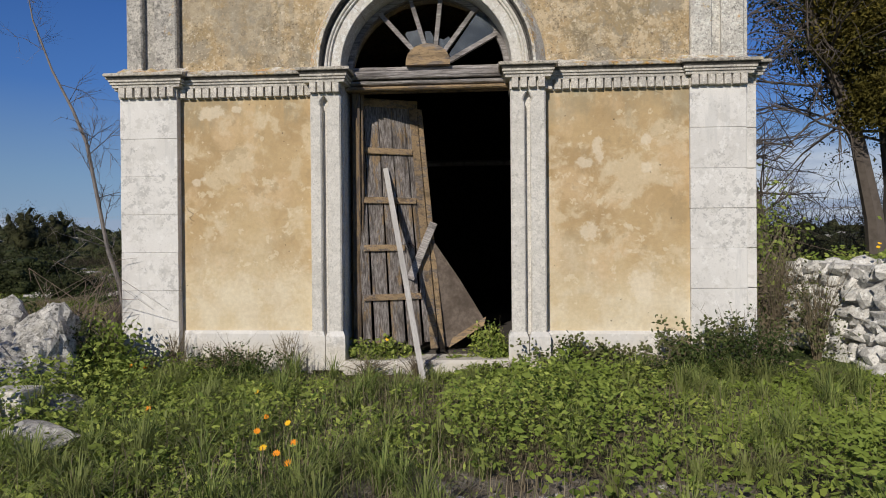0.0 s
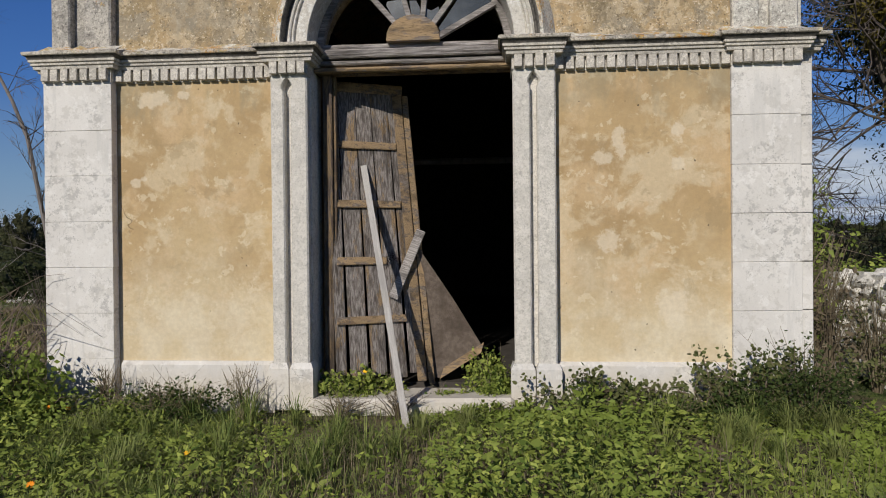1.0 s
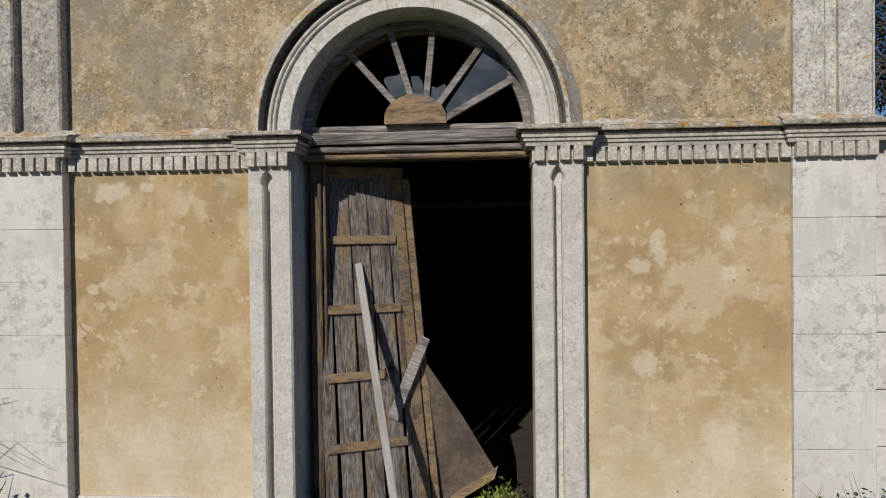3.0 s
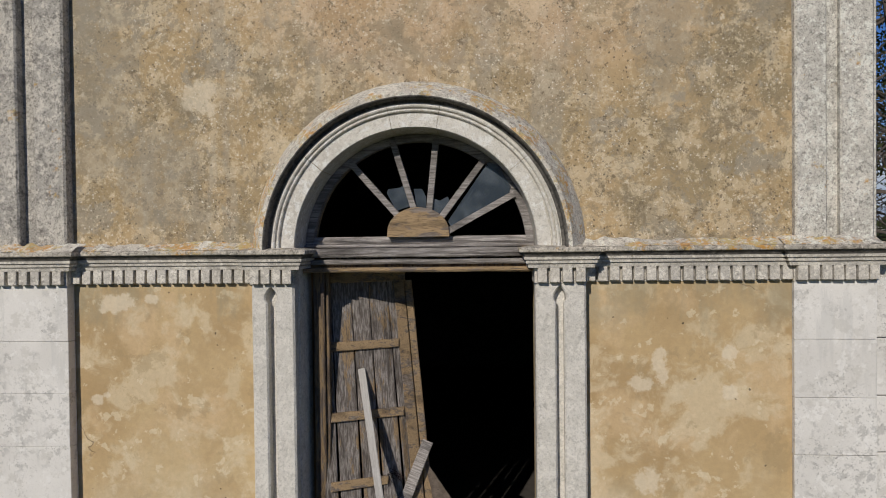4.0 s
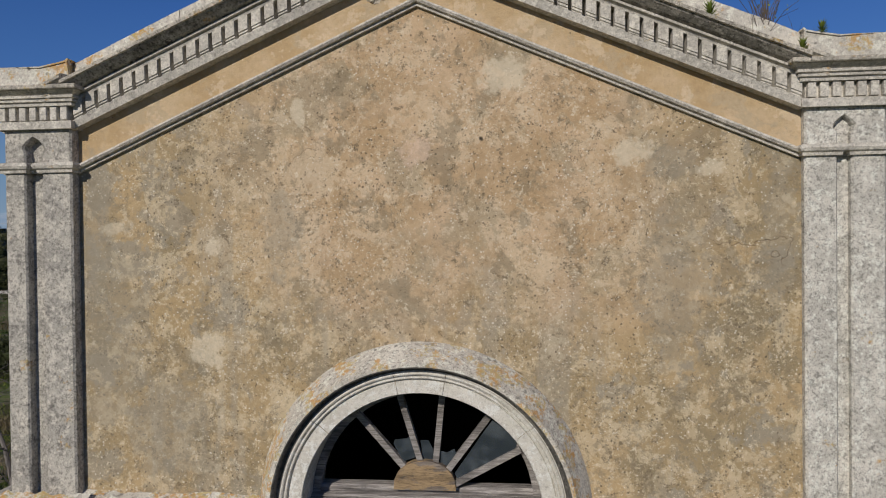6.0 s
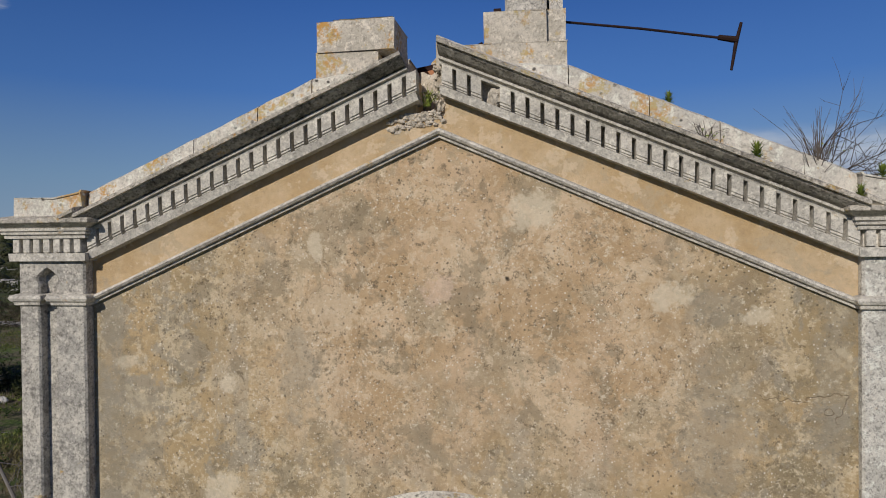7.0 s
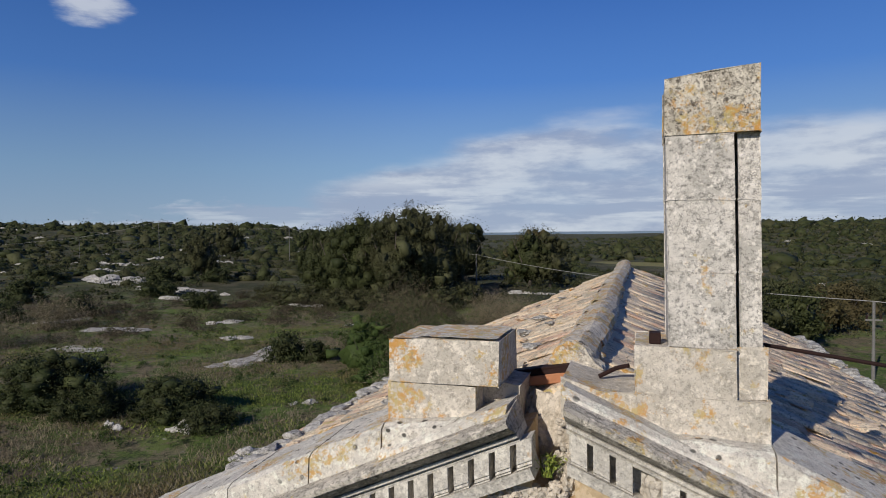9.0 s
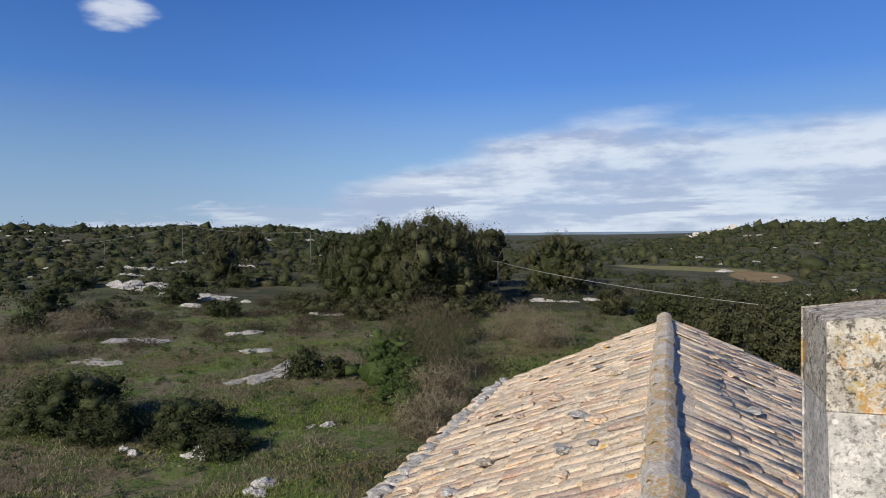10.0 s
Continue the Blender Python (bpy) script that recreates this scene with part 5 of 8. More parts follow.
def tile_verts(r0, r1, length, sides=5, thick=0.014, rise=0.22):
    vs, fs = [], []
    for k, (r, u) in enumerate(((r0, 0.0), (r1, length))):
        for t in (0, thick):
            for i in range(sides + 1):
                a = math.pi * i / sides
                vs.append((u, (r - t) * math.cos(a), (r - t) * math.sin(a) * rise))
    n = sides + 1
    for i in range(sides):
        fs.append((i, i + 1, 2 * n + i + 1, 2 * n + i))
        fs.append((n + i + 1, n + i, 3 * n + i, 3 * n + i + 1))
        fs.append((2 * n + i, 2 * n + i + 1, 3 * n + i + 1, 3 * n + i))
    fs.append((0, 2 * n, 3 * n, n))
    fs.append((n - 1, 2 * n - 1, 4 * n - 1, 3 * n - 1))
    return vs, fs


tv, tf = tile_verts(0.094, 0.118, TILE_L)
kinds = []
for _ in range(4):
    kinds.append(([(x, y + rnd.uniform(-.007, .007), z + rnd.uniform(-.009, .009)) for x, y, z in tv], tf))
near, far_v, far_f, models = 0, [], [], []
for sgn in (-1, 1):
    for c in range(int((BACK + 0.1) / COL)):
        y = 0.62 + c * COL
        for r in range(11):
            u = 0.10 + r * STEP
            if u + TILE_L > slope_len + 0.2:
                continue
            if rnd.random() < 0.05:
                continue
            u += 0.13 * (c % 2) + rnd.uniform(-.05, .05)
            x = sgn * u * math.cos(pitch)
            z = RIDGE_Z - 0.040 - u * math.sin(pitch) + rnd.uniform(0, 0.010) + (0.03 if rnd.random() < 0.05 else 0)
            turn = Matrix.Rotation(0 if sgn > 0 else math.pi, 4, "Z") @ Matrix.Rotation(pitch - 0.045 + rnd.uniform(-.035, .02), 4, "Y") @ Matrix.Rotation(rnd.uniform(-.06, .06), 4, "Z") @ Matrix.Rotation(rnd.uniform(-.05, .05), 4, "X")
            m = Matrix.Translation((x, y + rnd.uniform(-.022, .022), z)) @ turn
            k = rnd.randrange(4)
            if sgn < 0 and y < 6.4 and near < 300 and r < 9:
                if len(models) <= k:
                    k = len(models)
                    ob = raw("roof_tile", kinds[k][0], kinds[k][1], CLAY, roof, "", True)
                    models.append(ob)
                    ob.matrix_basis = m
                else:
                    twin(models[k], m, roof)
                near += 1
            else:
                base = len(far_v)
                far_v += [tuple(m @ Vector(v)) for v in kinds[k][0]]
                far_f += [tuple(i + base for i in q) for q in kinds[k][1]]
ob = raw("roof_tiles", far_v, far_f, CLAY, roof, "old barrel tiles with lichen and moss", True)
tagged(ob, kind="stuff")
# ridge tiles bedded in mortar
tv, tf = tile_verts(0.115, 0.135, 0.44, 7, 0.018, 0.75)
first = None
for i in range(26):
    y = 0.72 + i * 0.372
    m = Matrix.Translation((-0.07 + 0.03 * math.sin(i * 0.4) * 0.3 + rnd.uniform(-.012, .012), y, RIDGE_Z + 0.005 + rnd.uniform(-.008, .008))) @ Matrix.Rotation(math.pi / 2 + rnd.uniform(-.03, .03), 4, "Z") @ Matrix.Rotation(rnd.uniform(.0, .05), 4, "Y")
    if first is None:
        shell = bmesh.new()
        pts = [shell.verts.new((x, y2 + rnd.uniform(-.006, .006), z * 1.15 + rnd.uniform(-.014, .014))) for x, y2, z in tv]
        for q in tf:
            shell.faces.new([pts[i] for i in q])
        first = part("ridge_tile", shell, RIDGE_CLAY, roof, "grey mortared ridge tile")
        first.matrix_basis = m
    else:
        twin(first, m, roof)
bm = bmesh.new()
tube(bm, [(-0.07, 0.62, RIDGE_Z - 0.02), (-0.07, 5, RIDGE_Z - 0.0), (-0.07, BACK + 0.45, RIDGE_Z - 0.01)], [0.105, 0.10, 0.10], 8)
part("ridge_mortar", bm, RIDGE_CLAY, roof, "lumpy mortar under the ridge tiles")
for i in range(60):
    y = rnd.uniform(0.7, BACK + 0.2)
    s = rnd.uniform(0.022, 0.045)
    bm = bmesh.new()
    boulder(bm, (-0.07 + rnd.choice((-1, 1)) * rnd.uniform(0.10, 0.13), y, RIDGE_Z + rnd.uniform(-0.035, -0.005)), (s * 0.8, s * 2.6, s * 0.8), rnd, 2, 0.4)
    part("mortar_lump", bm, RIDGE_CLAY, roof)
# rough stones weighing down the eaves
for sgn in (-1, 1):
    y = 0.6
    while y < BACK + 0.5:
        s = rnd.uniform(0.07, 0.15)
        bm = bmesh.new()
        boulder(bm, (sgn * (EAVE_X - 0.06 + rnd.uniform(-.05, .05)), y, RIDGE_Z - EAVE_DROP + 0.05), (s * 1.1, s * 1.25, s * 0.42), rnd, 2, 0.6)
        part("eave_stone", bm, ROCK, roof)
        y += s * rnd.uniform(1.6, 2.6)
for i in range(54):
    u, y = rnd.uniform(0.5, 3.1), rnd.uniform(1.2, 9.8)
    sgn = rnd.choice((-1, -1, 1))
    s = rnd.uniform(0.03, 0.10)
    bm = bmesh.new()
    boulder(bm, (sgn * u * math.cos(pitch), y, RIDGE_Z - u * math.sin(pitch) + 0.035), (s * 1.2, s * 1.6, s * 0.35), rnd, 3, 0.6)
    part("loose_shard", bm, ROCK if i % 3 == 0 else CLAY, roof)
roof.location.x += RIDGE_X
# ---- land ----
def sstep(v, lo, hi):
    t = np.clip((v - lo) / (hi - lo), 0, 1)
    return t * t * (3 - 2 * t)


def wave(x, y, k, seed):
    """Cheap rolling relief from a few crossed sine waves, about -1 to 1."""
    r = np.random.RandomState(seed)
    s = 0
    for _ in range(5):
        a, ph, f = r.uniform(0, 6.28), r.uniform(0, 6.28), r.uniform(0.6, 1.7) * k
        s = s + np.sin((x * np.cos(a) + y * np.sin(a)) * f + ph)
    return s / 3.2


def land(x, y):
    """Height of the ground: level by the chapel, a low field behind, hills to both sides and a far plain."""
    x, y = np.asarray(x, float), np.asarray(y, float)
    d = np.hypot(x, y)
    b = np.degrees(np.arctan2(x, np.maximum(y, -1e9)))
    out = np.maximum(np.maximum(np.abs(x) - 3.4, y - 11.0), -(y + 6.0))
    z = -0.13 - 0.88 * sstep(out, 1.5, 14)
    left = sstep(-b, 17, 34) * (1 - sstep(-b, 120, 160))
    right = sstep(b, -6, 9) * (1 - sstep(b, 120, 160))
    z = z + left * 13.0 * sstep(d, 130, 520) + right * (12.0 * sstep(d, 210, 560) - 2.5 * sstep(d, 60, 150) * (1 - sstep(d, 200, 420)))
    mid = (1 - left) * (1 - right)
    z = z - mid * 19 * sstep(d, 120, 900)
    z = z - sstep(d, 620, 1500) * (left * 24 + right * 22)
    z = z + wave(x, y, 0.05, 3) * 0.5 * sstep(d, 25, 90) + wave(x, y, 0.012, 5) * 1.4 * sstep(d, 150, 400)
    z = z + wave(x, y, 0.5, 8) * 0.10 * sstep(d, 6, 14) + wave(x, y, 1.9, 9) * 0.03
    # raised bank beside the chapel, held by a dry stone wall
    bank = sstep(x, 4.55, 4.95) * (1 - sstep(x, 9.0, 14.0)) * sstep(y, -1.6, -0.4) * (1 - sstep(y, 6.0, 12.0))
    z = z + bank * 0.95
    return z


nr, na = 150, 288
radii = np.concatenate([np.linspace(0, 14, 57)[1:], 14 * (4600 / 14) ** (np.linspace(0, 1, nr - 56))])[:nr]
ang = np.linspace(0, 2 * np.pi, na, endpoint=False)
R, A = np.meshgrid(radii, ang, indexing="ij")
X, Y = R * np.sin(A), R * np.cos(A)
Z = land(X, Y)
gv = [(0.0, 0.0, -0.13)] + list(zip(X.ravel().tolist(), Y.ravel().tolist(), Z.ravel().tolist()))
gf = [(0, 1 + (j + 1) % na, 1 + j) for j in range(na)]
for i in range(len(radii) - 1):
    for j in range(na):
        a, b = 1 + i * na + j, 1 + i * na + (j + 1) % na
        gf.append((a, b, b + na, a + na))
ground = tagged(raw("ground", gv, gf, EARTH, None, "", True), "stony winter pasture, green with dry patches", "ground", kind="structure")


# ---- foliage makers ----
def spin(count, rs):
    """Random turns: two unit vectors at right angles for each of count leaves."""
    a = rs.normal(size=(count, 3))
    a /= np.linalg.norm(a, axis=1, keepdims=True)
    b = rs.normal(size=(count, 3))
    b -= a * (a * b).sum(1, keepdims=True)
    b /= np.linalg.norm(b, axis=1, keepdims=True)
    return a, b


def leaf_cards(centres, length, width, rs, up=0.0, facing=None):
    """A pointed leaf of four corners at every centre."""
    n = len(centres)
    a, b = spin(n, rs)
    if facing is not None:
        a -= facing * (a * facing).sum(1, keepdims=True)
        a /= np.linalg.norm(a, axis=1, keepdims=True)
        b = np.cross(facing, a)
    if up:
        a[:, 2] += up
        a /= np.linalg.norm(a, axis=1, keepdims=True)
        b -= a * (a * b).sum(1, keepdims=True)
        b /= np.linalg.norm(b, axis=1, keepdims=True)
    L = (length * rs.uniform(0.6, 1.3, n))[:, None]
    W = (width * rs.uniform(0.6, 1.3, n))[:, None]
    return np.stack([centres - a * L * 0.5, centres + b * W * 0.5 - a * L * 0.05, centres + a * L * 0.5, centres - b * W * 0.5 - a * L * 0.05], axis=1)


def crown_points(centre, size, clumps, per, rs, spread=0.2, hollow=0.55):
    """Points in clumps near the skin of an uneven crown."""
    d = rs.normal(size=(clumps, 3))
    d /= np.linalg.norm(d, axis=1, keepdims=True)
    r = rs.uniform(hollow, 1.0, (clumps, 1)) * rs.uniform(0.8, 1.12, (clumps, 1))
    c = d * r
    p = np.repeat(c, per, axis=0) + rs.normal(size=(clumps * per, 3)) * spread * rs.uniform(0.6, 1.3, (clumps * per, 1))
    return np.asarray(centre) + p * np.asarray(size)


def ball(sub):
    """Corners and triangles of a unit icosphere."""
    bm = bmesh.new()
    bmesh.ops.create_icosphere(bm, subdivisions=sub, radius=1.0)
    bm.verts.ensure_lookup_table()
    v, f = np.array([p.co[:] for p in bm.verts]), np.array([[p.index for p in q.verts] for q in bm.faces])
    bm.free()
    return v, f


BALLS = {1: ball(1), 2: ball(2), 3: ball(3)}


def billows(centres, sizes, sub, rs, rough=0.22):
    """Lumpy masses of close foliage, one at each centre: corners and triangles."""
    v, f = BALLS[sub]
    k = len(centres)
    ph = rs.uniform(0, 6.28, (k, 1, 3))
    w = 1 + rough * (np.sin(v[None, :, :1] * 4.3 + ph[:, :, :1]) * np.cos(v[None, :, 1:2] * 5.1 + ph[:, :, 1:2]) + 0.6 * np.sin(v[None, :, 2:] * 7.3 + ph[:, :, 2:]))
    w = w + rs.normal(0, rough * 0.6, w.shape)
    V = centres[:, None, :] + v[None] * w * sizes[:, None, :]
    F = f[None] + (np.arange(k) * len(v))[:, None, None]
    return V.reshape(-1, 3), F.reshape(-1, 3)


def triangles(name, V, F, material, parent=None, label=""):
    """A mesh of triangles from arrays."""
    me = bpy.data.meshes.new(name)
    me.vertices.add(len(V))
    me.vertices.foreach_set("co", V.reshape(-1).astype(np.float32))
    me.loops.add(F.size)
    me.loops.foreach_set("vertex_index", F.reshape(-1).astype(np.int32))
    me.polygons.add(len(F))
    me.polygons.foreach_set("loop_start", np.arange(0, F.size, 3, dtype=np.int32))
    me.update(calc_edges=True)
    me.materials.append(material)
    ob = new(name, me)
    hang(ob, parent)
    return tagged(ob, label)


def crown_leaves(centre, size, clumps, per, rs, spread, hollow, length, width):
    """Leaves on the skins of many billows that make up an uneven crown, each facing roughly outwards; and the billows' hearts."""
    d = rs.normal(size=(clumps, 3))
    d /= np.linalg.norm(d, axis=1, keepdims=True)
    d[:, 2] = np.where(d[:, 2] < -0.8, -d[:, 2], d[:, 2])
    seat, girth = d * rs.uniform(hollow, 0.95, (clumps, 1)), spread * rs.uniform(0.6, 1.35, (clumps, 1))
    c, big = np.repeat(seat, per, axis=0), np.repeat(girth, per, axis=0)
    o = rs.normal(size=(clumps * per, 3))
    o /= np.linalg.norm(o, axis=1, keepdims=True)
    p = np.asarray(centre) + (c + o * big * rs.uniform(0.4, 1.5, (clumps * per, 1))) * np.asarray(size)
    f = o * 0.55 + c * 0.45 + rs.normal(size=(clumps * per, 3)) * 0.75
    f /= np.linalg.norm(f, axis=1, keepdims=True)
    hearts = billows(np.asarray(centre) + seat * np.asarray(size), girth * 0.50 * np.asarray(size)[None], 1, rs, 0.4)
    core = billows(np.asarray(centre)[None], 0.50 * np.asarray(size)[None], 2, rs, 0.3)
    V, F = np.concatenate([hearts[0], core[0]]), np.concatenate([hearts[1], core[1] + len(hearts[0])])
    return leaf_cards(p, length, width, rs, 0.0, f), V, F


def plant_tree(name, x, y, height, width, leaf, bark, rs, clumps=90, per=45, leaf_len=0.16, label="", trunk_h=0.3, category="tree"):
    z = float(land(x, y)) - 0.1
    thing = tagged(root(name, x, y, z), label, category)
    bm = bmesh.new()
    th = height * trunk_h
    tube(bm, [(x, y, z), (x + width * .02, y, z + th * .5), (x - width * .02, y + width * .03, z + th)], [height * .035, height * .028, height * .024], 7)
    part("trunk", bm, bark, thing)
    for i in range(5):
        bm = bmesh.new()
        a = i * 1.26 + rs.uniform(0, .5)
        q = (x + math.cos(a) * width * .3, y + math.sin(a) * width * .3, z + height * rs.uniform(.55, .85))
        tube(bm, [(x, y, z + th * .9), ((x + q[0]) / 2, (y + q[1]) / 2, z + th + (q[2] - z - th) * .4), q], [height * .017, height * .011, height * .004], 5)
        part("limb", bm, bark, thing)
    L, V, F = crown_leaves((x, y, z + height * .45), (width * .5, width * .5, height * .55), clumps, per, rs, 0.22, 0.45, leaf_len, leaf_len * .65)
    tagged(fans("crown", L, leaf, thing), kind="stuff")
    triangles("crown_heart", V, F, leaf, thing, "close inner foliage of the crown")
    return thing


def bush_points(x, y, w, h, rs, clumps, per, spread=0.22):
    z = float(land(x, y))
    return crown_points((x, y, z + h * 0.30), (w * .5, w * .5, h * .68), clumps, per, rs, spread, 0.35)
# ---- the doorway ----
door = tagged(hang(root("door_leaf", -0.45, 0.47, 0.12), chapel), "sagging grey-brown plank door leaf left ajar")


def on_leaf(bm):
    """Carry a flat part, drawn in x and z with its depth in y, onto the leaf, which hangs ajar and leans inward."""
    for v in bm.verts:
        x, d, z = v.co
        v.co = (x + 0.0115 * (z - 2.8), 0.215 + 0.45 * (x + 0.68) + 0.13 * (z - 1.4) + d, z)
    return bm


def slanted(x0, x1, z0, z1, y0, y1, lean, bevel=0.004):
    """An upright board; lean: metres by which it drifts sideways for each metre of height."""
    bm = bmesh.new()
    block(bm, x0, x1, y0, y1, z0, z1, bevel)
    for v in bm.verts:
        v.co.x += lean * (v.co.z - 2.2)
    return on_leaf(bm)


for i, (a, b) in enumerate(((-0.775, -0.69), (-0.683, -0.540), (-0.534, -0.407), (-0.401, -0.262), (-0.256, -0.196))):
    lean = -0.062 - 0.010 * i
    high = 2.70 + rnd.uniform(-0.01, 0.01)
    part("board", slanted(a, b, 0.10 + rnd.uniform(0, 0.05), high, rnd.uniform(-.004, .004), 0.022, lean), DOOR_WOOD, door)
part("stile", slanted(-0.205, -0.125, 0.06, 2.73, -0.012, 0.03, -0.105), BATTEN_WOOD, door, "outer stile with flaking tan paint")
part("stile_edge", slanted(-0.121, -0.068, 0.02, 2.66, 0.004, 0.035, -0.108), BATTEN_WOOD, door, "tan edge strip of the leaf")
for z, x0, x1 in ((2.17, -0.735, -0.20), (1.64, -0.715, -0.15), (1.135, -0.665, -0.26), (0.62, -0.65, -0.08)):
    bm = bmesh.new()
    block(bm, x0, x1, -0.032, -0.005, z - 0.033, z + 0.033, 0.006, 0.004, rnd)
    part("batten", on_leaf(bm), BATTEN_WOOD, door, "cross batten with flaking tan paint")
bm = bmesh.new()
block(bm, -0.80, -0.165, -0.016, 0.012, 2.655, 2.745, 0.006, 0.004, rnd)
part("top_rail", on_leaf(bm), BATTEN_WOOD, door, "tan top rail of the leaf")

door_frame = tagged(hang(root("door_frame", -0.76, 0.4, 0), chapel), "dark worn wooden door frame")
bm = bmesh.new()
block(bm, -0.80, -0.718, 0.17, 0.27, 0.0, 2.75, 0.006)
part("post", bm, DARK_FRAME, door_frame)
bm = bmesh.new()
block(bm, -0.714, -0.69, 0.20, 0.26, 0.0, 2.745, 0.005)
part("stop_bead", bm, DARK_FRAME, door_frame)

bm = bmesh.new()
block(bm, -0.84, 0.84, -0.20, 0.3, -0.5, 0.03, 0.03, 0.02, rnd)
part("threshold", bm, WHITE_STONE, chapel, "chipped pale threshold stone half hidden by weeds")

panel = tagged(root("broken_door_panel", 0.3, 0.5, 0.05), "broken triangular piece of a plank door leaning in the doorway", "door panel")
bm = bmesh.new()
prism(bm, [(-0.03, 1.27), (0.30, 0.78), (0.555, 0.355), (0.51, 0.28), (0.17, 0.06), (0.06, 0.06), (0.0, 0.5)], 0.50, 0.522)
part("board", bm, PLY, panel)
bm = bmesh.new()
prism(bm, [(0.17, 0.05), (0.21, 0.155), (0.575, 0.385), (0.55, 0.29)], 0.485, 0.50)
part("rail", bm, BATTEN_WOOD, panel, "tan rail along the broken edge")


def stick_between(name, a, b, width, thick, material, label, category, side=Vector((1, 0, 0)), notch=0.0):
    """A straight board from a to b."""
    a, b = Vector(a), Vector(b)
    d = (b - a).normalized()
    s = (side - d * side.dot(d)).normalized()
    n = d.cross(s)
    me = bmesh.new()
    block(me, -width / 2, width / 2, -thick / 2, thick / 2, 0, (b - a).length, 0.003, 0.002, rnd)
    m = Matrix((s, n, d)).transposed().to_4x4()
    m.translation = a
    ob = part(name, me, material)
    ob.matrix_basis = m
    return tagged(ob, label, category)


stick_between("plank", (0.0, -0.515, -0.12), (-0.485, 0.385, 1.985), 0.056, 0.022, PLANK_WOOD, "long bleached white plank leaning against the door leaf", "plank")
stick_between("short_board", (-0.22, 0.315, 0.80), (0.02, 0.47, 1.40), 0.085, 0.02, GREY_WOOD, "short grey board wired to the door", "board")
wires = tagged(root("wire_tangle", -0.27, 0.4, 1.1), "tangle of rusty wire round plank and batten", "wire")
for i in range(7):
    bm = bmesh.new()
    c = Vector((-0.28 + rnd.uniform(-.04, .06), 0.40, 1.12 + rnd.uniform(-.03, .03)))
    pts = [c + Vector((math.cos(t) * rnd.uniform(.04, .12), -0.03 + rnd.uniform(-.03, .02), math.sin(t) * rnd.uniform(.02, .07))) for t in (0, .9, 1.8, 2.9, 4.0)]
    tube(bm, pts, [0.0025] * 5, 4)
    part("strand", bm, IRON, wires)

# ---- weeds and grass before the door ----
rs = np.random.RandomState(11)


def open_ground(x, y):
    """Where plants may stand: outside the chapel's walls."""
    return (y < -0.16) | (np.abs(x) > 3.3)


def fringe(x, y, box):
    """1 inside a bed of plants, fading raggedly towards its edges."""
    d = np.minimum(np.minimum(x - box[0], box[1] - x), y - box[2])
    return sstep(d + 0.35 * wave(x, y, 2.6, 15), 0.0, 1.3)


def weed_field(count, box, size, per, height, seed, mask):
    r = np.random.RandomState(seed)
    x, y = r.uniform(box[0], box[1], count), r.uniform(box[2], box[3], count)
    keep = open_ground(x, y) & (mask(x, y) * fringe(x, y, box) > r.uniform(0, 1, count))
    x, y = x[keep], y[keep]
    h = height * r.uniform(0.35, 1.0, len(x)) * (0.60 + 0.8 * wave(x, y, 1.9, 4)) * (1 + 0.25 * sstep(x, 0.6, 2.6)) * (1 - 0.55 * sstep(y, -1.6, -0.6) * (np.abs(x) < 1.15))
    z = land(x, y)
    n = len(x)
    k = r.uniform(0.15, 1.0, (n, per))
    az = r.uniform(0, 6.283, (n, per))
    reach = (0.02 + 0.09 * r.uniform(0.2, 1.0, (n, per))) * (1.15 - 0.5 * k) * size / 0.045
    px, py = x[:, None] + np.cos(az) * reach, y[:, None] + np.sin(az) * reach
    pz = z[:, None] + np.abs(h)[:, None] * k + 0.015
    P = np.stack([px, py, pz], -1).reshape(-1, 3)
    # leaves spread flat to the sun
    N = r.normal(size=(n * per, 3)) * 0.85 + np.array(sun_dir) * 0.75 + np.array([0, 0, 0.3])
    N /= np.linalg.norm(N, axis=1, keepdims=True)
    az = az.ravel() + r.normal(0, 0.5, n * per)
    d = np.stack([np.cos(az), np.sin(az), np.zeros(n * per)], -1)
    d -= N * (d * N).sum(1, keepdims=True)
    d /= np.linalg.norm(d, axis=1, keepdims=True)
    s = np.cross(N, d)
    L = (size * r.uniform(0.55, 1.35, n * per))[:, None]
    W = L * r.uniform(0.30, 0.58, n * per)[:, None]
    up = N
    if size < 0.05:
        return np.stack([P, P + d * L * .45 + s * W * .5 - up * L * .06, P + d * L, P + d * L * .45 - s * W * .5 - up * L * .06], axis=1)
    return np.stack([P, P + d * L * .3 + s * W * .45 - up * L * .06, P + d * L * .7 + s * W * .38 - up * L * .03, P + d * L, P + d * L * .7 - s * W * .38 - up * L * .03, P + d * L * .3 - s * W * .45 - up * L * .06], axis=1)


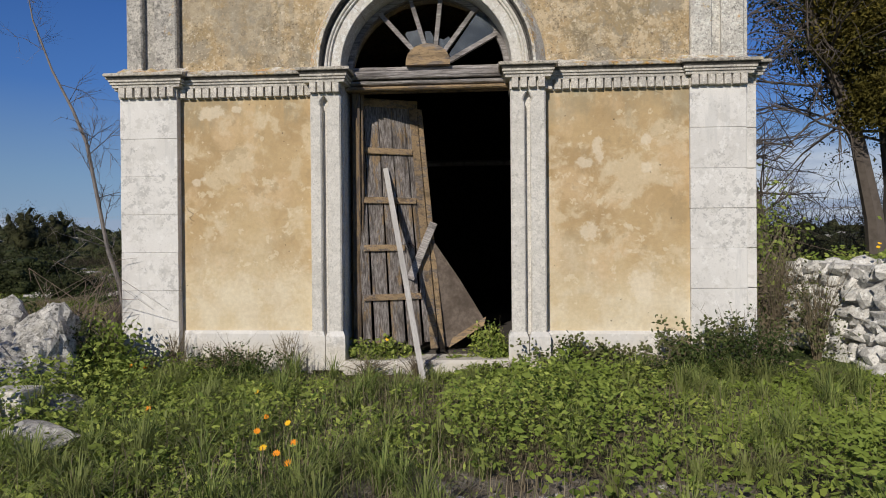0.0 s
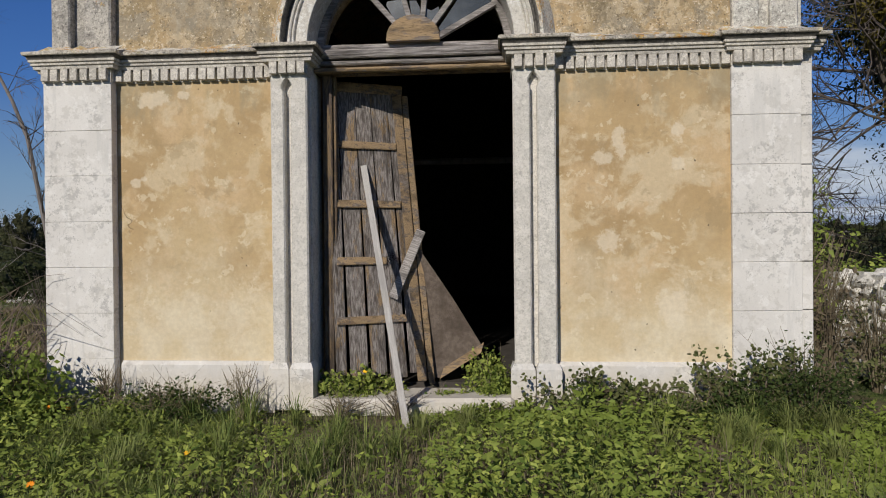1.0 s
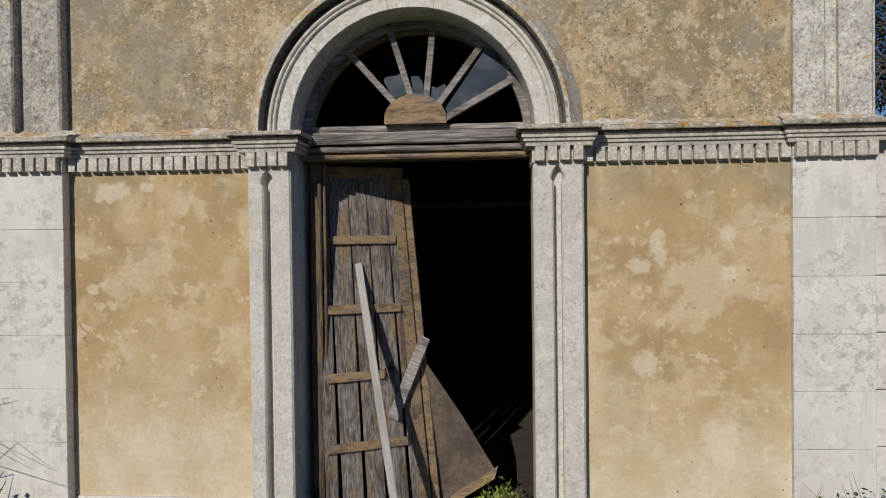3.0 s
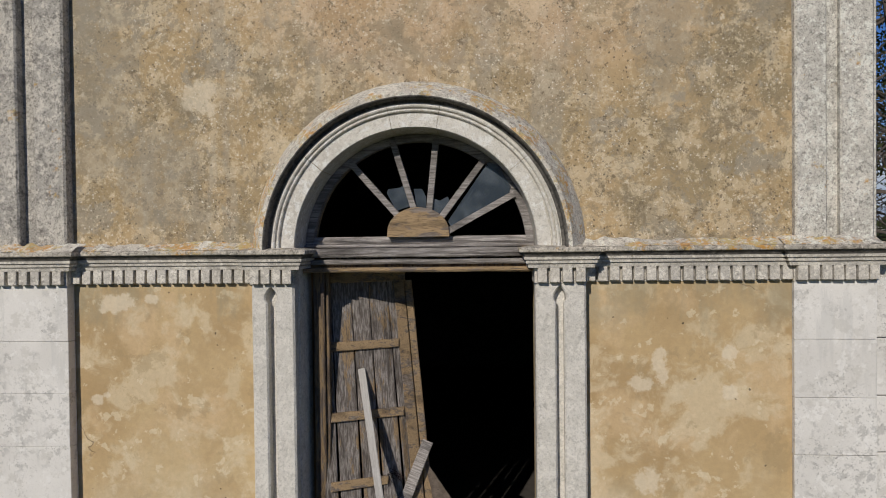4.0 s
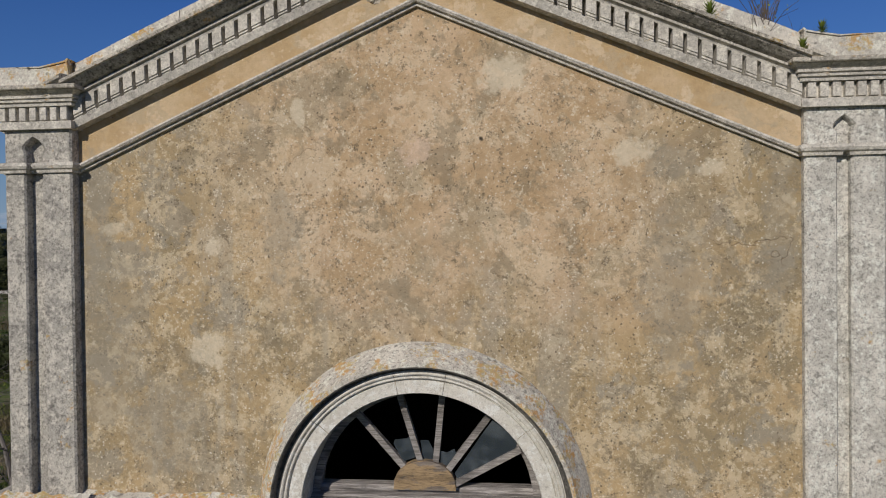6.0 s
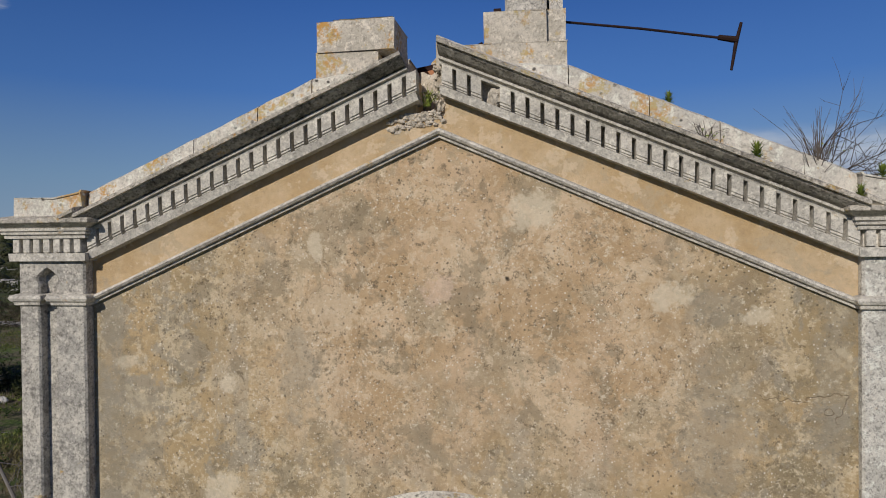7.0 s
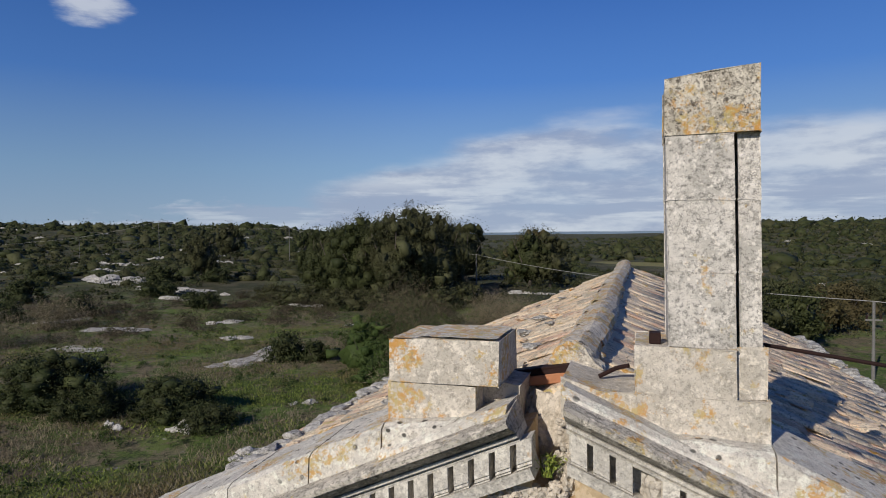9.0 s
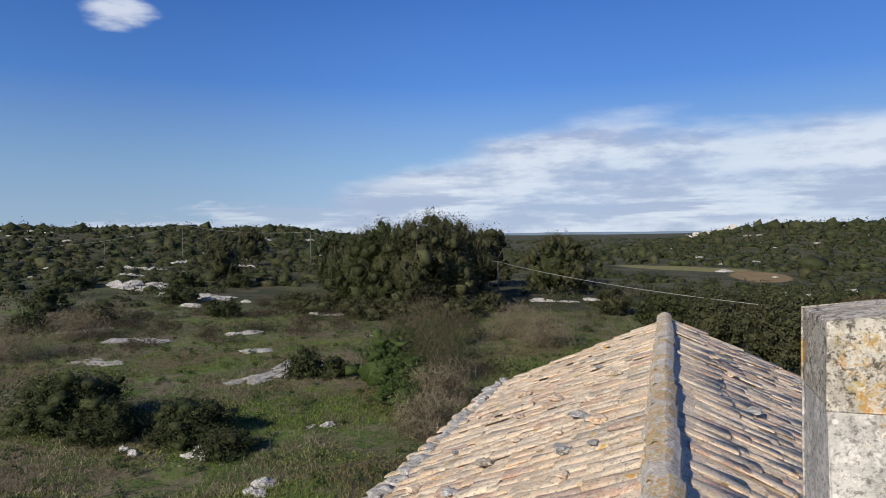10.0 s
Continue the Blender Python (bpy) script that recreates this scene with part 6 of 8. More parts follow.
def blades(count, box, length, width, seed, mask, lean=0.5):
    r = np.random.RandomState(seed)
    x, y = r.uniform(box[0], box[1], count), r.uniform(box[2], box[3], count)
    keep = open_ground(x, y) & (mask(x, y) * fringe(x, y, box) > r.uniform(0, 1, count))
    x, y = x[keep], y[keep]
    n = len(x)
    B = np.stack([x, y, land(x, y) - 0.01], -1)
    az = r.uniform(0, 6.283, n)
    L = (length * r.uniform(0.4, 1.25, n) * (1 - 0.45 * sstep(y, -1.5, -0.5)))[:, None]
    W = (width * r.uniform(0.6, 1.3, n))[:, None]
    ln = (lean * r.uniform(0.1, 1.3, n))[:, None]
    d = np.stack([np.cos(az), np.sin(az), np.zeros(n)], -1)
    s = np.stack([-np.sin(az), np.cos(az), np.zeros(n)], -1)
    u = np.array([0, 0, 1.0])
    M = B + u * L * .55 + d * L * ln * .3
    T = B + u * L * (1 - ln * .35) + d * L * ln
    low = np.stack([B - s * W * .5, B + s * W * .5, M + s * W * .42, M - s * W * .42], axis=1)
    return np.concatenate([low, np.stack([M - s * W * .42, M + s * W * .42, T + s * W * .05, T - s * W * .05], axis=1)])


def lush(x, y):
    centre = np.exp(-((x - 0.0) / 1.2) ** 2) * sstep(y, -4.2, -1.4)
    bare = np.exp(-(((x - 0.95) / 1.0) ** 2 + ((y + 3.3) / 0.5) ** 2))
    return np.clip(0.82 + 0.4 * wave(x, y, 2.2, 6) - 0.45 * centre - 1.2 * bare, 0.03, 1)


def grassy(x, y):
    centre = np.exp(-((x + 0.3) / 1.6) ** 2)
    bare = np.exp(-(((x - 0.95) / 1.0) ** 2 + ((y + 3.3) / 0.5) ** 2))
    return np.clip(0.25 + 0.5 * centre + 0.4 * wave(x, y, 1.4, 12) - 1.2 * bare - 0.12 * sstep(x, 0.8, 2.0), 0.06, 1)


def tussocks(centres, blades_each, length, width, seed):
    """Arching long blades in bunches."""
    r = np.random.RandomState(seed)
    c = np.repeat(np.asarray(centres), blades_each, axis=0)
    n = len(c)
    az = r.uniform(0, 6.283, n)
    x, y = c[:, 0] + np.cos(az) * r.uniform(0, .05, n), c[:, 1] + np.sin(az) * r.uniform(0, .05, n)
    B = np.stack([x, y, land(x, y) - 0.01], -1)
    L = (length * r.uniform(0.5, 1.2, n) * np.repeat(r.uniform(0.6, 1.1, len(centres)), blades_each))[:, None]
    W = (width * r.uniform(0.6, 1.3, n))[:, None]
    ln = r.uniform(0.15, 1.05, n)[:, None]
    az = az + r.normal(0, 0.35, n)
    d = np.stack([np.cos(az), np.sin(az), np.zeros(n)], -1)
    s = np.stack([-np.sin(az), np.cos(az), np.zeros(n)], -1)
    u = np.array([0, 0, 1.0])
    M = B + u * L * .45 + d * L * ln * .15
    Q = B + u * L * (.78 - .18 * ln) + d * L * ln * .48
    T = B + u * L * (.95 - .55 * ln) + d * L * ln * .9
    rows = ((B, .4), (M, .5), (Q, .38), (T, .06))
    return np.concatenate([np.stack([a - s * W * i, a + s * W * i, b + s * W * j, b - s * W * j], axis=1) for (a, i), (b, j) in zip(rows, rows[1:])])


tagged(fans("weeds", weed_field(12500, (-7.0, 6.6, -6.4, -0.1), 0.042, 15, 0.36, 21, lush), WEED), "lush low broad-leaved weeds in the forecourt", "weeds", kind="stuff")
tagged(fans("broad_weeds", weed_field(2700, (-6.0, 5.6, -5.4, -0.12), 0.07, 10, 0.30, 22, lambda x, y: lush(x, y) * (0.35 + 0.65 * sstep(x, 0.2, 1.4) + 0.3 * sstep(-x, 1.0, 2.5)) * (1 - 0.95 * (np.abs(x) < 1.1) * (y > -1.3))), WEED),
       "large-leaved weeds crowding the chapel's forecourt", "weeds", kind="stuff")
tagged(fans("grass", blades(70000, (-6.8, 6.6, -6.5, -0.1), 0.19, 0.006, 23, grassy, 0.8), GRASS), "tufts of fresh meadow grass", "grass", kind="stuff")
spots = [(x, y) for x, y in zip(rs.uniform(-4.2, 4.2, 330), rs.uniform(-4.9, -0.35, 330)) if rs.uniform() < (0.8 if -2.6 < x < 0.6 else 0.35) and not (abs(x) < 0.9 and y > -0.5)]
spots += [(2.55, -0.5), (2.75, -0.62), (3.0, -0.7), (2.4, -0.7), (1.65, -0.35), (3.2, -0.55), (-1.35, -2.5), (-1.2, -2.6), (-1.5, -2.45), (-1.3, -2.75), (-1.05, -2.5)]
tagged(fans("grass_tussocks", tussocks(spots, 90, 0.36, 0.0055, 27), GRASS), "arching tussocks of long grass", "grass", kind="stuff")
tagged(fans("dry_grass", blades(26000, (-5.6, 5.6, -5.6, -0.1), 0.24, 0.0045, 24, lambda x, y: np.clip(0.25 + 0.5 * wave(x, y, 1.1, 31) + 0.6 * np.exp(-((x - 0.2) / 0.9) ** 2 - ((y + 1.6) / 1.2) ** 2), 0.02, 1), 0.8), DRY), "dry straw among the green grass", "grass", kind="stuff")
side_mask = lambda x, y: np.clip(0.7 + 0.4 * wave(x, y, 0.8, 6), 0.1, 1)
tagged(fans("bank_weeds", np.concatenate([weed_field(1500, (4.6, 8.0, -1.0, 4.0), 0.06, 9, 0.3, 25, side_mask), weed_field(1300, (-8.0, -3.35, -2.0, 6.0), 0.06, 9, 0.2, 26, side_mask)]), WEED),
       "leafy weeds on the bank beside the chapel", "weeds", kind="stuff")


def wall_bush(name, x, y, w, d, h, seed, leaf, label, clumps=60, per=26, leaf_len=0.04, twigs=26, twig_mat=None):
    """A bush at the wall's foot: twigs and small leaves."""
    r = np.random.RandomState(seed)
    z = float(land(x, y))
    thing = tagged(root(name, x, y, z), label, "bush")
    bm = bmesh.new()
    for _ in range(twigs):
        a, q = r.uniform(0, 6.28), r.uniform(0.3, 1.05)
        e = Vector((x + math.cos(a) * w * .5 * q, y + math.sin(a) * d * .5 * q, z + h * r.uniform(.55, 1.12)))
        m = Vector((x + (e.x - x) * .35 + r.normal() * .03, y + (e.y - y) * .35, z + (e.z - z) * .55))
        tube(bm, [(x + (e.x - x) * .1, y + (e.y - y) * .1, z - .03), m, e], [0.005, 0.0035, 0.0012], 4)
        for _ in range(2):
            f = m.lerp(e, r.uniform(.1, .8))
            g = f + Vector((r.normal() * .06, r.normal() * .06, abs(r.normal()) * .07))
            tube(bm, [f, g], [0.002, 0.0008], 3)
    tagged(part("twig_mass", bm, twig_mat or DRY, thing), kind="stuff")
    if clumps:
        P = crown_points((x, y, z + h * .4), (w * .5, d * .5, h * .6), clumps, per, r, 0.16, 0.3)
        P = P[P[:, 1] < -0.02] if -0.6 < y < 0 else P
        tagged(fans("leaves", leaf_cards(P, leaf_len, leaf_len * .6, r), leaf, thing), kind="stuff")
    return thing


wall_bush("bush", -1.75, -0.42, 0.95, 0.5, 0.36, 31, SCRUB_BRIGHT, "grey-green wiry bush at the foot of the plinth", 60, 14, 0.03, 46)
wall_bush("bush", 1.42, -0.32, 0.6, 0.4, 0.40, 32, SCRUB_BRIGHT, "bramble bush by the foot of the door pilaster", 70, 18, 0.04)
wall_bush("bush", 2.05, -0.36, 0.8, 0.4, 0.26, 33, WEED, "low leafy bush along the plinth", 60, 18, 0.035)
wall_bush("bush", 2.95, -0.42, 1.0, 0.6, 0.66, 34, SCRUB_BRIGHT, "dense grey-green bush against the corner pilaster", 130, 26, 0.03)
wall_bush("bush", -3.08, -0.55, 0.8, 0.6, 0.62, 35, WEED, "leafy green bush at the chapel's corner", 90, 20, 0.06)
wall_bush("bush", 0.62, 0.22, 0.42, 0.4, 0.46, 36, WEED, "ivy-like bush growing in the doorway", 70, 26, 0.04, 12)
wall_bush("bush", -0.42, 0.16, 0.62, 0.4, 0.30, 37, WEED, "weeds growing on the threshold", 70, 22, 0.045, 14)
wall_bush("bush", 0.30, 0.02, 0.5, 0.3, 0.18, 38, WEED, "small weeds on the threshold", 50, 22, 0.04, 10)
wall_bush("bush", -0.55, 0.02, 0.6, 0.3, 0.30, 56, WEED, "rank weeds growing before the door leaf", 80, 24, 0.05, 16)
wall_bush("bush", 0.66, 0.05, 0.36, 0.34, 0.40, 57, WEED, "ivy-like bush spilling over the step", 70, 28, 0.04, 12)
wall_bush("bush", -0.1, -0.28, 0.5, 0.25, 0.2, 58, DRY, "dry stalks before the step", 0, 0, 0.04, 30)
wall_bush("bush", -1.95, -0.46, 0.9, 0.4, 0.36, 59, SCRUB_BRIGHT, "dusky wiry bush along the plinth", 80, 18, 0.035, 40)
wall_bush("bush", -2.50, -0.28, 0.30, 0.24, 0.45, 39, DRY, "dead twiggy bush at the pilaster's edge", 0, 0, 0.03, 34)
wall_bush("bush", -1.35, -0.3, 0.5, 0.3, 0.45, 40, DRY, "dead twiggy bush in front of the plinth", 0, 0, 0.03, 30)
wall_bush("bush", 3.55, 0.45, 0.6, 0.7, 1.15, 41, DRY, "tangle of dry stems beside the chapel", 30, 16, 0.06, 60)
wall_bush("bush", 3.75, 1.6, 1.0, 1.0, 1.7, 42, WEED, "climbing shrub with sparse leaves beside the chapel", 70, 14, 0.07, 50)
wall_bush("bush", -3.55, 0.6, 0.9, 0.9, 1.15, 43, DRY, "bare brown shrub beside the chapel", 0, 0, 0.03, 80, BARK)
wall_bush("bush", 2.45, -0.40, 0.9, 0.45, 0.42, 45, SCRUB_BRIGHT, "trailing bramble along the plinth", 80, 18, 0.04)
wall_bush("bush", 1.75, -0.34, 0.7, 0.4, 0.30, 46, SCRUB_BRIGHT, "trailing bramble along the plinth", 60, 18, 0.04)
wall_bush("bush", -2.15, -0.40, 0.7, 0.4, 0.24, 47, WEED, "low weeds along the plinth", 50, 16, 0.045, 10)
wall_bush("bush", 0.55, -0.30, 0.6, 0.3, 0.16, 48, WEED, "low weeds before the threshold", 40, 16, 0.045, 8)
wall_bush("bush", -0.55, -0.34, 0.7, 0.35, 0.2, 49, DRY, "dry stalks before the threshold", 0, 16, 0.045, 40)
wall_bush("bush", 0.95, -0.35, 0.35, 0.3, 0.2, 44, WEED, "small weeds beside the step", 30, 16, 0.04, 8)

# marigolds
for x, y, orange in ((-0.62, -2.66, 0), (-0.52, -2.86, 1), (-0.66, -2.98, 0), (-0.76, -2.8, 1), (-0.55, -3.08, 1), (-0.45, -3.2, 1), (-0.83, -2.45, 1), (-2.95, -0.55, 1), (-2.85, -0.5, 1), (-2.78, -0.62, 1),
                     (-2.7, -0.5, 1), (-1.2, -1.6, 0), (-0.45, 0.12, 0), (4.9, 1.0, 0), (5.2, 1.5, 0), (-1.75, -2.2, 1)):
    z = float(land(x, y)) + (0.30 if y > 0 else 0.95 - 0.95 + rnd.uniform(0.13, 0.2))
    flower = tagged(root("marigold", x, y, z - 0.15), "small orange marigold in the grass" if orange else "small yellow marigold in the grass", "flower", "marigolds")
    bm = bmesh.new()
    tube(bm, [(x, y, z - 0.18), (x + .01, y, z)], [0.003, 0.002], 4)
    part("stem", bm, WEED, flower)
    bm = bmesh.new()
    tip = Vector((rnd.uniform(-.3, .3), -0.6, 0.7)).normalized()
    u = tip.orthogonal().normalized()
    w = tip.cross(u)
    c = Vector((x + .01, y, z))
    for i in range(11):
        a = i * 0.571
        d, s = u * math.cos(a) + w * math.sin(a), u * -math.sin(a) + w * math.cos(a)
        bm.faces.new([bm.verts.new(p) for p in (c, c + d * .014 + s * .005, c + d * .024 + tip * .003, c + d * .014 - s * .005)])
    part("petals", bm, PETAL_ORANGE if orange else PETAL, flower)

# ---- stones beside the chapel ----
for x, y, sx, sy, sz, label in ((-3.42, -0.85, 0.30, 0.3, 0.62, "tall pitted white limestone boulder"), (-3.95, -0.8, 0.34, 0.3, 0.62, "tall pitted white limestone boulder"), (-3.65, -1.1, 0.3, 0.25, 0.4, "dark hollowed limestone boulder in the heap"), (-3.8, -0.75, 0.36, 0.35, 0.42, "large pitted white limestone boulder"), (-3.5, -0.5, 0.30, 0.34, 0.44, "large pitted white limestone boulder"),
                                (-3.95, -1.25, 0.3, 0.25, 0.28, "grey limestone boulder with dark hollows"), (-3.5, -1.25, 0.24, 0.2, 0.22, "grey limestone boulder beside larger rocks"),
                                (-4.5, -0.9, 0.4, 0.4, 0.5, "large pitted white limestone boulder"), (-2.72, -1.75, 0.2, 0.16, 0.1, "small grey stone in the weeds"), (-3.0, -1.75, 0.13, 0.13, 0.14, "small grey stone in the weeds")):
    bm = bmesh.new()
    boulder(bm, (x, y, float(land(x, y)) + sz * 0.55), (sx, sy, sz * 0.8), rnd, 4, 0.34)
    tagged(part("boulder", bm, ROCK), label, "rock")
bm = bmesh.new()
boulder(bm, (-2.28, -2.62, -0.02), (0.30, 0.22, 0.10), rnd, 3, 0.25)
tagged(part("flat_stone", bm, ROCK), "flat grey slab lying in the weeds", "rock")
bm = bmesh.new()
block(bm, -3.02, -2.70, -2.15, -1.9, -0.1, 0.14, 0.012, 0.006, rnd)
tagged(part("cut_block", bm, WHITE_STONE), "squared pale stone block in the grass", "stone block")
for i in range(40):
    x, y = rnd.uniform(0.1, 1.9), rnd.uniform(-3.6, -2.95)
    s = rnd.uniform(0.008, 0.028)
    bm = bmesh.new()
    boulder(bm, (x, y, float(land(x, y)) + s * .2), (s * 1.3, s, s * .6), rnd, 1, 0.3)
    tagged(part("pebble", bm, ROCK), "small pale stone on the bare path", "stone", "stones on the path")

WALL_STONE = limestone("white_field_stone", (0.70, 0.68, 0.635), (0.58, 0.56, 0.515), (0.10, 0.09, 0.08), 0.0, 0.6, 20)
stone_wall = tagged(root("dry_stone_wall", 4.6, 0.8, 0), "low dry stone wall of white limestone holding a bank", "stone wall")
for row in range(8):
    y = -0.95 + rnd.uniform(0, .15)
    while y < 2.75:
        w = rnd.uniform(0.07, 0.20) * (1.3 if rnd.random() < 0.2 else 1.0)
        bm = bmesh.new()
        z = -0.12 + row * 0.135
        boulder(bm, (4.53 + 0.034 * row + rnd.uniform(-.04, .03), y, z + rnd.uniform(-.04, .04)), (0.15, w * 1.15, rnd.uniform(0.08, 0.13)), rnd, 2, 0.5)
        part("stone", bm, WALL_STONE, stone_wall)
        y += w * 1.75
bm = bmesh.new()
prism(bm, [(4.46, -0.5), (5.1, -0.5), (5.1, 0.9), (4.72, 0.9)], -0.95, 2.8)
part("wall_core", bm, WALL_STONE, stone_wall, "earth and rubble core of the wall")
for i in range(46):
    x, y = rnd.uniform(4.7, 5.6), rnd.uniform(-0.9, 2.6)
    w = rnd.uniform(0.05, 0.16)
    bm = bmesh.new()
    boulder(bm, (x, y, float(land(x, y)) + w * .3), (w, w * 1.2, w * .7), rnd, 2, 0.35)
    part("stone", bm, WALL_STONE, stone_wall)


# ---- trees close to the chapel ----
def bare_tree(name, pts, radii, twigs, reach, seed, label, mat, depth=2, up=0.35):
    """A leafless tree: a bent stem with forked twigs."""
    r = np.random.RandomState(seed)
    thing = tagged(root(name, *pts[0]), label, "tree")
    bm = bmesh.new()
    tube(bm, pts, radii, 7)
    part("trunk", bm, mat, thing)
    bm = bmesh.new()

    def fork(a, d, length, rad, level):
        b = a + d * length * .5 + Vector(r.normal(size=3)) * length * .06
        c = b + d * length * .5 + Vector(r.normal(size=3)) * length * .10
        tube(bm, [a, b, c], [rad, rad * .7, rad * .35], 5 if rad > .01 else 3)
        if level:
            for _ in range(3 + level):
                s = a.lerp(c, r.uniform(.3, 1))
                e = (d + Vector(r.normal(size=3)) * .55 + Vector((0, 0, up * .4))).normalized()
                fork(s, e, length * r.uniform(.4, .7), rad * .5, level - 1)

    P = [Vector(p) for p in pts]
    for _ in range(twigs):
        i = r.randint(len(P) // 3, len(P) - 1)
        s = P[i].lerp(P[i + 1], r.uniform(0, 1))
        d = Vector((r.normal(), r.normal(), r.normal() * .5 + up)).normalized()
        fork(s, d, reach * r.uniform(.5, 1.1), min(radii[i] * .3, 0.022), depth)
    tagged(part("branch_mass", bm, mat, thing), kind="stuff")
    return thing


bare_tree("dead_sapling", [(-4.30, 2.0, -0.3), (-4.42, 2.0, 0.66), (-4.58, 2.0, 1.12), (-4.87, 2.0, 2.6), (-5.06, 2.0, 3.05), (-5.35, 2.0, 3.6), (-5.62, 2.0, 4.3), (-5.75, 2.0, 5.0)],
          [.035, .03, .027, .023, .02, .015, .011, .005], 26, 0.6, 51, "thin leaning dead sapling with bare twigs", PALE_BARK, 2)
bare_tree("bare_tree", [(5.9, 8.6, -0.6), (5.85, 8.5, 2.0), (5.7, 8.4, 4.5), (5.6, 8.3, 6.2), (5.55, 8.2, 7.2)], [.16, .13, .09, .06, .03], 20, 1.5, 52, "leafless tree with fine dark twigs behind the chapel", BARK, 2)

evergreen = bare_tree("evergreen_tree", [(6.3, 3.4, 0.5), (6.2, 3.35, 1.5), (5.95, 3.3, 2.6), (5.5, 3.2, 3.7), (5.1, 3.1, 4.8), (4.9, 3.0, 5.6)], [.15, .13, .1, .08, .06, .03], 40, 1.6, 53,
                      "dark forked evergreen tree with ochre-green sprays", BARK, 2, 0.1)
bm = bmesh.new()
for pts in (((6.5, 3.5, 0.5), (6.6, 3.6, 2.0), (6.4, 3.6, 4.0), (6.3, 3.5, 6.0)), ((6.9, 3.8, 0.5), (7.0, 3.9, 2.4), (7.2, 4.0, 4.4), (7.2, 4.1, 6.2))):
    tube(bm, pts, [.13, .11, .08, .04], 7)
part("trunk", bm, BARK, evergreen)
P = np.concatenate([crown_points((5.75, 3.0, 4.35), (0.65, 0.7, 0.85), 150, 130, rs, 0.16, 0.2), crown_points((5.95, 2.9, 3.1), (0.35, 0.5, 0.5), 40, 90, rs, 0.2, 0.2), crown_points((6.5, 3.2, 4.2), (0.9, 0.8, 1.6), 100, 110, rs, 0.16, 0.3), crown_points((6.9, 3.0, 3.0), (0.6, 0.5, 0.9), 50, 90, rs, 0.18, 0.3)])
fans("crown", leaf_cards(P, 0.075, 0.03, rs, 0.4), CYPRESS, evergreen, "ochre-green scale foliage")
P = np.concatenate([crown_points((5.2, 3.6, 4.9), (1.1, 1.0, 1.3), 60, 90, rs, 0.14, 0.3), crown_points((6.6, 3.9, 3.6), (1.2, 0.8, 1.3), 50, 80, rs, 0.16, 0.3), crown_points((5.9, 3.4, 3.9), (0.8, 0.7, 0.8), 40, 80, rs, 0.16, 0.3)])
fans("inner_crown", leaf_cards(P, 0.07, 0.028, rs, 0.2), SCRUB, evergreen, "dark inner foliage")


# a shrub beside the forecourt, whose shade falls over the boulders
wall_bush("bush", -4.75, -2.75, 2.0, 1.3, 1.4, 60, SCRUB, "dense dark shrub beside the forecourt", 170, 80, 0.065, 40)


def dead_vine(x, y, z, count, reach, high, seed, label):
    """Bare arching stems of a dead climber."""
    r = np.random.RandomState(seed)
    thing = tagged(root("dead_vine", x, y, z), label, "vine")
    for _ in range(count):
        a = r.uniform(0, 6.28)
        e = Vector((x + math.cos(a) * reach * r.uniform(.2, 1), y + math.sin(a) * reach * .8 * r.uniform(.1, 1), z + high * r.uniform(.45, 1.05)))
        m = Vector((x + (e.x - x) * .2 + r.normal() * .16, y + (e.y - y) * .3 + r.normal() * .1, z + (e.z - z) * .6))
        q = e + Vector((r.normal() * .3, r.normal() * .15, r.uniform(-.4, .05)))
        bm = bmesh.new()
        rad = r.uniform(.004, .008)
        tube(bm, [(x + r.normal() * .06, y + r.normal() * .06, z - .1), m, e, q], [rad, rad * .8, rad * .5, rad * .25], 5)
        part("stem", bm, DRY_STEM, thing)


DRY_STEM = plain("dry_grey_stem", (0.22, 0.17, 0.13), 0.9)
dead_vine(3.42, 0.75, -0.1, 16, 0.42, 1.3, 71, "tangle of dry bare stems against the chapel's flank")
dead_vine(3.75, 1.5, -0.1, 14, 0.5, 1.5, 72, "tangle of dry bare stems before the stone wall")
dead_vine(-3.5, -0.3, 0.1, 26, 0.5, 0.9, 73, "dry brown stems hanging over the boulders")
wall_bush("bush", 4.6, 3.2, 1.2, 0.9, 2.3, 74, WEED, "green climber over the dry stone wall", 60, 22, 0.07, 20)
# dark bush added to stand for the shaded gap behind the boulders
wall_bush("bush", -3.22, -0.62, 0.5, 0.4, 0.62, 76, SCRUB, "dark tangle added for the shaded hollow between boulders and chapel", 60, 26, 0.035, 50, BARK)
wall_bush("bush", 4.15, 1.9, 0.7, 1.3, 1.35, 77, OLIVE, "brown tangled climber before the dry stone wall", 60, 14, 0.045, 120)
wall_bush("bush", 4.2, 0.9, 0.5, 1.1, 0.95, 78, DUSKY, "twiggy tangle hanging over the dry stone wall", 40, 14, 0.045, 90)
wall_bush("bush", 5.3, 0.2, 1.4, 1.0, 0.75, 75, WEED, "bright green weeds on top of the bank", 80, 26, 0.07, 12)


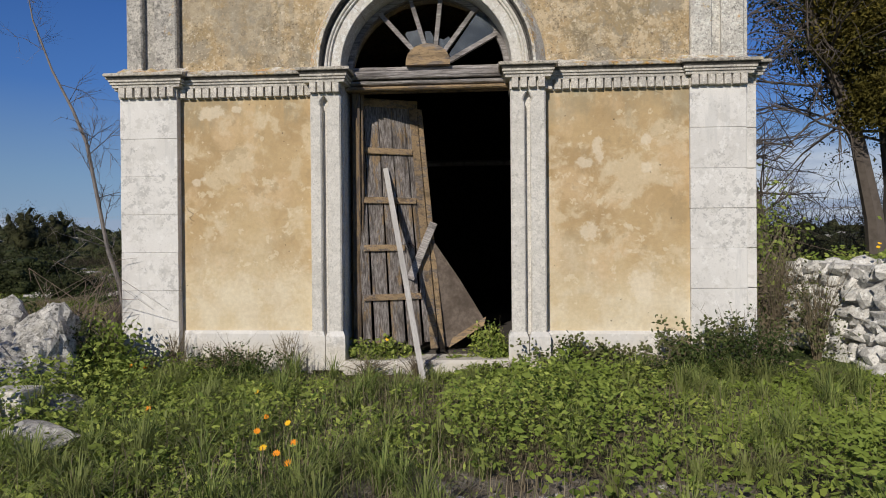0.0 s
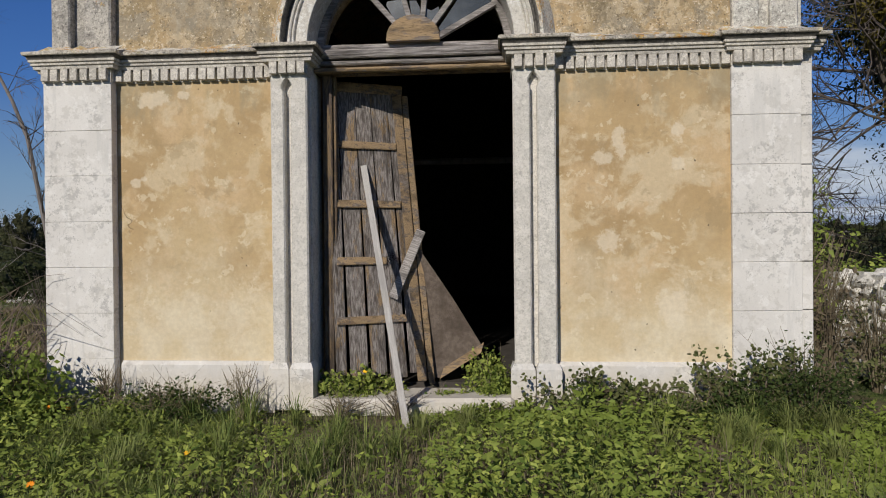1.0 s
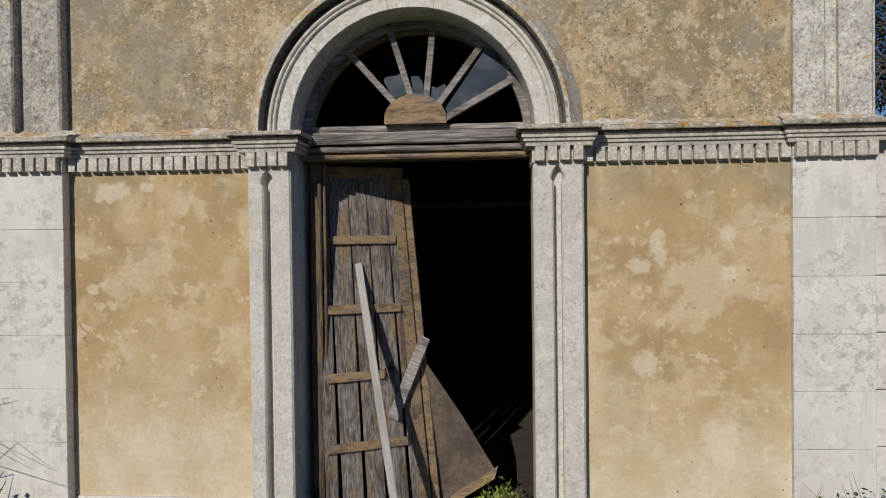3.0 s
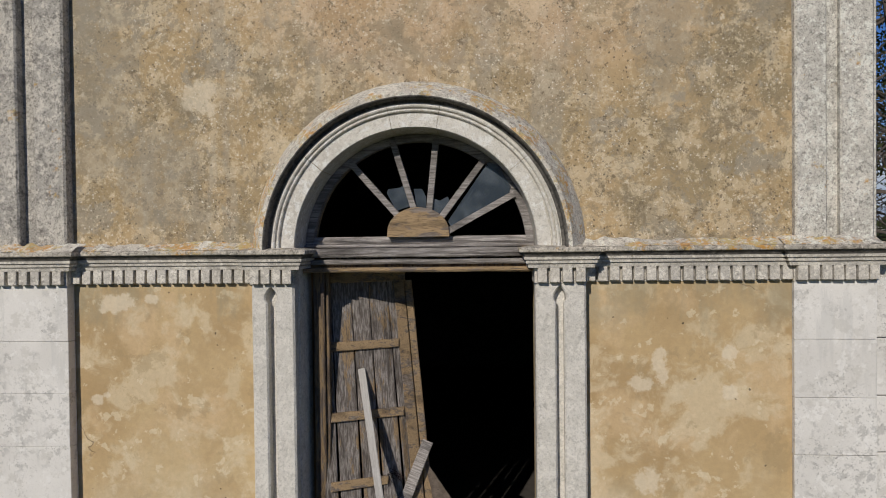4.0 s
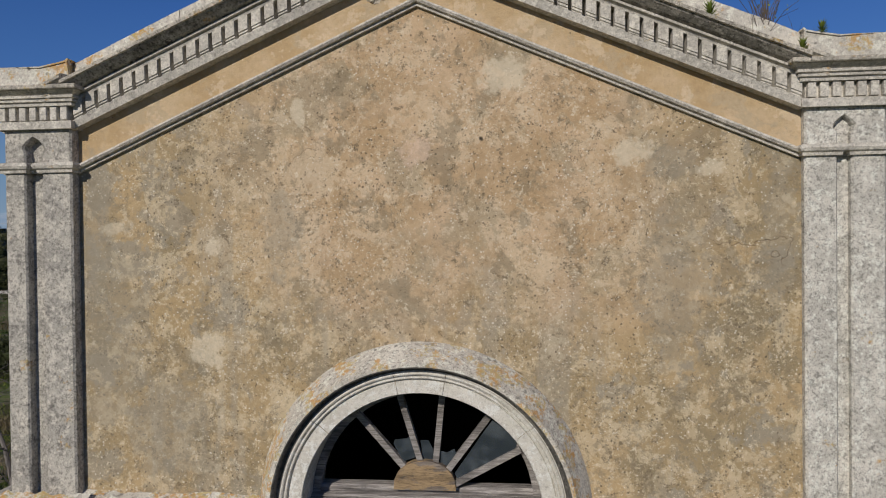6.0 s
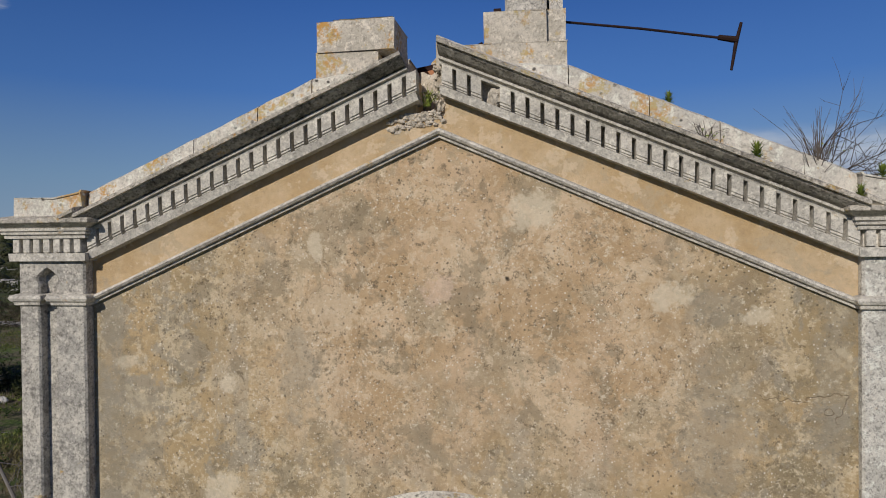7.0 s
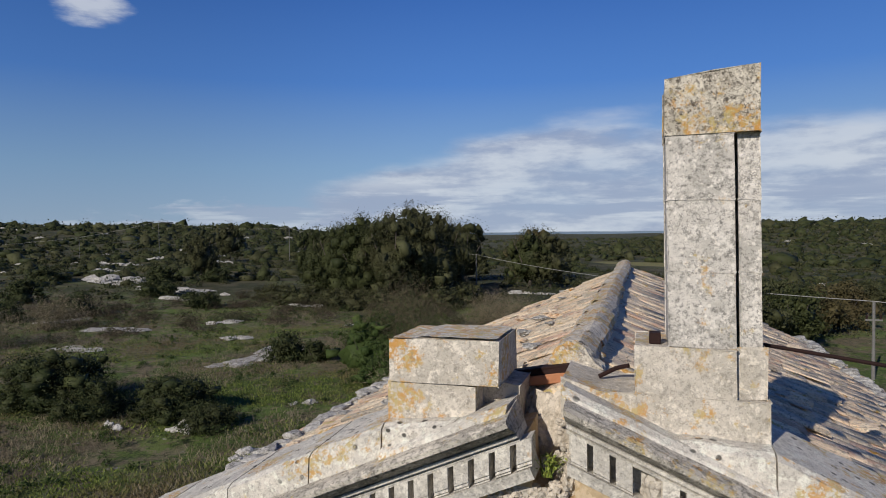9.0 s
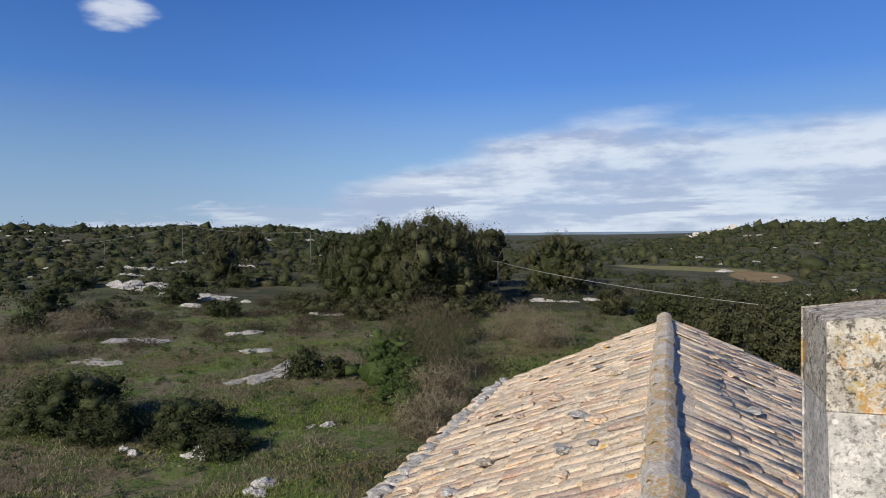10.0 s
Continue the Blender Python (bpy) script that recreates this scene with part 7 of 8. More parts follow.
def bramble(x0, x1, y, high, seed, label, canes=16, leaf_len=0.034):
    """Arching canes along the wall's foot with round leaves in threes."""
    r = np.random.RandomState(seed)
    z = float(land((x0 + x1) / 2, y))
    thing = tagged(root("bramble", (x0 + x1) / 2, y, z), label, "bush")
    bm = bmesh.new()
    spots = []
    for _ in range(canes):
        a = Vector((r.uniform(x0, x1), y + r.uniform(-.12, .1), z - .03))
        reach, top = r.uniform(-.5, .5), high * r.uniform(.45, 1.05)
        pts = []
        for i in range(7):
            f = i / 6
            pts.append(a + Vector((reach * f + r.normal() * .012, r.normal() * .02 - .05 * f, top * math.sin(min(1.0, f * 1.25) * 1.75) * (1 if f < .9 else .93))))
        pts = [Vector((p.x, min(p.y, -0.10), p.z)) for p in pts]
        tube(bm, pts, [.005, .0045, .004, .0035, .003, .002, .001], 4)
        for i in range(1, 7):
            for _ in range(6):
                q = pts[i - 1].lerp(pts[i], r.uniform(0, 1))
                spots.append([q.x + r.normal() * .028, min(q.y + r.normal() * .028, -0.10), q.z + r.normal() * .028])
    tagged(part("cane_mass", bm, DRY_STEM, thing), kind="stuff")
    P = np.array(spots)
    n = len(P)
    N = r.normal(size=(n, 3)) * .6 + np.array(sun_dir) * .8
    N /= np.linalg.norm(N, axis=1, keepdims=True)
    u = np.cross(N, r.normal(size=(n, 3)))
    u /= np.linalg.norm(u, axis=1, keepdims=True)
    w = np.cross(N, u)
    L = (leaf_len * r.uniform(.55, 1.2, n))[:, None]
    ring = [P + (u * math.cos(k * 1.047) + w * math.sin(k * 1.047) * .86) * L * (.5 if k else .62) for k in range(6)]
    tagged(fans("leaf_mass", np.stack(ring, axis=1), DUSKY, thing), kind="stuff")
    return thing


def rosette(x, y, z, size, seed):
    """A small spiky rosette plant rooted in the coping."""
    r = np.random.RandomState(seed)
    thing = tagged(root("rosette_plant", x, y, z), "small spiky green plant rooted in the coping", "plant", "plants on the coping")
    n = 60
    k = np.linspace(0, 1, n)
    az = np.arange(n) * 2.4
    el = 0.1 + 1.1 * k + r.normal(0, .12, n)
    d = np.stack([np.cos(az) * np.cos(el), np.sin(az) * np.cos(el), np.sin(el)], -1)
    s = np.stack([-np.sin(az), np.cos(az), np.zeros(n)], -1)
    B = np.array([x, y, z]) + np.stack([np.zeros(n), np.zeros(n), size * .9 * k], -1)
    L = (size * r.uniform(.6, 1.0, n))[:, None]
    fans("leaves", np.stack([B - s * .004, B + d * L * .5 - s * .0055, B + d * L, B + d * L * .5 + s * .0055, B + s * .004], axis=1), WEED, thing)
    bm = bmesh.new()
    tube(bm, [(x, y, z - .06), (x, y, z + size * .9)], [.006, .004], 5)
    part("stem", bm, BARK, thing)


bramble(2.35, 3.15, -0.30, 0.60, 301, "bramble arching over the corner pilaster's foot", 26)
bramble(1.95, 2.75, -0.30, 0.46, 302, "trailing bramble with round leaves along the plinth", 24)
bramble(1.2, 1.75, -0.28, 0.44, 303, "bramble with round leaves beside the door pilaster", 22)
bramble(1.7, 2.1, -0.32, 0.30, 304, "low bramble along the plinth", 14)
bramble(-2.95, -2.6, -0.40, 0.34, 305, "low leafy bramble by the corner pilaster", 12)
rosette(1.49, 0.10, 6.655, 0.06, 81)
rosette(1.95, -0.15, 6.255, 0.075, 82)
rosette(2.66, -0.12, 6.13, 0.06, 83)
rosette(2.52, -0.16, 6.01, 0.06, 84)
for x, y, z, w, h, seed in ((1.66, -0.14, 6.40, 0.16, 0.10, 91), (2.33, -0.05, 6.19, 0.34, 0.36, 92), (-0.07, 0.02, 6.74, 0.10, 0.07, 93)):
    r = np.random.RandomState(seed)
    thing = tagged(root("wall_weed", x, y, z), "dry wiry weed rooted in a joint of the gable", "weed")
    bm = bmesh.new()
    for _ in range(46 if seed == 92 else 16):
        e = Vector((x + r.normal() * w * .4, y + r.normal() * w * .25, z + h * r.uniform(.4, 1.1)))
        tube(bm, [(x + r.normal() * .02, y, z - .05), ((x + e.x) / 2 + r.normal() * .01, (y + e.y) / 2, z + (e.z - z) * .6), e], [.003, .002, .001], 3)
    tagged(part("twig_mass", bm, BARK if seed < 93 else WEED, thing), kind="stuff")
    tagged(fans("leaf_mass", leaf_cards(np.array([x, y, z + h * .25]) + r.normal(size=(90 if seed == 93 else 30, 3)) * np.array([w, w * .6, h]) * .3, 0.02, 0.01, r), WEED, thing), kind="stuff")

for i, (x, y, w, h) in enumerate(((7.2, 9.5, 3.0, 2.2), (9.5, 8.0, 3.5, 2.4), (6.2, 12.5, 3.0, 2.4), (9.0, 13.5, 4.0, 2.8), (12.5, 11.0, 4.0, 2.6))):
    r = np.random.RandomState(170 + i)
    z = float(land(x, y))
    thing = tagged(root("shrub", x, y, z), "leafless purplish-brown thicket behind the bank", "shrub")
    tagged(fans("twig_mass", leaf_cards(bush_points(x, y, w, h, r, 120, 40), 0.45, 0.014, r, 0.7), HEATH, thing), kind="stuff")
bare_tree("bare_tree", [(5.6, 5.6, 0.4), (5.5, 5.5, 1.5), (5.2, 5.4, 2.6), (4.9, 5.3, 3.6), (4.7, 5.2, 4.4)], [.09, .075, .055, .04, .02], 26, 1.2, 58, "leafless dark tree with fine twigs on the bank", BARK, 2, 0.1)
# ---- the field and hills behind ----
def bush(x, y, w, h, seed, leaf, label, clumps=60, per=170, leaf_len=0.085):
    r = np.random.RandomState(seed)
    z = float(land(x, y))
    thing = tagged(root("shrub", x, y, z), label, "shrub")
    for i in range(4):
        bm = bmesh.new()
        a = i * 1.57
        tube(bm, [(x, y, z - .1), (x + math.cos(a) * w * .2, y + math.sin(a) * w * .2, z + h * .35), (x + math.cos(a) * w * .34, y + math.sin(a) * w * .34, z + h * .7)], [.05, .03, .01], 4)
        part("stem", bm, BARK, thing)
    L, V, F = crown_leaves((x, y, z + h * .25), (w * .5, w * .5, h * .72), clumps, per, r, 0.27, 0.4, leaf_len, leaf_len * .6)
    tagged(fans("foliage", L, leaf, thing), kind="stuff")
    triangles("foliage_heart", V, F, leaf, thing, "close inner foliage of the shrub")
    return thing


DARK = "rounded dark green evergreen shrub in the pasture"
for i, (x, y, w, h) in enumerate(((-28.0, 22.6, 6.4, 3.1), (-25.0, 21.6, 3.6, 1.7), (-21.6, 23.4, 4.4, 1.7), (-18.5, 22.0, 2.6, 1.0), (-23.0, 36.4, 3.2, 1.9), (-21.2, 36.8, 2.2, 1.4), (-58, 52, 6, 2.6), (-62, 47, 5, 2.2),
                                  (-50, 62, 5, 2.0), (-66, 74, 7, 2.8), (-75, 60, 6, 3.0), (-40, 78, 5, 2.2), (-84, 96, 7, 3.0), (-76, 100, 6, 2.6), (-98, 84, 7, 3.0))):
    bush(x, y, w, h, 100 + i, SCRUB, DARK, 90 if i < 4 else 45, 210 if i < 4 else 90, (0.075 if i < 4 else 0.15) * (1 + 0.08 * w))
for i, (x, y, w, h) in enumerate(((-17.2, 36.5, 5.6, 2.9), (-15.0, 34.5, 4.4, 2.3), (-18.5, 42.0, 5.0, 3.0), (-13.8, 31.5, 3.4, 1.6))):
    bush(x, y, w, h, 130 + i, SCRUB_BRIGHT, "fresh green bramble thicket", 60, 130, 0.11)
for i, (x, y, w, h) in enumerate(((-16.6, 41.5, 6.4, 5.0), (-18.5, 48.0, 6.0, 4.6), (-14.2, 37.5, 5.0, 3.6), (-48.5, 34.5, 7.0, 3.2), (-52, 44, 6, 3.0), (-12.2, 32.5, 3.8, 2.4), (-11.0, 27.5, 3.4, 1.9), (-9.5, 52.0, 5, 3.0), (-13.0, 56.0, 5, 3.2))):
    r = np.random.RandomState(150 + i)
    z = float(land(x, y))
    thing = tagged(root("shrub", x, y, z), "leafless grey-brown thicket of twigs", "shrub")
    P = bush_points(x, y, w, h, r, 160, 40)
    tagged(fans("twig_mass", leaf_cards(P, 0.55, 0.020, r, 0.6), DRY if i > 2 else TWIG, thing), kind="stuff")
    fans("foliage", leaf_cards(bush_points(x, y, w * .92, h * .85, r, 90, 70 if i < 3 else 24), 0.12, 0.06, r), SCRUB_BRIGHT if i < 3 else OLIVE, thing)

TREES = ((-28.5, 70, 10.5, 9.0, 0.9), (-32.5, 71, 10.5, 9.5, 0.9), (-25.5, 74, 11.5, 9.0, 0.9), (-37.0, 73, 9.5, 9.0, 0.9), (-29.5, 77, 12.3, 9.5, 0.9), (-30.5, 84, 12.0, 10, 0.9), (-42, 84, 10.0, 9.0, 0.9), (-36, 88, 11.5, 9, 0.9), (-26.7, 84, 11.0, 8, 0.9),
         (-47, 95, 10.5, 9.5, 0.9), (-30, 108, 11.0, 11, 0.5), (-52, 112, 12.5, 8, 0.5), (-18, 112, 9.0, 9.5, 0.5), (-60, 134, 13.5, 9, 0.5), (-108, 150, 11, 9, 0.5), (-53, 96, 10.5, 7, 0.5), (-82, 104, 9.5, 8, 0.5), (-16.7, 98, 9.5, 9, 0.0),
         (-13.5, 98, 8.5, 9, 0.0), (-18.2, 106, 10, 9, 0.0), (5.5, 66, 4.2, 5.6, 0.0), (9.5, 72, 3.6, 4.9, 0.0), (14, 80, 2.9, 4.0, 0.0), (2.5, 78, 3.2, 4.3, 0.0), (17, 62, 4.3, 5.8, 0.0), (11.5, 58, 4.8, 6.4, 0.0), (22, 72, 3.4, 4.6, 0.0),
         (0, 62, 4.2, 6, 0.0), (21, 50, 5.0, 7, 0.0), (28, 60, 4.2, 5.6, 0.0), (-6, 76, 3.3, 4.5, 0.0), (7.2, 46, 5.2, 5.6, 0.0), (11, 50, 4.8, 5.2, 0.0), (3.4, 52, 4.6, 5.0, 0.0), (13.8, 58, 4.6, 5.4, 0.0))
for i, (x, y, h, w, rank) in enumerate(TREES):
    clumps, per, size = (95, 150, 0.22) if rank > 0.6 else ((56, 90, 0.29) if rank > 0.2 else (56, 90, 0.23))
    leaf = (OLIVE, OAK)[i % 2] if rank > 0.2 else (OLIVE, OLIVE, OAK, OLIVE, WOOD_BROWN)[i % 5]
    label = "brown winter-leaved oak in the valley wood" if leaf is WOOD_BROWN else "broad evergreen oak with a dense ragged crown"
    plant_tree("evergreen_oak", x, y, h, w, leaf, BARK, np.random.RandomState(200 + i), clumps, per, size, label, 0.22)

for i, (x, y, w, h) in enumerate(((-25.5, 63, 6, 2.6), (-31, 64, 6, 2.4), (-35, 67, 5, 2.4), (-21.5, 68, 5, 2.6), (-20.5, 74, 5, 2.8), (-40, 68, 6, 2.6), (-46, 72, 6, 2.4))):
    bush(x, y, w, h, 180 + i, OLIVE, "dark olive-green shrub at the foot of the oaks", 50, 90, 0.2)

# scrub over the hills, too far and too many to count
r = np.random.RandomState(7)
chunks, bright = [], []
lumps = {0: [], 1: []}
for near_d, far_d, count, leaves, size in ((38, 95, 260, 170, 0.13), (80, 210, 2300, 66, 0.26), (200, 460, 5200, 26, 0.55), (440, 800, 4400, 13, 1.0), (800, 1900, 2600, 8, 1.9)):
    d = np.sqrt(r.uniform(near_d ** 2, far_d ** 2, count))
    b = np.radians(r.uniform(-80, 50, count))
    x, y = d * np.sin(b), d * np.cos(b)
    valley = sstep(np.degrees(b), -14, -4) * sstep(d, 40, 60)
    thick = 0.65 + 0.45 * wave(x, y, 0.03, 17) + 0.35 * sstep(d, 80, 200) + 0.8 * valley
    keep = thick > r.uniform(0, 1, count)
    field = ((x - 4) / 20) ** 2 + ((y - 196) / 11) ** 2 < 1
    field |= ((x - 22) / 8) ** 2 + ((y - 176) / 18) ** 2 < 1
    field |= (np.abs(x - 0.05 * y) < 0.13 * y) & (y > 150) & (y < 190)
    open_field = (d < 112) & (np.abs(np.degrees(b) + 38) < 26)
    keep &= ~field & ~(open_field & (r.uniform(0, 1, count) < np.where(d < 85, 0.95, 0.72))) & ~((np.abs(x) < 6) & (y < 30))
    for xi, yi, di in zip(x[keep], y[keep], d[keep]):
        low = abs(xi - 0.05 * yi) < 0.13 * yi and 84 < yi < 150
        w = r.uniform(1.4, 4.4) * (1 + 0.5 * (di > 200) + 1.0 * (di > 440) + 2.5 * (di > 800)) * r.choice((0.6, 1.0, 1.4))
        h = w * r.uniform(0.26, 0.58) * (0.7 if di > 800 else 1)
        if r.uniform() < 0.07 and 120 < di < 440:
            h *= 1.9
        if low:
            h = min(h, 1.5)
        zz = float(land(xi, yi))
        v = r.normal(size=(leaves, 3))
        v /= np.linalg.norm(v, axis=1, keepdims=True)
        v[:, 2] = np.abs(v[:, 2]) * 1.1 - 0.1
        v *= r.uniform(0.5, 1.15, (leaves, 1)) * (0.85 if di > 440 else 1.0)
        lobe = 1 + 0.28 * np.sin(v[:, :1] * 5 + xi) * np.cos(v[:, 1:2] * 5 + yi)
        v *= lobe
        P = v * np.array([w * .5, w * .5, h]) + np.array([xi, yi, zz])
        v += r.normal(size=v.shape) * 0.7
        v /= np.linalg.norm(v, axis=1, keepdims=True)
        pale = int(r.uniform() < 0.4)
        if di > 120:
            lumps[pale].append((xi, yi, zz + h * 0.14, w * .34, w * .34, h * .46))
        (bright if pale else chunks).append(leaf_cards(P, size * 1.5, size, r, 0.0, v))
tagged(fans("far_scrub", np.concatenate(chunks), SCRUB), "dark evergreen scrub covering the hills", "scrub", kind="stuff")
tagged(fans("far_scrub_pale", np.concatenate(bright), OLIVE), "paler olive-green scrub scattered over the hills", "scrub", kind="stuff")

for pale, leaf in ((0, SCRUB), (1, OLIVE)):
    A = np.array(lumps[pale])
    V, F = billows(A[:, :3], A[:, 3:], 1, r, 0.38)
    tagged(triangles("far_scrub_mass", V, F, leaf), "rounded masses of evergreen scrub over the hills", "scrub", kind="stuff")

heath = []
for _ in range(110):
    b, d = np.radians(r.uniform(-52, -17)), r.uniform(58, 92)
    x, y = d * math.sin(b), d * math.cos(b)
    heath.append(leaf_cards(bush_points(x, y, r.uniform(2.0, 4.5), r.uniform(0.6, 1.4), r, 26, 16), 0.5, 0.035, r, 0.5))
tagged(fans("heath", np.concatenate(heath), HEATH), "band of low brown heath at the pasture's edge", "scrub", kind="stuff")

# grass tufts of the pasture
r = np.random.RandomState(77)


def pasture(count, length, width, seed, lo, hi, k):
    q = np.random.RandomState(seed)
    d = np.sqrt(q.uniform(8 ** 2, 85 ** 2, count)) * q.uniform(0.35, 1, count)
    b = np.radians(q.uniform(-75, 8, count))
    x, y = d * np.sin(b), d * np.cos(b)
    keep = ((np.abs(x) > 3.6) | (y > 11.5)) & (wave(x, y, k, seed) > q.uniform(lo, hi, count))
    x, y = x[keep], y[keep]
    C = np.stack([x, y, land(x, y) + length * .35], -1)
    return leaf_cards(C, length, width, q, 1.2)


tagged(fans("pasture_grass", pasture(190000, 0.21, 0.036, 61, -0.12, 0.3, 0.34), PASTURE), "rough green pasture grass", "grass", kind="stuff")
tagged(fans("pasture_straw", pasture(170000, 0.30, 0.022, 62, -0.2, 0.3, 0.45), DRY), "dry straw-coloured stalks in the pasture", "grass", kind="stuff")
tagged(fans("pasture_weeds", pasture(90000, 0.14, 0.07, 63, -0.05, 0.45, 0.6), PASTURE), "dark green herbs in the pasture", "weeds", kind="stuff")

tufts = []
for _ in range(900):
    b, d = np.radians(r.uniform(-70, 4)), math.sqrt(r.uniform(13 ** 2, 80 ** 2))
    x, y = d * math.sin(b), d * math.cos(b)
    if abs(x) < 4.2 and y < 13:
        continue
    w = r.uniform(0.4, 1.0) * (1.7 if r.uniform() < 0.15 else 1)
    tufts.append(leaf_cards(bush_points(x, y, w, w * r.uniform(.35, .7), r, 11, 8), 0.12, 0.06, r, 0.5))
tagged(fans("pasture_tufts", np.concatenate(tufts), SCRUB_BRIGHT), "low dark tufts of herbs in the pasture", "weeds", kind="stuff")

# limestone outcrops
rr = random.Random(9)


def outcrop(x, y, w, d, h, label, lumps=7):
    thing = tagged(root("limestone_outcrop", x, y, float(land(x, y))), label, "rock")
    for _ in range(lumps):
        px, py = x + rr.uniform(-.5, .5) * w, y + rr.uniform(-.5, .5) * d
        s = rr.uniform(.25, .5)
        bm = bmesh.new()
        boulder(bm, (px, py, float(land(px, py)) + h * .02), (w * s * .75, d * s * .85, h * rr.uniform(.35, .7)), rr, 3, 0.6)
        part("rock", bm, ROCK, thing)


PALE = "pale limestone outcrop breaking through the pasture"
for x, y, w, d, h, n in ((-19.3, 21.6, 1.9, 1.0, 0.55, 4), (-22.5, 20.6, 0.8, 0.6, 0.45, 3), (-14.0, 18.6, 1.5, 1.3, 0.4, 5), (-25.2, 37.5, 2.2, 5.0, 0.3, 9), (-25.8, 34.0, 1.6, 2.0, 0.25, 5), (-37.8, 50.7, 3.6, 2.0, 0.3, 6),
                         (-26.0, 52.0, 1.6, 1.0, 0.3, 3), (-45, 44, 4.5, 3.0, 0.25, 7), (-88, 90, 9, 6, 1.6, 9), (-93, 94, 8, 5, 1.4, 7), (-70.5, 82, 11, 4.5, 0.9, 9), (-64, 79, 5, 3, 0.7, 5), (-60, 70, 5, 1.6, 0.5, 6), (-38, 66, 3.4, 1.6, 0.4, 4),
                         (-55, 48, 3.5, 3.0, 0.2, 6), (-31, 43, 2.4, 1.6, 0.25, 4), (-41, 36, 3.2, 2.0, 0.2, 5), (-16.5, 27, 1.2, 1.0, 0.3, 3), (-104, 120, 9, 5, 1.2, 6), (-125, 128, 9, 5, 1.2, 6), (-134, 152, 7, 4, 1.6, 5), (-110, 108, 7, 4, 1.2, 5),
                         (-15, 88, 5, 2.5, 0.6, 5), (-8, 92, 5, 2.5, 0.6, 5), (20, 120, 7, 4, 0.8, 5)):
    outcrop(x, y, w, d, h, PALE, n)
# pale rocks strewn over the far slopes
verts, faces = [], []
bm = bmesh.new()
bmesh.ops.create_icosphere(bm, subdivisions=1, radius=1.0)
bm.verts.ensure_lookup_table()
bv, bf = [v.co.copy() for v in bm.verts], [[v.index for v in f.verts] for f in bm.faces]
bm.free()
for _ in range(240):
    d, b = math.sqrt(rr.uniform(90 ** 2, 560 ** 2)), radians(rr.choice((rr.uniform(-70, -20), rr.uniform(0, 45))))
    x, y = d * math.sin(b), d * math.cos(b)
    s = rr.uniform(.3, 1.0) * (1 + d / 350)
    z, base = float(land(x, y)), len(verts)
    verts += [(x + v.x * s * 1.8 * rr.uniform(.8, 1.2), y + v.y * s * rr.uniform(.8, 1.2), z + v.z * s * .55 * rr.uniform(.7, 1.2)) for v in bv]
    faces += [tuple(i + base for i in f) for f in bf]
tagged(raw("far_rocks", verts, faces, ROCK), "pale rocks strewn over the far slopes", "rocks", kind="stuff")


# ---- poles and wires ----
def pole(x, y, top, label="grey power pole in the scrub", arms=False):
    z = float(land(x, y)) - 0.3
    thing = tagged(root("power_pole", x, y, z), label, "pole", "power poles")
    bm = bmesh.new()
    tube(bm, [(x, y, z), (x, y, (z + top) / 2), (x, y, top)], [.11, .09, .08], 8)
    part("post", bm, POLE, thing)
    if arms:
        bm = bmesh.new()
        block(bm, x - .45, x + .45, y - .05, y + .05, top - 1.15, top - 1.05, 0.01)
        part("crossarm", bm, POLE, thing)
        for dx in (-.35, .35):
            bm = bmesh.new()
            tube(bm, [(x + dx, y, top - 1.05), (x + dx, y, top - .8)], [.06, .04], 6)
            part("insulator", bm, IRON, thing)
    return (x, y, top)


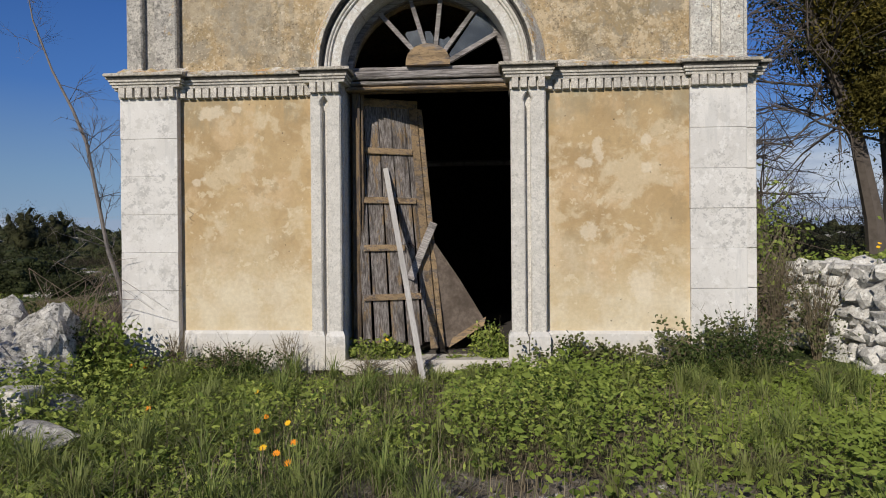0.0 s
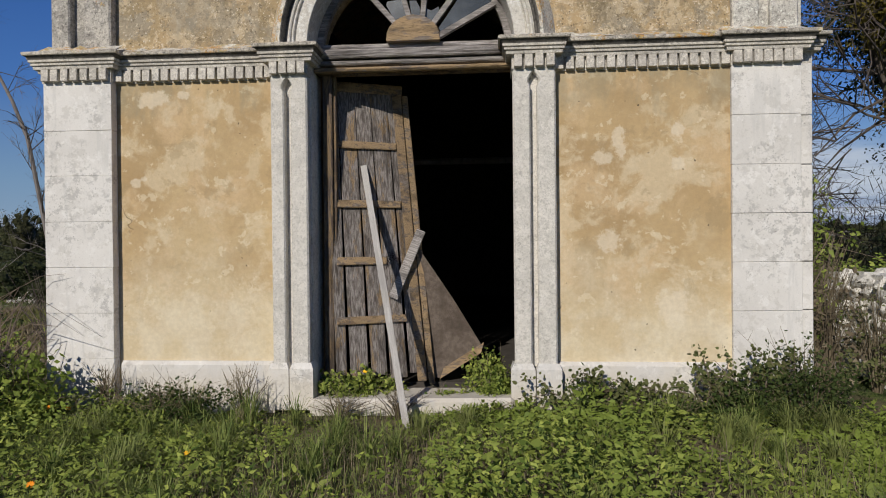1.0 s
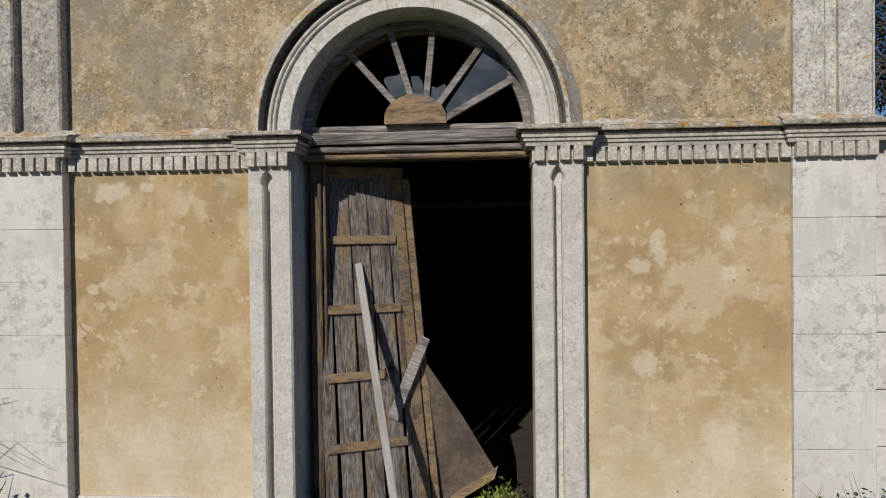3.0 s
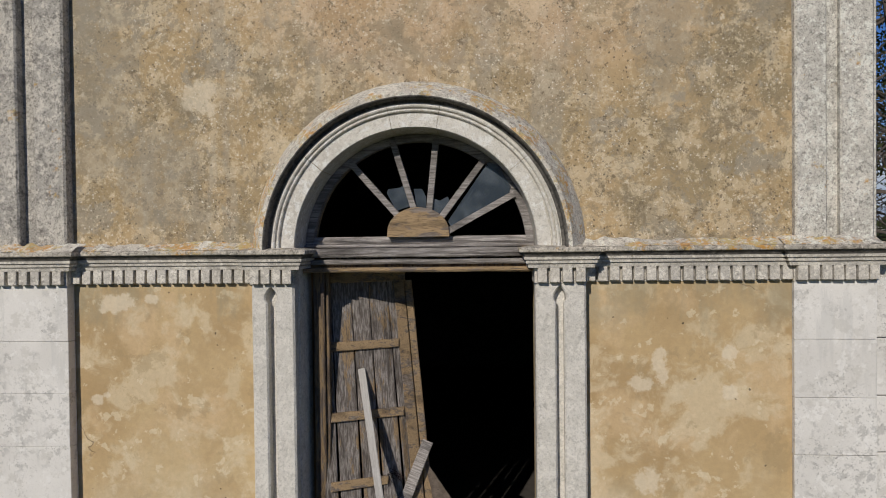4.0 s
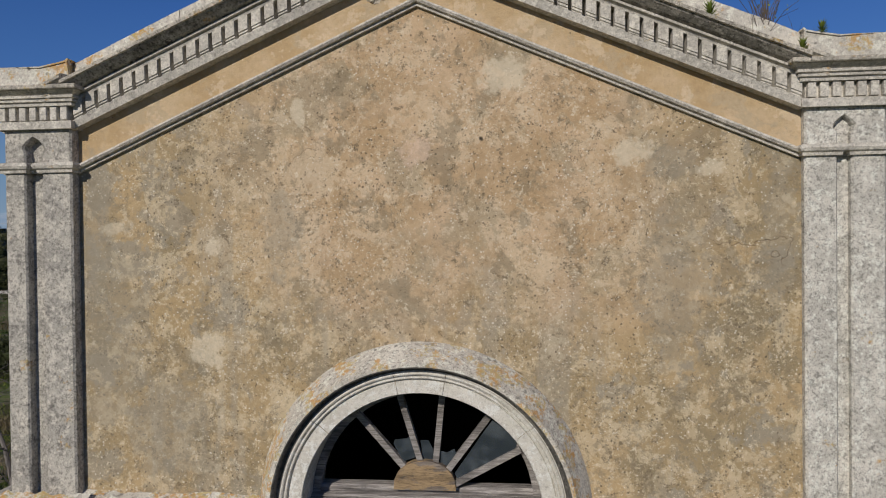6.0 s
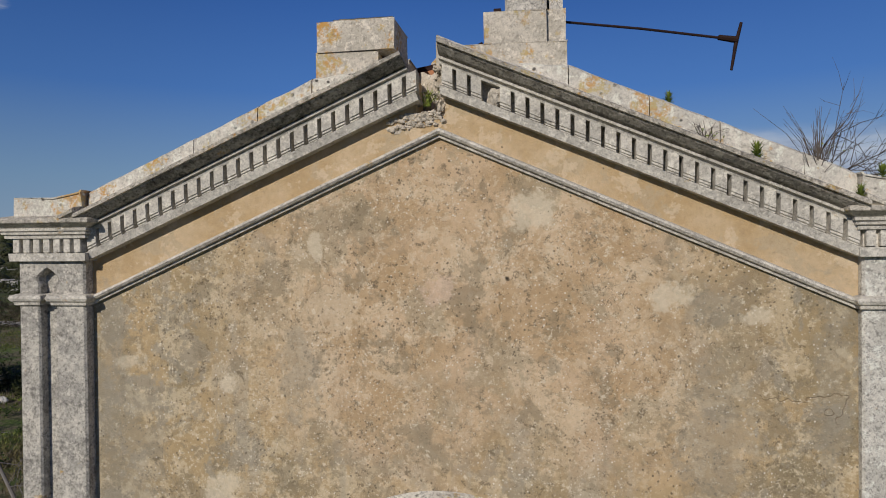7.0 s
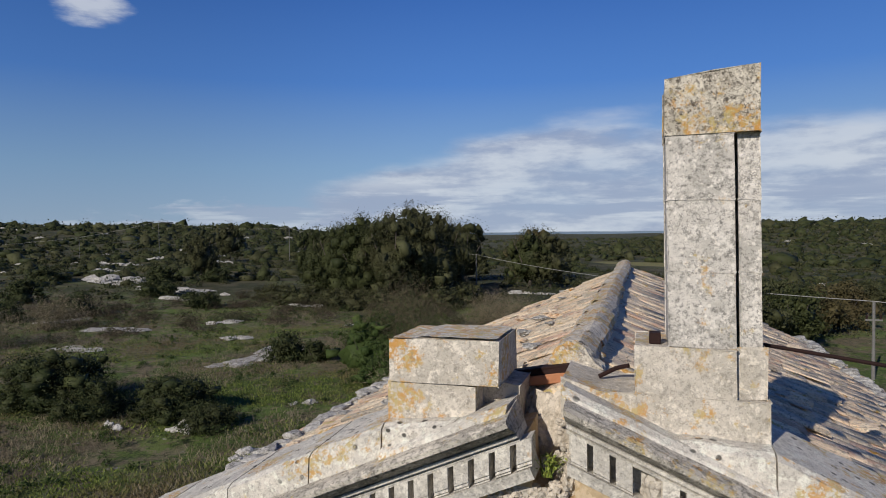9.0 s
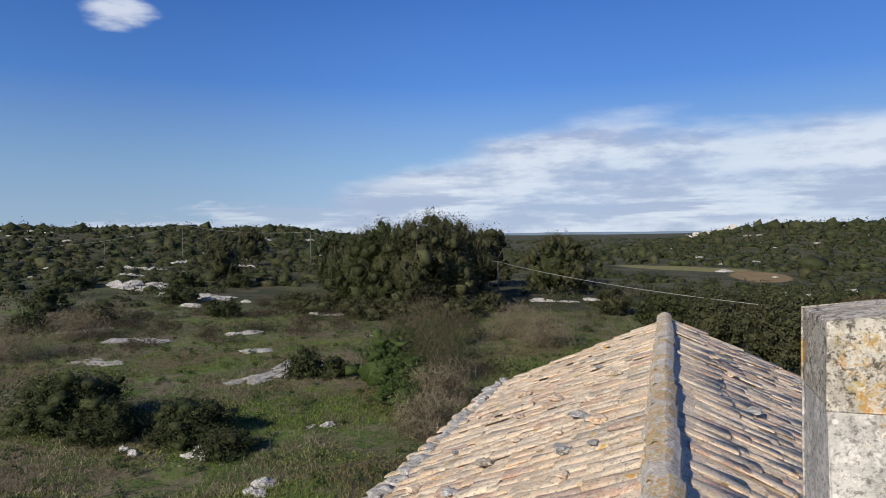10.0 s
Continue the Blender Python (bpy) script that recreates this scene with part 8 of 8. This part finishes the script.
def wire_line(a, b, sag, name="power_line"):
    bm = bmesh.new()
    A, B = Vector(a), Vector(b)
    tube(bm, [A.lerp(B, i / 14) - Vector((0, 0, sag * 4 * (i / 14) * (1 - i / 14))) for i in range(15)], [0.027] * 15, 4)
    tagged(part(name, bm, WIRE), "thin pale overhead wire between poles", "wire")


p1 = pole(-145, 166, 11.8)
p2 = pole(-90, 151, 9.1)
p3 = pole(-22, 85.5, 4.5)
p4 = pole(13.2, 40.5, 3.5, "grey power pole with insulators beside the valley", True)
pole(-160, 150, 6.0)
p6 = pole(-200, 170, 5.4)
pole(-225, 165, 4.6)
wire_line(p1, p2, 1.2)
wire_line(p2, (-62, 122, 6.6), 0.3)
wire_line(p3, p4, 0.7)
wire_line((-38, 100, 5.6), p3, 0.2)
wire_line(p1, p6, 1.0)
wire_line(p6, (-330, 200, 4.0), 1.5)
wire_line(p4, (60, 4, 4.5), 0.8)

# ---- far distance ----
# distance haze is put into the ridge's own blue colour
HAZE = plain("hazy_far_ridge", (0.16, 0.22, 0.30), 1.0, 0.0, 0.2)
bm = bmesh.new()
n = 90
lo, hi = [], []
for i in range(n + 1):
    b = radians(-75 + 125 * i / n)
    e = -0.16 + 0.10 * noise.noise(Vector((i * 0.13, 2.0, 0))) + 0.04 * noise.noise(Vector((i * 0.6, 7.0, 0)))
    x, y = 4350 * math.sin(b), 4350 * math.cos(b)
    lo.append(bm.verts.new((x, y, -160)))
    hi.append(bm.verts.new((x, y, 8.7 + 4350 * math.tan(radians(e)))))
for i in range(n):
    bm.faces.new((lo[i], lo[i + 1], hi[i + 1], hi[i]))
tagged(part("backdrop", bm, HAZE), "far horizon ridge coloured blue for haze", "distance", kind="structure")

village = tagged(root("far_village", 46, 600, float(land(46, 600))), "cluster of pale houses on the far hill", "houses")
for i in range(11):
    x, y = 16 + i * 3.9 + rr.uniform(-1.5, 1.5), 600 + rr.uniform(-10, 10)
    z, h = float(land(x, y)) + 1.0, rr.uniform(3.0, 5.5)
    bm = bmesh.new()
    w = rr.uniform(1.2, 2.8)
    prism(bm, [(x - w, z - 3), (x + w, z - 3), (x + w, z + h), (x, z + h + 0.8), (x - w, z + h)], y, y + 7)
    part("house", bm, CORNICE_STONE, village)
